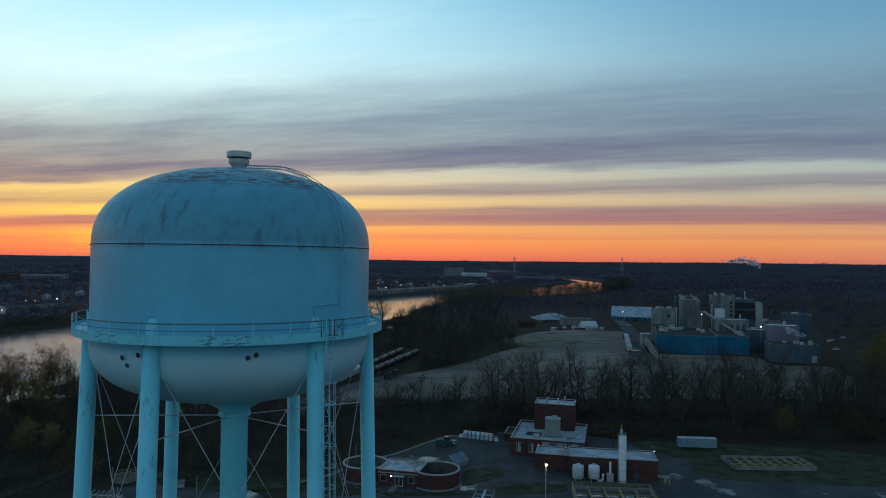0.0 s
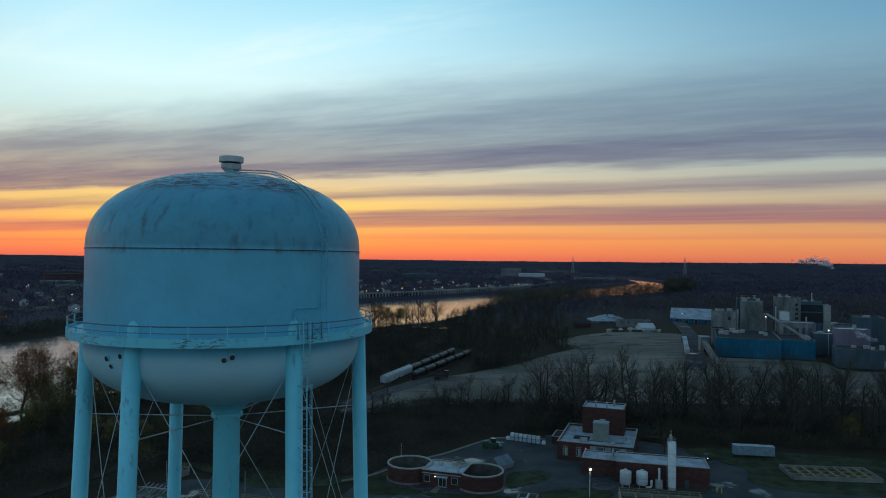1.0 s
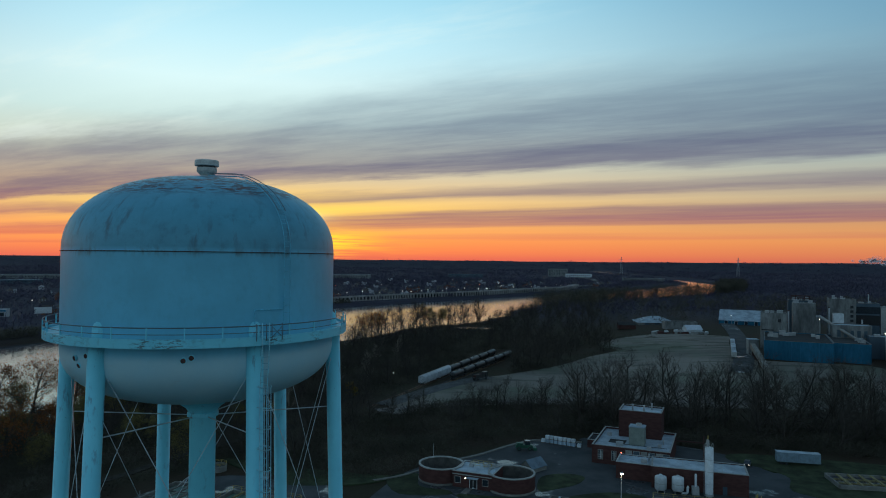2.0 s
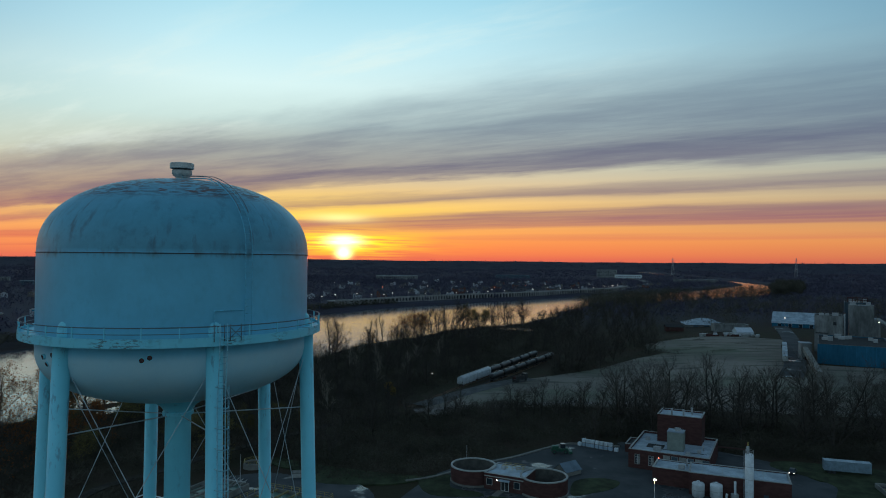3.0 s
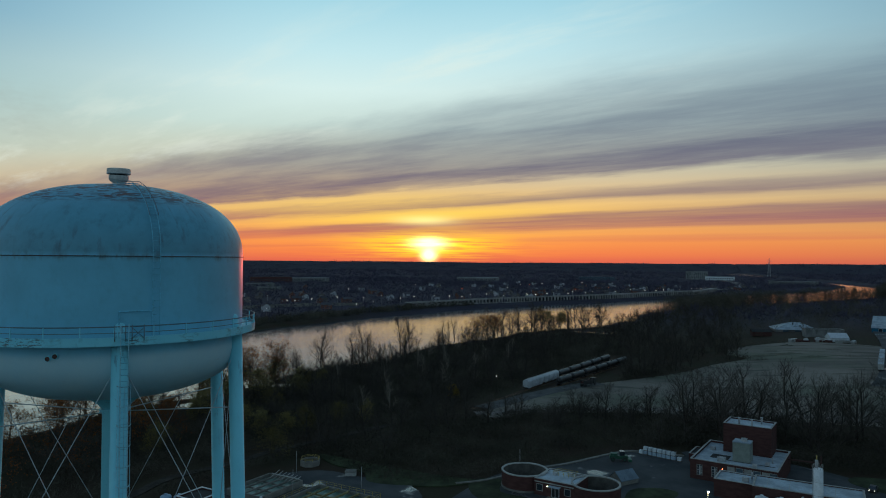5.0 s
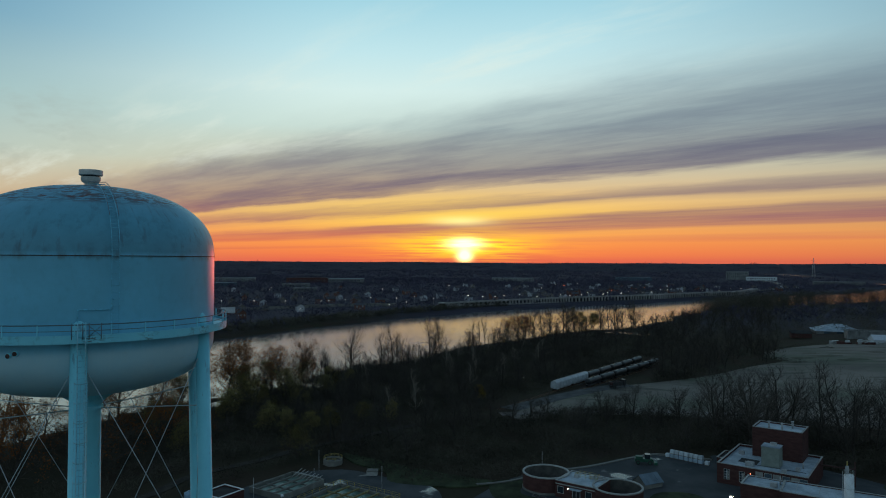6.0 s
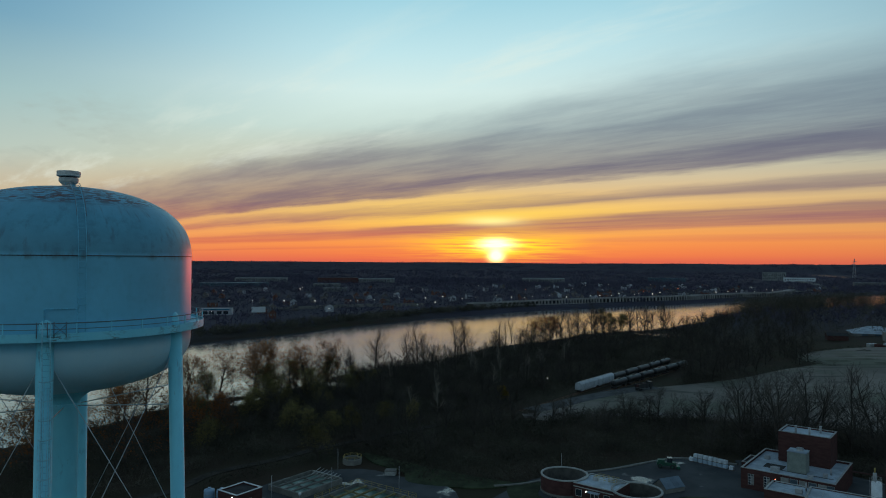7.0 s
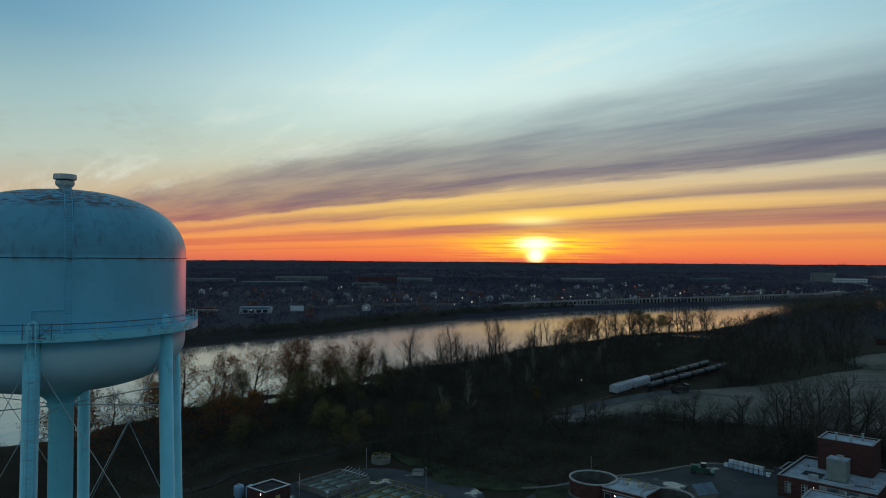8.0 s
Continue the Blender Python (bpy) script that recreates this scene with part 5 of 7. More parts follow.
def trailer(x, y, ang, L, label, mat):
    e = thing("box_trailer", x, y, 0.2, ang, label, "trailer", "parked box trailers")
    part("box", Build().box(0, 0, 1.0, L, 2.5, 2.8), mat, e)
    part("roof", Build().box(0, 0, 3.8, L + 0.06, 2.56, 0.08), M_ROOF, e)
    for k in range(int(L // 1.2)):
        part("rib", Build().box(-L / 2 + 0.6 + 1.2 * k, -1.27, 1.0, 0.08, 0.06, 2.8), mat, e)
    part("chassis", Build().box(0, 0, 0.75, L * 0.96, 1.2, 0.25), M_BLACK, e)
    for u in (-L / 2 + 1.4, -L / 2 + 2.6):
        for v in (-1.0, 1.0):
            part("wheel", Build().tube((u, v - 0.18, 0.48), (u, v + 0.18, 0.48), 0.5, n=14), M_BLACK, e)
    return e


trailer(84, 224.0, -4, 12.2, "pale blue ribbed box trailer at the wood's edge", material("pale_blue_sheet", (0.17, 0.24, 0.29), 0.6, vary=0.2))


def car(x, y, ang, mat, label, z=0.3, group="parked cars"):
    e = thing("parked_car", x, y, z, ang, label, "car", group)
    b = Build().box(0, 0, 0.35, 4.5, 1.8, 0.55)
    k = len(b.v)
    for zz, (x0, x1, ww) in ((0.9, (-1.5, 1.4, 0.86)), (1.45, (-1.0, 0.7, 0.7))):
        b.v += [(x0, -ww, zz), (x1, -ww, zz), (x1, ww, zz), (x0, ww, zz)]
    b.f += [(k + 4, k + 5, k + 6, k + 7)]
    b.smooth += [False]
    body = part("body", b, mat, e)
    g = Build()
    lo, hi = b.v[k:k + 4], b.v[k + 4:k + 8]
    for i in range(4):
        j = (i + 1) % 4
        g.face([lo[i], lo[j], hi[j], hi[i]])
    part("cabin_glass", g, M_GLASS, body)
    for v in (-0.6, 0.6):
        part("headlight", Build().box(2.26, v, 0.62, 0.06, 0.24, 0.14), M_TOWNLAMP, e, "lit white headlight")
    for u in (-1.4, 1.4):
        for v in (-0.85, 0.85):
            part("wheel", Build().tube((u, v - 0.1, 0.33), (u, v + 0.1, 0.33), 0.33, n=12), M_BLACK, e)
    return e


car(68.5, 220.42, -110, M_BLACK, "dark parked car with its lamps lit beside the yard")
# walls along the yard
strip("kerb_wall", [(-39, 185), (-31.5, 191.5), (-22.7, 204.4), (-12.8, 215.2), (-4.6, 226.8), (2.0, 234.8), (7.4, 236.6), (20.0, 236.6)], 0.9, 0.6, M_CONC, "pale curved concrete path edge round the yard", "path")


# ---- the mill across the field ----
mill = "grey and blue mill buildings"


def mill_block(x, y, ang, L, W, H, wall, roof, label, openings=(), parapet=0.4, units=0):
    e = block("mill_building", x, y, ang, L, W, H, wall, roof, label, "factory", mill, parapet, openings, M_GREYWALL)
    for k in range(units):
        u, v = (random.random() - 0.5) * L * 0.8, (random.random() - 0.5) * W * 0.7
        part("roof_unit", Build().box(u, v, H - parapet - 0.02, 1.5 + 2 * random.random(), 1.5 + 2 * random.random(), 1.0 + 1.5 * random.random()), M_GREYVENT, e)
    return e


def ribs(e, L, W, H, gap, mat):
    """Vertical sheet ribs on the south face."""
    n = int(L // gap)
    for k in range(n + 1):
        part("rib", Build().box(-L / 2 + gap * k, -W / 2 - 0.08, 0.0, 0.35, 0.16, H - 0.3), mat, e)


BA, MZ = -16.0, 6.2


def mill_at(x0, x1, y, depth, top, wall, roof, label, openings=(), units=0, rib=0.0):
    """A mill block by the two ends of its south face, its depth and the height of its top."""
    L, H = (x1 - x0) / 1.05, top - MZ
    e = mill_block((x0 + x1) / 2 - depth / 2 * math.sin(radians(BA)), y + depth / 2 * math.cos(radians(BA)), BA, L, depth, H, wall, roof, label, openings, units=units)
    e.location.z = MZ
    if rib:
        ribs(e, L, depth, H, rib, wall)
    return e


DK, GW = M_DARK, M_GREYWALL
mill_at(129.8, 166.4, 412, 56, 17.2, M_BLUEWALL, M_ROOFDARK, "long low blue sheet-metal mill hall with dark roof", units=9, rib=4.6)
mill_at(166.5, 185.6, 411.6, 50, 17.0, M_BLUEWALL, M_ROOFDARK, "blue sheet-metal annex of the mill hall", units=3, rib=4.4)
mill_at(144.8, 160.9, 471, 16, 29.0, GW, M_ROOFDARK, "pale grey precast mill block with a few openings", [("window", "s", (3.4,), 17.0, 1.8, 2.0, DK, GW), ("window", "s", (-3.5,), 11.5, 7.0, 0.6, DK, GW)], units=3)
mill_at(167.8, 181.9, 481, 14, 35.2, GW, M_ROOF, "tall pale grey windowless mill tower", units=2)
mill_at(171.5, 185.7, 501, 16, 36.0, M_SLATEWALL, M_ROOFDARK, "dark slate mill tower behind a paler one", units=4)
mill_at(189.6, 205.5, 479, 18, 38.4, GW, M_ROOFDARK, "tall concrete mill tower with column of dark openings", [("window", "s", (5.2,), z_, 1.8, 1.8, DK, GW) for z_ in (17.5, 20.5, 23.5, 26.5)], units=4)
mill_at(208.6, 223.6, 488, 20, 35.4, M_SLATEWALL, M_ROOFDARK, "slate mill wing with a long dark glazed band", [("window", "s", (0.0,), 15.0, 14.5, 6.5, DK, M_SLATEWALL), ("window", "s", (0.0,), 22.5, 14.5, 4.5, M_GLASS, M_SLATEWALL)], units=3)
mill_at(222.8, 227.5, 484, 14, 33.2, M_TRIM, M_ROOF, "narrow pale stair tower of the mill", units=1)
mill_at(179.2, 200.6, 446, 14, 24.2, GW, M_ROOF, "pale concrete mill block with row of pilasters", [("window", "s", (-7, -3.5, 0, 3.5, 7), 11.0, 1.8, 4.0, M_SLATEWALL, GW)])
mill_at(186.0, 191.9, 463, 8, 30.0, M_WHITE, M_ROOF, "small pale blue-white lift housing of the mill")
mill_at(193.0, 206.0, 430, 14, 19.2, M_SLATEWALL, M_ROOF, "low slate mill shed with pale roof", units=1)
mill_at(200.0, 219.0, 418, 13, 23.4, M_MAUVE, M_WHITE, "faded mauve metal mill shed with pale roof", units=1, rib=4.4)
mill_at(227.6, 244.1, 450, 18, 28.0, M_SLATEWALL, M_ROOFDARK, "blue-grey slab-sided mill warehouse", units=2, rib=4.2)
mill_at(185.0, 212.0, 383, 18, 15.8, M_SLATEWALL, M_ROOFDARK, "dark low mill shed at the wood's edge", [("door", "s", (10.0,), 0.3, 2.4, 3.6, M_GREYVENT, M_SLATEWALL)], units=4)
gabled("mill_warehouse", 181.0, 651, BA, 36.0, 44.0, 4.2, 8.0, M_BLUEWALL, M_ROOF, "long blue warehouse with bright pale pitched roof", "factory", mill, [("door", "s", (-12.0, -4.0, 4.0, 12.0), 0.5, 2.5, 3.2)], z=MZ)
mill_at(193.0, 214.0, 560, 16, 21.0, GW, M_ROOF, "pale mill store seen between the towers", units=3)
mill_at(234.0, 262.0, 520, 20, 17.0, GW, M_ROOFDARK, "low grey mill store behind the stair tower", units=3)
gt = thing("red_steel_gantry", 181.5, 508.5, 35.7, BA, "rusty red steel gantry on a mill roof", "gantry")
for k in range(5):
    part("post", Build().box(-5.6 + 2.8 * k, -3.0, -0.2, 0.4, 0.4, 3.2), M_BRICK, gt)
part("beam", Build().box(0, -3.0, 3.0, 12, 0.5, 0.5), M_BRICK, gt)
part("mid_beam", Build().box(0, -3.0, 1.4, 12, 0.4, 0.4), M_BRICK, gt)
for x, y, a_ in ((252.7, 436.5, 20), (272.3, 480.0, 60), (276.0, 484.0, 64), (280.5, 488.0, 60), (296.0, 503.0, 30)):
    car(x, y, a_, M_WHITE, "white car parked on grass beside the mill", float(rise(x, y)) + 0.05, "cars by the mill")
# pipes and stacks over the roofs
for x, y, h, r in ((163.5, 476, 31, 0.5), (186.0, 470, 34, 0.4), (205.5, 470, 27, 0.5), (222.0, 500, 42, 0.35), (196.0, 468, 24, 0.6)):
    e = thing("mill_stack", x, y, MZ - 0.3, 0, "thin grey steel stack rising among mill roofs", "stack", "mill stacks")
    part("pipe", Build().tube((0, 0, 0), (0, 0, h - MZ), r, n=12), M_GREYVENT, e)
    part("rim", Build().tube((0, 0, h - MZ - 0.5), (0, 0, h - MZ + 0.1), r * 1.3, n=12), M_RUST, e)
ld = thing("inclined_conveyor", 186.0, 450.0, MZ, 0, "thin inclined conveyor between mill roofs", "conveyor")
part("truss", Build().tube((-8, 14, 22), (2, -12, 11.2), 0.9, n=4), M_TRIM, ld)
part("leg", Build().box(-4, 4, -0.5, 0.8, 0.8, 18.0), M_RUST, ld)
# conveyor gallery running down along the mill road
cv = thing("conveyor_gallery", 0, 0, 0, 0, "grey covered conveyor gallery on trestles beside a mill", "conveyor")
part("head_house", Build().box(128.4, 430.0, 5.5, 5.4, 6.0, 10.5), M_GREYWALL, cv)
part("head_roof", Build().box(128.4, 430.0, 16.0, 5.8, 6.4, 0.4), M_ROOF, cv)
b = Build()
k0 = len(b.v)
for (xx, yy, zz) in ((127.6, 426.8, 11.5), (119.5, 372.0, 5.6)):
    b.v += [(xx - 1.3, yy, zz), (xx + 1.3, yy, zz), (xx + 1.3, yy, zz + 2.6), (xx - 1.3, yy, zz + 2.6)]
b.f += [(k0 + 3, k0 + 2, k0 + 1, k0), (k0 + 4, k0 + 5, k0 + 6, k0 + 7)] + [(k0 + i, k0 + (i + 1) % 4, k0 + 4 + (i + 1) % 4, k0 + 4 + i) for i in range(4)]
b.smooth += [False] * 6
part("belt_housing", b, M_CONC, cv)
for k in range(6):
    t_ = k / 6
    part("trestle", Build().box(127.6 - 8.1 * t_, 424 - 52 * t_, 3.5, 1.8, 0.6, 8.1 - 5.9 * t_), M_RUST, cv)
strip("road_mill", [(165, 640), (152, 560), (140, 500), (131, 460), (122, 425), (114, 395), (106, 372)], 11, 0.75, M_ASPHALT, "grey mill road beside the dirt field", "road")
for k in range(6):
    yy = 416 + 12.5 * k
    trailer(114.5 + 0.24 * (yy - 416), yy, 78, 10.0, "dusty parked box trailer along the field edge", M_HOPPER if k % 2 else M_TRIM)
for o in list(bpy.data.objects):
    if o.name.startswith("box_trailer") and o.location.y > 400:
        o.location.z = 0.25 + float(rise(o.location.x, o.location.y))

# works on the far side of the field
hip = thing("hip_roofed_hall", 103, 640, 4.6, 4, "wide low hall with pale hipped roof", "hall")
part("wall", Build().box(0, 0, -0.6, 32.0, 26.0, 3.3), M_GREYWALL, hip)
b = Build()
eave, ridge_ = [(-17.5, -14.5, 2.6), (17.5, -14.5, 2.6), (17.5, 14.5, 2.6), (-17.5, 14.5, 2.6)], [(-3.5, 0, 7.8), (4.5, 0, 7.8)]
b.face([eave[0], eave[1], ridge_[1], ridge_[0]])
b.face([eave[2], eave[3], ridge_[0], ridge_[1]])
b.face([eave[1], eave[2], ridge_[1]])
b.face([eave[3], eave[0], ridge_[0]])
b.face(eave[::-1])
part("roof", b, M_ROOF, hip)
for u in (-9, 0, 9):
    part("door", Build().box(u, -13.05, 0.0, 4.0, 0.2, 2.3), M_SLATEWALL, hip)
gabled("red_shed", 74, 598, 6, 14.0, 8.0, 3.0, 1.8, M_BRICK, M_ROOFDARK, "small dull red shed at the wood's edge", "shed", z=4.6)
gabled("small_shed", 119.5, 557.0, 14, 12.0, 9.0, 3.0, 3.0, M_WHITE, material("bright_metal_roof", (0.62, 0.68, 0.74), 0.35, vary=0.1), "shed with bright metal pitched roof", "shed", z=6.2)
block("yard_building", 116.0, 590.0, 4, 26.0, 12.0, 6.0, M_GREYWALL, M_ROOFDARK, "grey flat yard building behind sheds", "shed", z=6.0)
random.seed(9)
for k in range(18):
    xx, yy = 88 + random.random() * 40, 545 + random.random() * 16
    e = thing("scrap_crate", xx, yy, float(rise(xx, yy)), random.random() * 90, "pale stacked crate in a materials yard", "crate", "yard crates")
    part("box", Build().box(0, 0, -0.4, 3 + 2 * random.random(), 2.2, 1.6 + random.random()), M_TRIM if k % 3 else M_BRICK, e)
    part("lid", Build().box(0, 0, 1.2, 2.6, 2.0, 0.9), M_HOPPER, e)


# lattice masts on the skyline
def mast(x, y, h):
    e = thing("lattice_mast", x, y, float(rise(x, y)), 0, "far grey lattice transmission mast on the skyline", "mast", "skyline masts")
    for a in (0, 1, 2, 3):
        sgx, sgy = (1, 1, -1, -1)[a], (1, -1, -1, 1)[a]
        part("leg", Build().tube((sgx * 6, sgy * 6, -1), (sgx * 0.8, sgy * 0.8, h), 0.7, 0.4, n=4), M_GREYVENT, e)
    for k in range(8):
        z0, z1 = h * k / 8, h * (k + 1) / 8
        r0, r1 = 6 - 5.2 * k / 8, 6 - 5.2 * (k + 1) / 8
        part("lacing", Build().tube((-r0, -r0, z0), (r1, -r1, z1), 0.35, n=3).tube((r0, -r0, z0), (-r1, -r1, z1), 0.35, n=3), M_GREYVENT, e)
    for zz in (h * 0.72, h * 0.86):
        part("crossarm", Build().box(0, 0, zz, 18, 1.0, 1.0), M_GREYVENT, e)


mast(315, 3000, 78)
mast(790, 3000, 80)


# lamps burning among the mill's buildings
for x, y, z in ((165.4, 624.0, 15.1), (207.7, 545.0, 19.7), (199.0, 425.0, 21.6)):
    e = thing("mill_lamp", x, y, MZ, 0, "lit white flood lamp on a thin mill post", "flood lamp", "mill lamps")
    part("pole", Build().tube((0, 0, -0.5), (0, 0, z - MZ), 0.12, n=6), M_GREYVENT, e)
    part("lamp_glass", Build().revolve([(0.1, z - MZ), (0.36, z - MZ + 0.1), (0.36, z - MZ + 0.5), (0.1, z - MZ + 0.62)], n=10), M_TOWNLAMP, e, "glowing lamp glass")


# steam drifting from a plant near the skyline
def steam_material(name, scale, most):
    m = bpy.data.materials.new(name)
    m.use_nodes = True
    n = Nodes(m.node_tree)
    p = n.add("ShaderNodeNewGeometry").outputs["Position"]
    thick = n.math("MULTIPLY", n.step(n.noise(p, scale, 5.0, 0.65), 0.36, 0.68), most)
    mx = n.add("ShaderNodeMixShader", i0=thick, i1=n.add("ShaderNodeBsdfTransparent").outputs[0], i2=n.add("ShaderNodeBsdfTranslucent", Color=(0.9, 0.9, 0.92, 1)).outputs[0])
    n.add("ShaderNodeOutputMaterial", i0=mx.outputs[0])
    return m


M_STEAM, M_WISP = steam_material("thin_steam", 0.05, 0.42), steam_material("thin_wisp", 0.5, 0.3)
random.seed(31)
b = Build()
for k in range(26):
    t_ = k / 25
    cx, cy, cz = 1206 - 118 * t_ + random.gauss(0, 5), 2600 + random.gauss(0, 8), 50 + 30 * t_ + 9 * math.sin(5 * t_) + random.gauss(0, 3)
    r = 5 + 11 * math.sin(math.pi * min(1, 0.15 + t_ * 0.8)) * random.uniform(0.6, 1.1)
    b.revolve([(max(0.05, r * math.sin(math.pi * j / 8)), cz - 0.7 * r * math.cos(math.pi * j / 8)) for j in range(9)], cx, cy, 12)
puffs = Build()
for k in range(12):
    t_ = k / 11
    cx, cy, cz = 205 + 13 * t_ + random.gauss(0, 0.8), 410 + random.gauss(0, 1.0), 23.5 - 6 * t_ + random.gauss(0, 0.5)
    r = 0.8 + 1.1 * math.sin(math.pi * (0.1 + 0.8 * t_)) * random.uniform(0.6, 1.1)
    puffs.revolve([(max(0.05, r * math.sin(math.pi * j / 8)), cz - 0.8 * r * math.cos(math.pi * j / 8)) for j in range(9)], cx, cy, 12)
tagged(puffs.object("mill_steam", M_WISP), "wisp of pale steam over a mill shed's roof", "steam", kind="stuff")
tagged(b.object("steam_plume", M_STEAM), "thin pale steam plume drifting over the far plain", "steam", kind="stuff")


# ---- railway ----
def rail_track(p0, p1, label):
    p0, p1 = Vector((*p0, 0)), Vector((*p1, 0))
    d = (p1 - p0)
    L = d.length
    ang = math.degrees(math.atan2(d.y, d.x))
    e = thing("rail_track", p0.x, p0.y, -0.25, ang, label, "railway track", "railway tracks")
    part("ballast", Build().prism([(0, -2.2), (L, -2.2), (L, 2.2), (0, 2.2)], -0.5, 0.25), M_ROOFDARK, e)
    for v in (-0.72, 0.72):
        part("rail", Build().box(L / 2, v, 0.38, L, 0.08, 0.16), M_RUST, e)
    b = Build()
    for k in range(int(L // 0.9)):
        b.box(0.4 + 0.9 * k, 0, 0.2, 0.25, 2.5, 0.18)
    tagged(part("sleeper_bed", b, M_WOOD, e), kind="stuff")
    return p0, d.normalized(), ang


def bogies(e, L):
    for u in (-L / 2 + 1.9, L / 2 - 1.9):
        bg = part("bogie", Build().box(u, 0, 0.55, 2.6, 1.9, 0.4), M_BLACK, e)
        for du in (-0.85, 0.85):
            part("wheelset", Build().tube((u + du, -0.8, 0.45), (u + du, -0.66, 0.45), 0.45, n=12).tube((u + du, 0.66, 0.45), (u + du, 0.8, 0.45), 0.45, n=12), M_RUST, bg)


def hopper_car(p, ang):
    e = thing("hopper_wagon", p.x, p.y, 0.2, ang, "pale grey covered hopper rail wagon on a siding", "rail wagon", "pale hopper wagons")
    L = 17.6
    prof = [(-1.5, 1.3), (1.5, 1.3), (1.6, 2.0), (1.6, 3.9), (1.2, 4.5), (0.5, 4.75), (-0.5, 4.75), (-1.2, 4.5), (-1.6, 3.9), (-1.6, 2.0)]
    b = Build()
    k = len(b.v)
    m = len(prof)
    for u in (-L / 2, L / 2):
        b.v += [(u, y, z) for y, z in prof]
    b.f += [tuple(k + i for i in range(m))[::-1], tuple(k + m + i for i in range(m))] + [(k + i, k + (i + 1) % m, k + m + (i + 1) % m, k + m + i) for i in range(m)]
    b.smooth += [False] * (m + 2)
    part("body", b, M_HOPPER, e)
    for i in range(4):
        u = -6.0 + 4.0 * i
        part("chute", Build().prism([(u - 1.4, -1.2), (u + 1.4, -1.2), (u + 0.5, 0), (u + 1.4, 1.2), (u - 1.4, 1.2)], 0.7, 1.35), M_HOPPER, e)
        part("hatch", Build().tube((u, 0, 4.75), (u, 0, 4.95), 0.45, n=12), M_HOPPER, e)
    for i in range(11):
        for s in (-1, 1):
            part("rib", Build().box(-L / 2 + 0.8 + 1.6 * i, s * 1.63, 1.9, 0.14, 0.1, 2.0), M_HOPPER, e)
    part("walkway", Build().box(0, 0, 4.96, L, 0.6, 0.06), M_GREYVENT, e)
    bogies(e, L)


def tank_car(p, ang):
    e = thing("tank_wagon", p.x, p.y, 0.2, ang, "black tank rail wagon coupled in a long row", "rail wagon", "black tank wagons")
    L, r = 15.2, 1.5
    b = Build()
    rings = [(-L / 2 + 0.6, 0.3), (-L / 2 + 0.75, 1.0), (-L / 2 + 1.2, 1.4), (-L / 2 + 1.7, r), (L / 2 - 1.7, r), (L / 2 - 1.2, 1.4), (L / 2 - 0.75, 1.0), (L / 2 - 0.6, 0.3)]
    for (u0, r0), (u1, r1) in zip(rings, rings[1:]):
        b.tube((u0, 0, 2.75), (u1, 0, 2.75), r0, r1, n=20, caps=False)
    part("barrel", b, M_BLACK, e)
    part("dome", Build().tube((0, 0, 4.15), (0, 0, 4.75), 0.5, n=14), M_BLACK, e)
    part("sill", Build().box(0, 0, 1.0, L - 0.2, 1.0, 0.35), M_BLACK, e)
    part("platform", Build().box(0, 0, 4.28, 2.2, 1.4, 0.06), M_BLACK, e)
    for u in (-L / 2 + 2.2, L / 2 - 2.2):
        part("saddle", Build().box(u, 0, 1.3, 0.5, 2.2, 0.6), M_BLACK, e)
    bogies(e, L)


q0, dir1, ang1 = rail_track((-64, 278), (-21, 460), "rusty railway track on dark ballast")
s0 = (Vector((-52.6, 327, 0)) - q0).dot(dir1)
for k in range(2):
    hopper_car(q0 + dir1 * (s0 + 9.0 + 18.2 * k), ang1)
for k in range(5):
    tank_car(q0 + dir1 * (s0 + 44.5 + 15.9 * k), ang1)
q1, dir2, ang2 = rail_track((-55, 287), (-8, 461), "rusty railway siding on dark ballast")
s1 = (Vector((-40.7, 342.7, 0)) - q1).dot(dir2)
for k in range(6):
    tank_car(q1 + dir2 * (s1 + 8.0 + 15.9 * k), ang2)
strip("road_gravel", [(-60, 280), (-53, 297), (-44, 320), (-33, 342), (-22, 358)], 9, 0.46, material("dark_gravel", (0.085, 0.088, 0.088), 0.95, vary=0.3, scale=0.2), "dark gravel lane beside the sidings", "lane")
strip("road_dirt", [(-60, 270), (-39, 282.5), (-16, 295), (8, 304), (33, 310), (83, 312.5), (130, 311), (200, 306)], 5, 0.47, material("pale_gravel", (0.22, 0.20, 0.185), 0.95, vary=0.2, scale=0.2), "pale gravel track along the field's edge", "lane")
dt = thing("dump_truck", -25.6, 348.0, 0.55, 62, "dark flatbed lorry parked on the dirt field", "lorry")
part("bed", Build().box(-1.5, 0, 1.1, 8.0, 2.4, 0.5).box(-1.5, -1.15, 1.6, 8.0, 0.1, 1.5).box(-1.5, 1.15, 1.6, 8.0, 0.1, 1.5), M_BLACK, dt)
part("cab", Build().box(4.0, 0, 0.9, 2.2, 2.3, 2.7), M_BLACK, dt)
part("load", Build().box(-1.5, 0, 1.6, 7.0, 2.0, 1.1), M_RUST, dt)
for u in (-4.5, -3.2, 3.8):
    for v in (-1.05, 1.05):
        part("wheel", Build().tube((u, v - 0.2, 0.52), (u, v + 0.2, 0.52), 0.52, n=12), M_BLACK, dt)

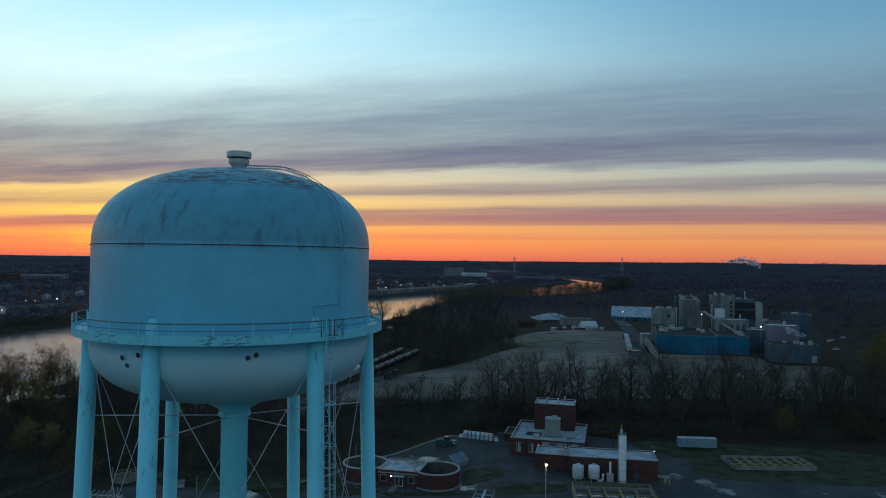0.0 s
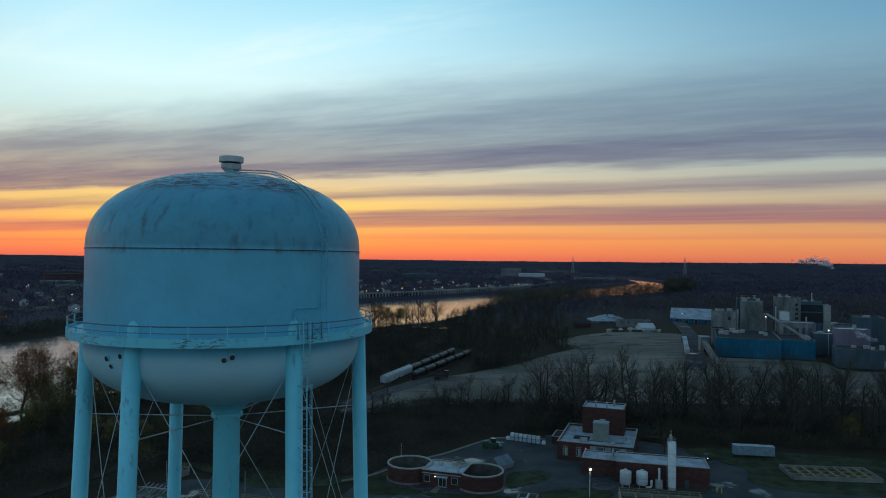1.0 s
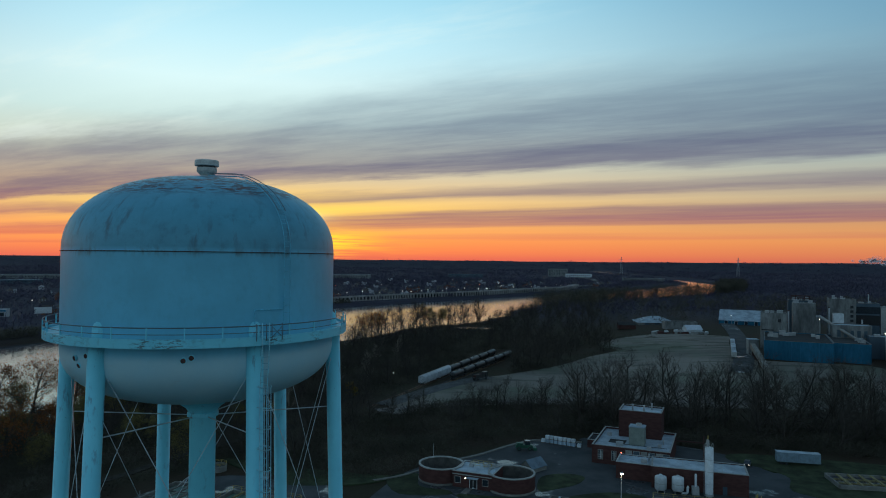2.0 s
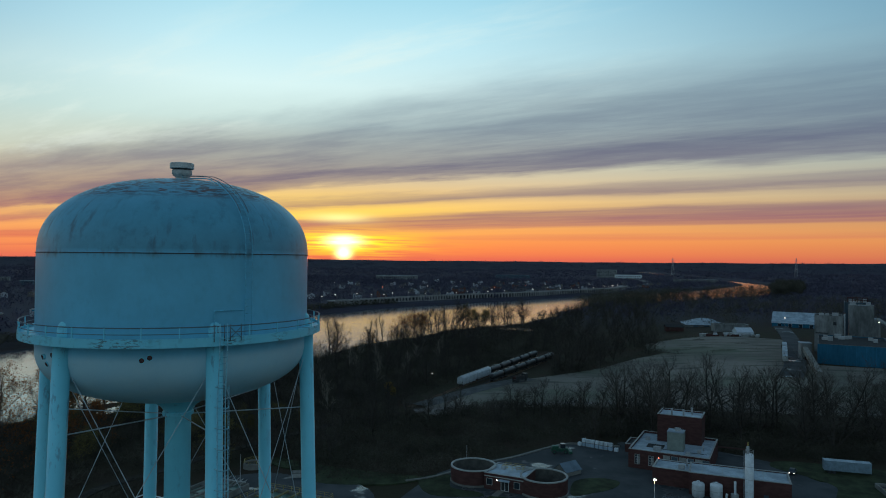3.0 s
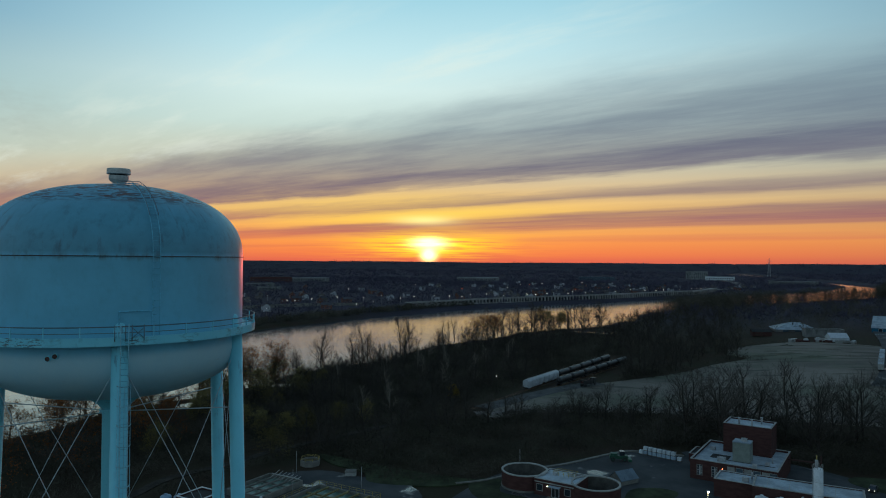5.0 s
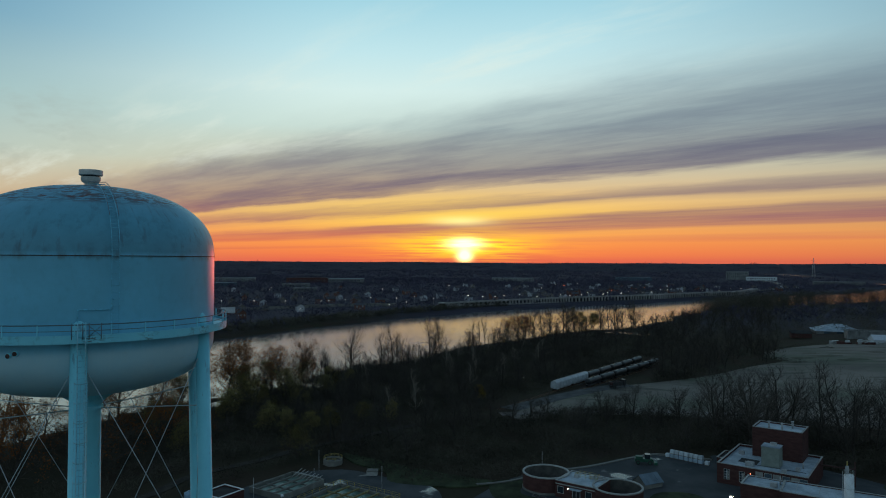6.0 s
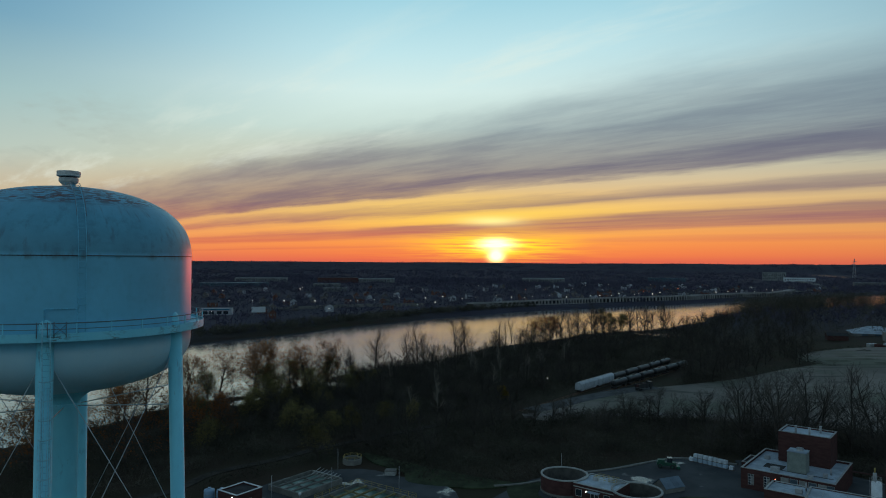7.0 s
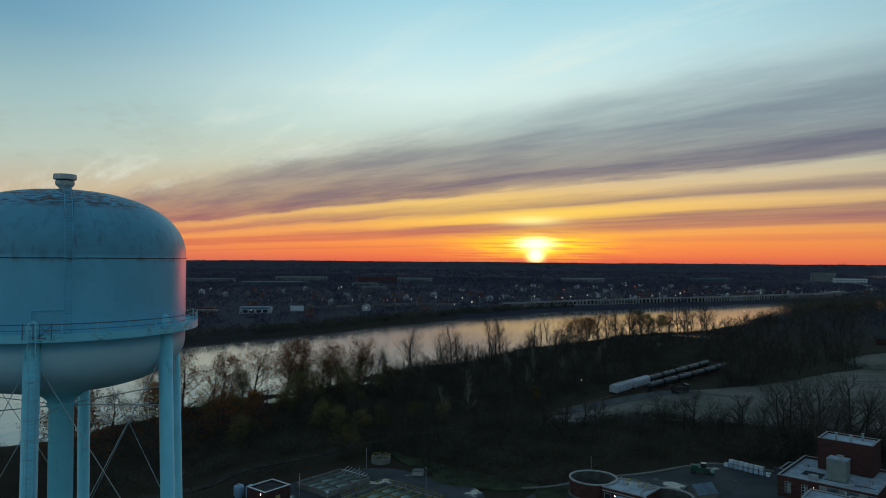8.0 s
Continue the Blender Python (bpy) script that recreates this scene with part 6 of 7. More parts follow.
# low spoil heaps with sharp shadows on the field
random.seed(5)
for cx, cy, ln_, an in ((66, 472, 18, 12), (80, 480, 26, 16), (92, 464, 22, 20), (72, 494, 12, 10), (62, 456, 14, 25), (108, 500, 10, 0), (112, 470, 12, 5), (84, 524, 10, 0)):
    e = thing("spoil_heap", cx, cy, float(rise(cx, cy)) + 0.5, an, "low ridge of dark earth on the field", "earth heap", "spoil heaps")
    b = Build()
    prev = None
    for k in range(13):
        u = -ln_ / 2 + ln_ * k / 12
        h = 0.9 * math.sin(math.pi * k / 12) * (0.7 + 0.6 * random.random()) + 0.02
        ring = [(u, -1.6 * h - 0.2, -0.1), (u, -0.5 * h, 0.8 * h), (u, 0.2 * h, h), (u, 1.5 * h + 0.2, -0.1)]
        if prev:
            for i in range(3):
                b.face([prev[i], ring[i], ring[i + 1], prev[i + 1]], True)
        prev = ring
    part("earth", b, M_DIRT, e)

# ---- the far bank: viaduct, town, lamps ----
VIA = smooth_loop([(-318, 812), (-290, 872), (-262, 930), (-195, 1039), (-130, 1125), (-52, 1256), (-21, 1313), (37, 1400), (67, 1542)], 8, False)
M_VIA = material("pale_viaduct_concrete", (0.33, 0.32, 0.31), 0.85, vary=0.15, scale=0.1)
via = thing("river_viaduct", 0, 0, 0, 0, "long pale concrete riverside viaduct on columns", "viaduct")
dist_ = 0.0
for i in range(len(VIA) - 1):
    (x0, y0), (x1, y1) = VIA[i], VIA[i + 1]
    L = math.hypot(x1 - x0, y1 - y0)
    a = math.degrees(math.atan2(y1 - y0, x1 - x0))
    mx, my = (x0 + x1) / 2, (y0 + y1) / 2
    part("deck", Build().box(mx, my, 6.6, L + 0.6, 14, 1.3, a).box(mx + 7 * math.sin(radians(a)), my - 7 * math.cos(radians(a)), 7.9, L + 0.6, 0.5, 1.0, a), M_VIA, via)
    n = max(1, int(L // 5.2))
    for k in range(n):
        t_ = (k + 0.5) / n
        cx, cy = x0 + (x1 - x0) * t_ + 6.2 * math.sin(radians(a)), y0 + (y1 - y0) * t_ - 6.2 * math.cos(radians(a))
        part("column", Build().box(cx, cy, -5.0, 2.4, 1.4, 11.6, a), M_VIA, via)
    part("back_wall", Build().box(mx - 6 * math.sin(radians(a)), my + 6 * math.cos(radians(a)), -5.0, L + 0.5, 0.6, 11.6, a), M_ROOFDARK, via)
    part("footing", Build().box(mx + 6.4 * math.sin(radians(a)), my - 6.4 * math.cos(radians(a)), -5.5, L + 0.5, 4.0, 4.2, a), M_VIA, via)
    if i < 28:
        part("retaining_wall", Build().box(mx + 6.6 * math.sin(radians(a)), my - 6.6 * math.cos(radians(a)), -3.0, L + 0.5, 0.7, 9.2 - 0.22 * i, a), M_VIA, via)
strip("road_river", [(67, 1540), (112, 1660), (140, 1850), (140, 2100), (110, 2420)], 22, 4.0, M_CONC, "pale highway running on along the river", "road")
wallpts = smooth_loop([(-520, 640), (-488, 704), (-443, 780), (-385, 818)], 5, False)
sw = thing("river_wall", 0, 0, 0, 0, "pale concrete river wall along the road", "wall")
for (x0, y0), (x1, y1) in zip(wallpts, wallpts[1:]):
    part("panel", Build().box((x0 + x1) / 2, (y0 + y1) / 2, 1.0, math.hypot(x1 - x0, y1 - y0), 1.2, 4.0, math.degrees(math.atan2(y1 - y0, x1 - x0))), M_CONC, sw)


def street_lamp(x, y, h, mat):
    e = thing("street_lamp", x, y, 0.5, 0, "lit street lamp on the far river road", "street lamp", "river road lamps")
    part("pole", Build().tube((0, 0, -1.0), (0, 0, h), 0.12, n=5), M_GREYVENT, e)
    part("lantern", Build().revolve([(0.05, h - 0.3), (0.42, h - 0.1), (0.42, h + 0.35), (0.05, h + 0.55)], n=8), mat, e, "glowing lamp glass")


random.seed(11)
lamp_line = smooth_loop([(-600, 640), (-514, 739), (-421, 812), (-364, 866), (-327, 912), (-282, 945), (-212, 1052), (-147, 1140), (-69, 1270), (-36, 1330), (22, 1412), (54, 1560)], 8, False)
acc = 0.0
for (x0, y0), (x1, y1) in zip(lamp_line, lamp_line[1:]):
    acc += math.hypot(x1 - x0, y1 - y0)
    if acc > 24 and random.random() < 0.9:
        acc = 0.0
        street_lamp(x0 + random.uniform(-8, 8), y0 + random.uniform(-6, 6), random.uniform(8, 12), M_TOWNLAMP)
for k in range(34):
    y = random.uniform(520, 1700)
    x = float(far_bank(y)) - random.uniform(60, 700)
    street_lamp(x, y, random.uniform(6, 9), random.choice((M_TOWNLAMP,) * 6 + (M_REDLAMP,)))

# town houses and halls
random.seed(21)
M_SIDING = [material("pale_siding", (0.42, 0.43, 0.46), 0.7, vary=0.15), material("tan_siding", (0.15, 0.13, 0.12), 0.75, vary=0.15), material("dull_brick", (0.17, 0.08, 0.06), 0.85, vary=0.2)]
M_SHINGLE = [material("grey_shingle", (0.050, 0.048, 0.058), 0.85, vary=0.2), material("pale_shingle", (0.075, 0.075, 0.088), 0.8, vary=0.2)]
homes = []
for wi in range(3):
    for ri in range(2):
        L, W, H, rz = random.uniform(9, 13), random.uniform(7, 9), random.uniform(5.5, 6.6), random.uniform(2.2, 3.4)
        homes.append(gabled("town_house", 0, 0, 0, L, W, H, rz, M_SIDING[wi], M_SHINGLE[ri], ("pale sided", "tan sided", "dull brick")[wi] + " two-storey town house with " + ("grey", "pale")[ri] + " pitched roof", "house", "town houses", [
            ("window", "s", (-L * 0.28, 0, L * 0.28), 0.9, 1.2, 1.5), ("window", "s", (-L * 0.28, L * 0.28), 3.6, 1.2, 1.4), ("window", "e", (-1.8, 1.8), 3.6, 1.1, 1.4)], chimney=True))
used = []
first_used = set()
for k in range(900):
    y = random.uniform(560, 1750)
    x = float(far_bank(y)) - random.uniform(70, 160 + 620 * random.random())
    az = math.degrees(math.atan2(-x, y))
    if az > 66 or len(used) > 120 or any(math.hypot(x - a_, y - b_) < 19 for a_, b_ in used):
        continue
    if any(math.hypot(x - a_, y - b_) < 24 for a_, b_ in lamp_line):
        continue
    used.append((x, y))
    h = random.randrange(6)
    m = pose(x, y, float(rise(x, y)) + 1.2, 0, 0, random.choice((-50, -40, 40, 50)) + random.uniform(-8, 8))
    if h not in first_used:
        homes[h].matrix_basis = m
        first_used.add(h)
    else:
        copy_thing(homes[h], m)
hall_mats = [(M_BRICK, M_ROOFDARK), (M_GREYWALL, M_ROOF), (M_SLATEWALL, M_ROOF)]
for x, y, ang, L, W, H, kind_, lab in (
        (-1015, 1530, 43, 105, 30, 15, 0, "long brick mill with rows of windows beyond the river"),
        (-1085, 1215, 52, 150, 34, 9, 2, "long pale-roofed warehouse beyond the river"),
        (-1366, 1278, 42, 120, 30, 10, 1, "low blue-grey warehouse with pale roof"),
        (-880, 1290, 40, 60, 28, 8, 1, "low pale-roofed store beyond the river"),
        (-740, 1120, 38, 44, 20, 8, 1, "pale low store among town trees"),
        (-1250, 1500, 35, 140, 40, 12, 1, "far long pale-roofed shed"),
        (-950, 1600, 30, 120, 40, 12, 1, "far low warehouse on the plain"),
        (-560, 1900, 20, 120, 40, 12, 1, "far low store on the plain"),
        (-260, 2200, 10, 110, 34, 12, 2, "far low grey shed on the plain")):
    e = block("town_hall_block", x, y, ang, L, W, H, *hall_mats[kind_], lab, "large building", "large town buildings", 0.5, [("window", "s", [(-L / 2 + 5 + 6 * k) for k in range(int((L - 8) // 6))], H * 0.45, 2.0, 2.6)], z=float(rise(x, y)) + 0.8)
block("hotel_slab", 40, 2490, 0, 70, 22, 28, M_GREYWALL, M_ROOF, "far pale slab block by the river", "large building", "large town buildings", 0.5, [("window", "s", [-30 + 6 * k for k in range(11)], z_, 3.0, 2.0) for z_ in (6, 11, 16, 21)], z=2)
block("hotel_low", 112, 2440, 0, 90, 26, 12, M_WHITE, M_ROOF, "far low white block with lit windows", "large building", "large town buildings", 0.5, [("window", "s", [-40 + 7 * k for k in range(12)], 5, 3.0, 3.0)], z=2)
block("riverside_store", 285, 2080, 0, 120, 30, 9, M_GREYWALL, M_ROOF, "far pale riverside warehouses", "large building", "large town buildings", 0.5, z=2)
# shop front and signs near the far bank
sg = block("shop", -525, 582, 36, 34, 16, 7, M_SIDING[0], M_ROOF, "pale roadside shop with lit blue sign band", "shop", "roadside shops", 0.4, [("window", "s", (-11, -4, 4, 11), 0.8, 5.0, 3.4)], z=1.2)
part("sign_band", Build().box(0, -8.2, 5.2, 30, 0.3, 1.4), M_BLUEWALL, sg)
sg = block("shop", -575, 548, 40, 30, 16, 6, M_SIDING[2], M_ROOFDARK, "brick roadside shop with red sign band", "shop", "roadside shops", 0.4, [("window", "s", (-9, 0, 9), 0.8, 5.0, 3.0)], z=1.2)
part("sign_band", Build().box(0, -8.2, 4.6, 26, 0.3, 1.2), M_BRICK, sg)
bb = thing("billboard", -481, 600, 1.0, 38, "white roadside billboard on posts", "billboard")
part("panel", Build().box(0, 0, 3.0, 15, 0.5, 6.0), M_WHITE, bb)
for u in (-5, 5):
    part("post", Build().tube((u, 0.4, -1.5), (u, 0.4, 6.0), 0.3, n=8), M_GREYVENT, bb)
rbr = thing("road_bridge", -440, 395, 0, 0, "low grey road bridge crossing behind the tower", "bridge")
part("deck", Build().box(-160, 100, 5.0, 150, 12, 1.4, 38), M_CONC, rbr)
part("parapet", Build().box(-156.3, 95.3, 6.4, 150, 0.5, 1.0, 38), M_HOPPER, rbr)
for k in range(5):
    part("pier", Build().box(-212 + 26 * k, 59 + 20 * k, -1.0, 2.0, 9.0, 6.0, 38), M_CONC, rbr)
# lone lamp by the sidings
sl = thing("siding_lamp", -63.5, 315.0, 0.2, 0, "small lit lamp beside the railway sidings", "lamp post")
part("pole", Build().tube((0, 0, -0.2), (0, 0, 7.6), 0.06, n=6), M_BARK, sl)
part("lantern", Build().revolve([(0.03, 7.5), (0.14, 7.6), (0.14, 7.8), (0.03, 7.9)], n=8), M_TOWNLAMP, sl, "glowing lamp glass")


# ---- trees, brush, far woods ----
def tree_meshes(seed, h, leafy, spread_, pale=False, twigs=1.0):
    """Trunk with limbs, and a crown of branches and twigs, as two builds; leaves, where it has any, as a third."""
    rng = random.Random(seed)
    wood, fine_, leaf = Build(), Build(), Build()

    def limb(p, d, length, r, level):
        segs = (7, 5, 3, 1)[level]
        b_ = wood if level < 2 else fine_
        for i in range(segs):
            d = (d + Vector((rng.gauss(0, 1), rng.gauss(0, 1), rng.gauss(0.25, 0.6))) * (0.07, 0.15, 0.2, 0.25)[level]).normalized()
            q = p + d * length / segs
            r1 = r * (1 - (0.85 if level else 0.72) / segs)
            b_.tube(p, q, r, r1, n=(6, 4, 3, 3)[level], caps=False, smooth=level < 2)
            p, r = q, r1
            t_ = (i + 1) / segs
            if level == 0 and t_ > 0.12:
                for _ in range(rng.choice((2, 2, 3))):
                    a_ = rng.uniform(0, 2 * math.pi)
                    up = rng.uniform(0.35, 1.1) + 0.5 * t_
                    limb(p, Vector((math.cos(a_), math.sin(a_), up)).normalized(), h * spread_ * rng.uniform(0.7, 1.15) * (1.35 - 0.75 * t_), r * 0.55, 1)
            elif level == 1:
                for _ in range(rng.choice((1, 2))):
                    dd = (d + Vector((rng.gauss(0, 0.6), rng.gauss(0, 0.6), rng.gauss(0.2, 0.4)))).normalized()
                    limb(p, dd, length * rng.uniform(0.45, 0.75) * (1.2 - 0.4 * t_), max(0.03, r * 0.55), 2)
            elif level == 2:
                for _ in range(rng.choice((1, 1, 2))):
                    dd = (d + Vector((rng.gauss(0, 0.6), rng.gauss(0, 0.6), rng.gauss(0.3, 0.4)))).normalized()
                    if rng.random() < twigs:
                        limb(p, dd, length * rng.uniform(0.4, 0.75), 0.026, 3)
            elif level == 3 and leafy:
                for _ in range(leafy):
                    c = p + Vector((rng.gauss(0, 0.4), rng.gauss(0, 0.4), rng.gauss(0, 0.35)))
                    u = Vector((rng.gauss(0, 1), rng.gauss(0, 1), rng.gauss(0, 0.6))).normalized() * rng.uniform(0.10, 0.22)
                    v = u.orthogonal().normalized() * u.length * 0.7
                    leaf.face([c - u, c + v, c + u, c - v])

    limb(Vector((0, 0, -0.4)), Vector((0, 0, 1)), h * 0.8, h * 0.02, 0)
    return wood, fine_, leaf


def tree(name, seed, h, leafy, spread_, bark, leafmat, label, group, twigs=1.0):
    wood, fine_, leaf = tree_meshes(seed, h, leafy, spread_, twigs=twigs)
    e = thing(name, 0, 0, 0, 0, label, "tree", group)
    part("trunk", wood, bark, e)
    part("crown", fine_, M_TWIG if bark is not M_PALEBARK else M_PALEBARK, e)
    if leafy:
        part("foliage", leaf, leafmat, e)
    return e


bare = [tree("bare_tree", 100 + k, 15 + k % 3, 0, 0.36 + 0.03 * (k % 3), M_BARK, None, "bare dark broadleaf tree in late autumn woods", "bare trees") for k in range(6)]
pale = [tree("pale_tree", 130 + k, 19, 0, 0.26, M_PALEBARK, None, "bare pale-barked sycamore above darker scrub", "pale sycamores", 0.5) for k in range(2)]
russet = [tree("russet_tree", 150 + k, 15, 6, 0.38, M_BARK, M_LEAFBROWN, "broadleaf tree still carrying thin russet leaves", "russet trees") for k in range(2)]
olive = [tree("olive_tree", 170 + k, 13, 7, 0.38, M_BARK, M_LEAFOLIVE, "broadleaf tree with dull olive leaves", "olive trees") for k in range(2)]
yellow = [tree("yellow_tree", 190, 7, 6, 0.30, M_BARK, M_LEAFYELLOW, "small tree with bright yellow leaves", "yellow trees")]
placed_kind = {}


def plant(kind, x, y, s, rot=None, z=0.0):
    pool = kind
    o = pool[random.randrange(len(pool))]
    m = pose(x, y, z, 0, 0, random.uniform(0, 360) if rot is None else rot) @ Matrix.Diagonal((s * random.uniform(0.9, 1.15), s * random.uniform(0.9, 1.15), s, 1))
    if o.name not in placed_kind:
        placed_kind[o.name] = 1
        o.matrix_basis = m
        return o
    c = copy_thing(o, Matrix())
    c.matrix_basis = m
    return c


def inside(x, y, poly):
    c = False
    j = len(poly) - 1
    for i in range(len(poly)):
        if (poly[i][1] > y) != (poly[j][1] > y) and x < (poly[j][0] - poly[i][0]) * (y - poly[i][1]) / (poly[j][1] - poly[i][1]) + poly[i][0]:
            c = not c
        j = i
    return c


TRACK = smooth_loop([(-128, 118), (-115.3, 140.7), (-116.0, 159.8), (-108.6, 179), (-104.7, 194), (-99.2, 206), (-92, 222), (-84, 240)], 6, False)
strip("road_track", TRACK[::6] + [TRACK[-1]], 3.2, 0.25, material("leaf_strewn_gravel", (0.048, 0.041, 0.034), 0.95, vary=0.4, scale=0.3), "narrow leaf-strewn track through the woods", "lane")
FIELD_S, YARD_S = smooth_loop(FIELD, 4), smooth_loop(YARD, 3)
SIDING = [(-66, 262), (-48, 262), (-34, 330), (-12, 364), (-12, 390), (-2, 455), (-24, 462), (-38, 420), (-60, 330), (-76, 240)]
MILL = [(108, 330), (130, 340), (150, 385), (182, 376), (216, 376), (262, 428), (304, 500), (290, 545), (225, 600), (192, 660), (150, 660), (140, 625), (70, 620), (66, 590), (84, 545), (108, 535)]
LAWN = [(-104, 120), (-104, 160), (-95, 186), (-84, 193), (-60, 180), (-40, 186), (-30, 196), (-24, 208), (-2, 236), (20, 244), (70, 232), (76, 228), (130, 216), (130, 120)]


def free(x, y, margin=0.0):
    if x < near_bank(y) + (11 if y < 470 else 20) + margin or any(abs(x - a_) < c_ + 4 and abs(y - b_) < d_ + 4 for a_, b_, c_, d_ in POOLS):
        return False
    if -130 < x < -80 and y < 242 and any((x - a_) ** 2 + (y - b_) ** 2 < 20 for a_, b_ in TRACK):
        return False
    return not (inside(x, y, FIELD_S) or inside(x, y, YARD_S) or inside(x, y, SIDING) or inside(x, y, MILL) or inside(x, y, LAWN))


random.seed(77)
spots = []


def scatter(kind, n, box, smin, smax, gap, test=free):
    k = tries = 0
    while k < n and tries < n * 30:
        tries += 1
        x, y = random.uniform(box[0], box[1]), random.uniform(box[2], box[3])
        if not test(x, y) or any((x - a_) ** 2 + (y - b_) ** 2 < gap * gap for a_, b_ in spots):
            continue
        spots.append((x, y))
        plant(kind, x, y, random.uniform(smin, smax), z=float(rise(x, y)))
        k += 1


mass = {}
lean = [tree_meshes(200 + k, 15 + k % 3, 0, 0.36 + 0.03 * (k % 3), twigs=0.2)[:2] for k in range(4)]


def scatter_mass(n, box, smin, smax, gap):
    """More of the same bare trees, gathered for one mass of woods."""
    k = tries = 0
    while k < n and tries < n * 30:
        tries += 1
        x, y = random.uniform(box[0], box[1]), random.uniform(box[2], box[3])
        if not free(x, y) or any((x - a_) ** 2 + (y - b_) ** 2 < gap * gap for a_, b_ in spots):
            continue
        spots.append((x, y))
        mass.setdefault(random.randrange(len(lean)), []).append((x, y, float(rise(x, y)), random.uniform(smin, smax), random.uniform(0, 6.28)))
        k += 1


# belt between works and field
for x, y, s in ((33, 263, 1.2), (37, 259, 1.1), (27, 267, 1.0), (44, 269, 1.05), (52, 263, 1.0), (62, 265, 1.15), (68, 263, 1.1), (74, 269, 1.2), (80, 263, 1.0), (88, 269, 1.35), (92, 262, 1.15),
                (98, 271, 1.4), (104, 262, 1.1), (112, 268, 1.25), (118, 262, 1.0), (-12, 274, 0.75), (-9, 276, 0.7), (8, 278, 0.85), (14, 274, 0.8), (-26, 264, 0.6), (-40, 258, 0.6)):
    spots.append((x, y))
    plant(bare, x, y, s * 1.2)
scatter(bare, 50, (18, 170, 244, 296), 1.0, 1.5, 6.0)
scatter(bare, 40, (100, 260, 240, 300), 1.0, 1.4, 7.0)
scatter(olive, 12, (205, 320, 300, 380), 1.1, 1.6, 7.5)
for x, y, s in ((206, 322, 1.5), (216, 332, 1.7), (228, 342, 1.8), (240, 352, 1.9), (254, 344, 1.7), (262, 362, 1.9), (246, 372, 1.8), (276, 380, 1.9)):
    spots.append((x, y))
    plant(olive, x, y, s, z=float(rise(x, y)))
scatter(olive, 6, (120, 260, 235, 290), 0.7, 0.9, 6.5)
scatter(bare, 26, (-70, 30, 246, 290), 0.4, 0.75, 4.5)
# riverside woods
for x, y, s in ((-184, 232, 1.45), (-178, 246, 1.6), (-181, 262, 1.6), (-168, 240, 1.3), (-176, 275, 1.4), (-186, 215, 1.5), (-190, 200, 1.5), (-160, 262, 1.4), (-165, 282, 1.5)):
    x = max(x, float(near_bank(y)) + 5)
    spots.append((x, y))
    plant(russet, x, y, s)
for x, y, s in ((-180, 222, 1.2), (-166, 244, 1.2), (-172, 264, 1.15), (-164, 286, 1.1), (-158, 232, 1.1), (-150, 252, 1.1)):
    spots.append((x, y))
    plant(olive, x, y, s)
scatter(olive, 22, (-170, -90, 170, 300), 0.6, 0.95, 6.5)
scatter(pale, 18, (-160, -80, 250, 480), 0.6, 0.8, 10.0)
for cx, cy, n, kind, s in ((-190, 372, 5, bare, 1.15), (-188, 432, 3, bare, 1.3), (-182, 480, 3, pale, 1.05), (-166, 532, 4, russet, 1.1), (-156, 548, 3, bare, 1.3), (-138, 584, 7, bare, 1.3),
                           (-120, 615, 4, olive, 1.3), (-100, 645, 5, bare, 1.35), (-84, 672, 4, bare, 1.3), (-176, 310, 3, bare, 1.0), (-186, 300, 2, bare, 1.1)):
    for k in range(n):
        x, y = cx + random.uniform(0, 16), cy + random.uniform(-20, 20)
        x = max(x, float(near_bank(y)) + 5)
        spots.append((x, y))
        plant(kind, x, y, s * random.uniform(0.8, 1.15))
scatter(bare, 70, (-185, -72, 200, 420), 0.45, 0.75, 6.0)
scatter(russet, 14, (-205, -140, 90, 205), 1.0, 1.5, 7.0)
scatter_mass(170, (-185, -58, 200, 560), 0.6, 1.05, 5.0)
scatter_mass(110, (-120, 60, 455, 780), 0.75, 1.15, 7.0)
scatter_mass(24, (150, 330, 235, 372), 0.9, 1.2, 7.0)
scatter_mass(46, (-26, 62, 362, 520), 0.75, 1.15, 5.5)
plant(yellow, -78, 294.5, 0.95)
VV, FF, at0 = [], [], 0
for k, rows_ in mass.items():
    src = [(np.array(b_.v, dtype=np.float32), np.array(b_.f, dtype=np.int32)) for b_ in lean[k]]
    for x, y, z, sc_, ro in rows_:
        c_, s_ = math.cos(ro) * sc_, math.sin(ro) * sc_
        for co_, ix in src:
            VV.append(np.stack([co_[:, 0] * c_ - co_[:, 1] * s_ + x, co_[:, 0] * s_ + co_[:, 1] * c_ + y, co_[:, 2] * sc_ + z], 1))
            FF.append(ix + at0)
            at0 += len(co_)
tagged(sheet("bare_woods", np.concatenate(VV), np.concatenate(FF), M_TWIG), "leafless dark trees standing close in riverside woods", "woods", kind="stuff")


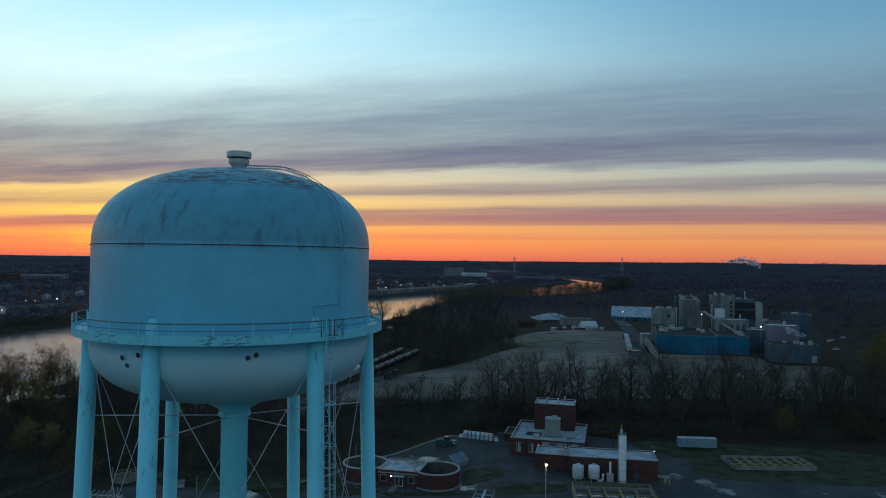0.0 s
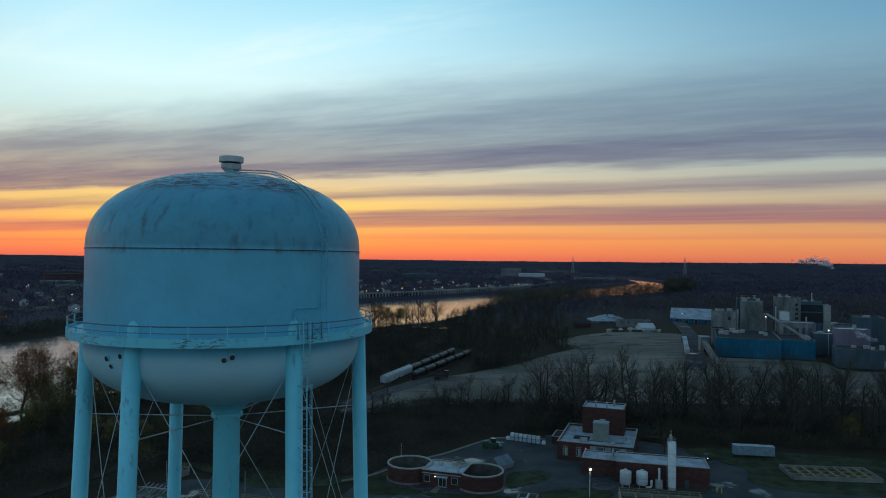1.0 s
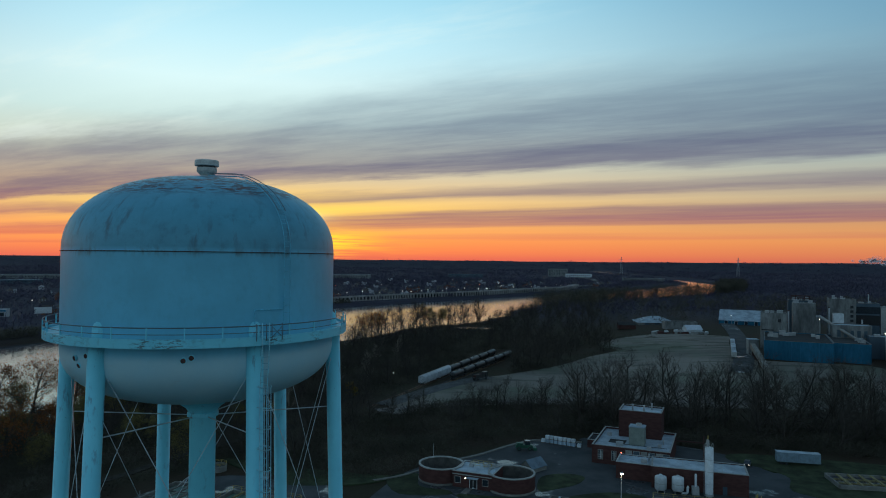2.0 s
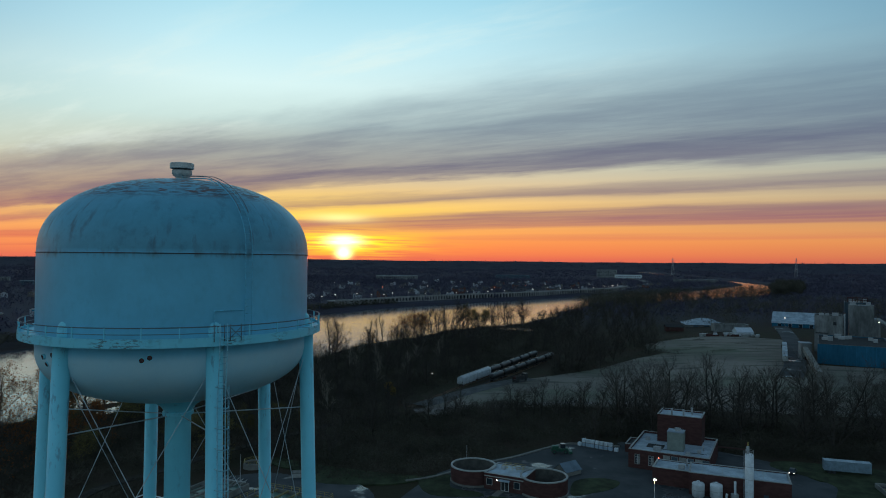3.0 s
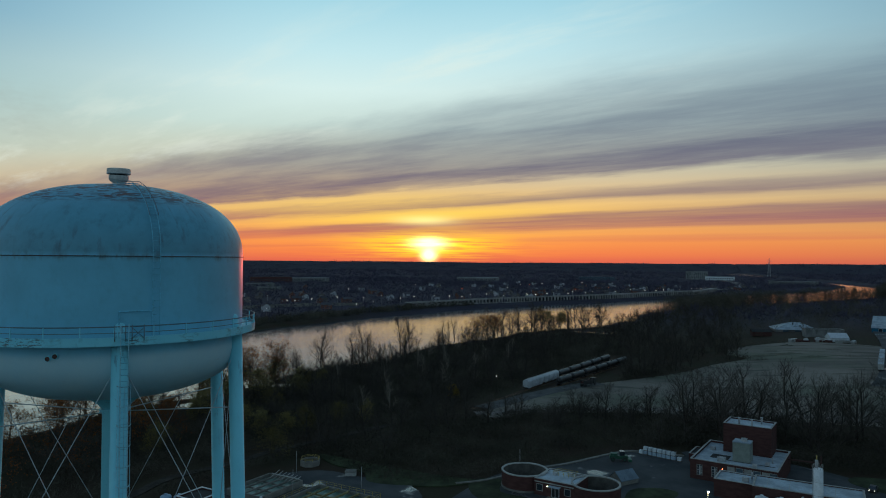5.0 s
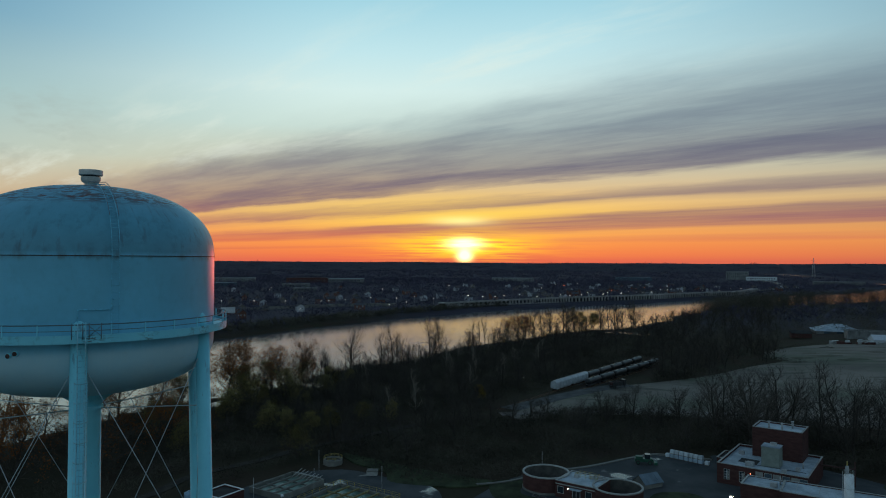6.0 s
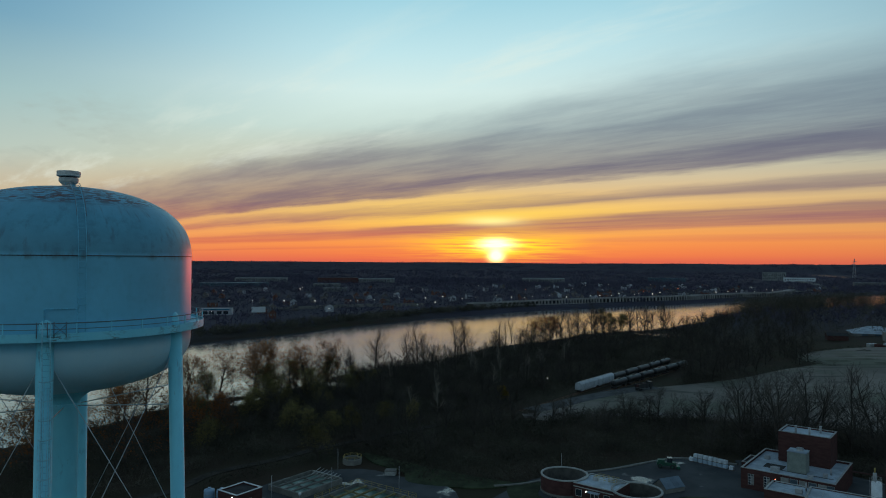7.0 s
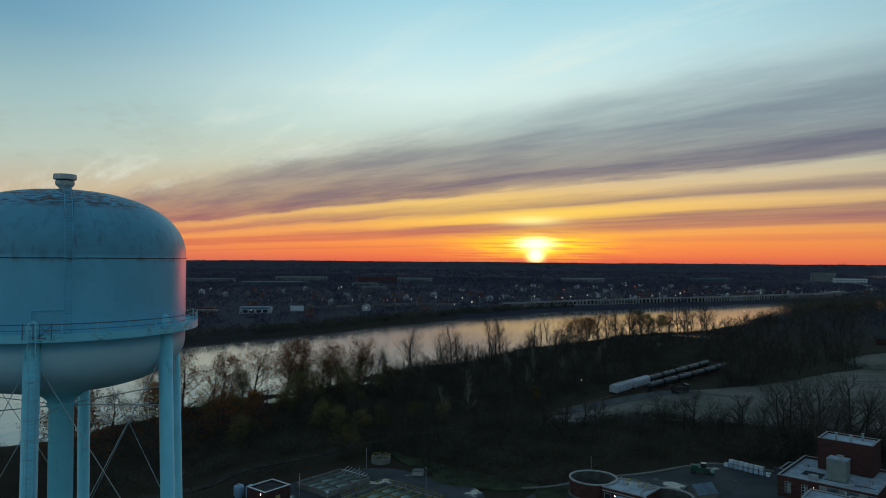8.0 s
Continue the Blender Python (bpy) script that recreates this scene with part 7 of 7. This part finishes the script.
def tufts(name, pts, size, height, tris, leaf, mat, label, category, seed):
    """Many loose clumps of small blades and sprays, as one mass of growth."""
    rng = np.random.default_rng(seed)
    pts = np.asarray(pts)
    n = len(pts)
    sc_ = rng.uniform(0.6, 1.35, n)
    d = rng.normal(size=(n, tris, 3))
    d /= np.linalg.norm(d, axis=2, keepdims=True)
    d *= rng.uniform(0.25, 1.0, (n, tris, 1)) ** 0.5
    c = pts[:, None, :] + d * (np.array([size, size, height / 2]) * sc_[:, None, None]) + np.array([0, 0, height * 0.42]) * sc_[:, None, None]
    u = rng.normal(size=(n, tris, 3)) * leaf * 0.42 * sc_[:, None, None]
    v = rng.normal(size=(n, tris, 3)) * leaf * np.array([1.5, 1.5, 2.0]) * sc_[:, None, None]
    tri = np.stack([c - u * 0.5, c + u * 0.5, c + v], 2).reshape(-1, 3)
    return tagged(sheet(name, tri, np.arange(len(tri)).reshape(-1, 3), mat), label, category, kind="stuff")


rng = np.random.default_rng(4)


def cloud_of(n, box, test):
    out_ = []
    while len(out_) < n:
        x, y = rng.uniform(box[0], box[1]), rng.uniform(box[2], box[3])
        if test(x, y):
            out_.append((x, y, float(rise(x, y))))
    return out_


near_scrub = cloud_of(7500, (-205, 60, 150, 420), free) + cloud_of(2700, (20, 260, 236, 279), free) + cloud_of(2500, (-205, -20, 400, 720), free) + cloud_of(1200, (-215, -60, 20, 150), free)
tufts("brush", near_scrub, 2.6, 3.4, 46, 0.29, M_BRUSH, "dense dark undergrowth between bare trees", "undergrowth", 1)
edge = [(x + rng.normal(0, 3.0), y + rng.normal(0, 3.0), float(rise(x, y)) + 0.3) for x, y in FIELD_S for _ in range(5) if not inside(x, y, MILL) and not inside(x, y, SIDING)]
edge += [(-22 + rng.normal(0, 5.5), 291 + rng.normal(0, 2.2), 0.5) for _ in range(70)]
tufts("edge_scrub", edge, 1.9, 1.6, 40, 0.24, M_BRUSH, "low weeds and scrub along the field's edge", "undergrowth", 9)
mid = cloud_of(3000, (-200, 700, 430, 1200), lambda x, y: free(x, y, 24.0 if y < 720 else (0.0 if y < 1000 else 50.0)))
tufts("woodland", mid, 4.2, 10.5, 130, 0.42, M_BRUSH, "dark leafless riverside woodland", "woods", 2)


def far_free(x, y):
    az = math.degrees(math.atan2(-x, y))
    if az > 75 or az < -40 or math.hypot(x, y) > 4650 or far_bank(y) - 16 < x < near_bank(y) + (14 if y < 1000 else 60):
        return False
    if x < far_bank(y):
        return not any((x - a_) ** 2 + (y - b_) ** 2 < 120 for a_, b_ in used)
    return y > 740 or (x > 270 and y > 380)


far1 = cloud_of(11000, (-1700, 1300, 380, 2100), far_free)
tufts("far_woodland", far1, 6.5, 8.5, 26, 1.5, M_HAZED_WOODS, "dark wooded plain beyond the river", "woods", 3)
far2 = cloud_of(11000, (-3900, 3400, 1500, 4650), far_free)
tufts("distant_woodland", far2, 20.0, 4.5, 28, 2.6, M_HAZED_WOODS, "low dark woods reaching the skyline", "woods", 4)
near_line = [(float(near_bank(y)) + rng.uniform(9, 45), y, 0.0) for y in rng.uniform(705, 930, 70)]
tall_line = [(float(near_bank(y)) + rng.uniform(8, 70), y, 0.0) for y in rng.uniform(880, 1140, 640)]
tufts("tall_river_woods", tall_line, 4.8, 20.0, 170, 0.5, M_BRUSH, "tall dark bare woods hiding a bend of the river", "woods", 7)
thin_line = [(float(near_bank(y)) + rng.uniform(6, 60), y, 0.0) for y in np.concatenate([rng.uniform(1110, 1420, 350), rng.uniform(1400, 1800, 950)])]
tufts("river_bend_woods", thin_line, 4.4, 21.0, 150, 0.6, M_BRUSH, "loose bare trees before a bend of the river", "woods", 8)
tufts("river_bank_woods", near_line, 4.0, 8.0, 120, 0.42, M_BRUSH, "dark woods lining the river's near bank", "woods", 6)
bankside = [(float(far_bank(y)) - rng.uniform(8, 40), y, 0.5) for y in rng.uniform(200, 900, 1100)]
tufts("bank_brush", bankside, 3.5, 6.0, 60, 0.6, M_BRUSH, "dark scrub along the far river bank", "undergrowth", 5)
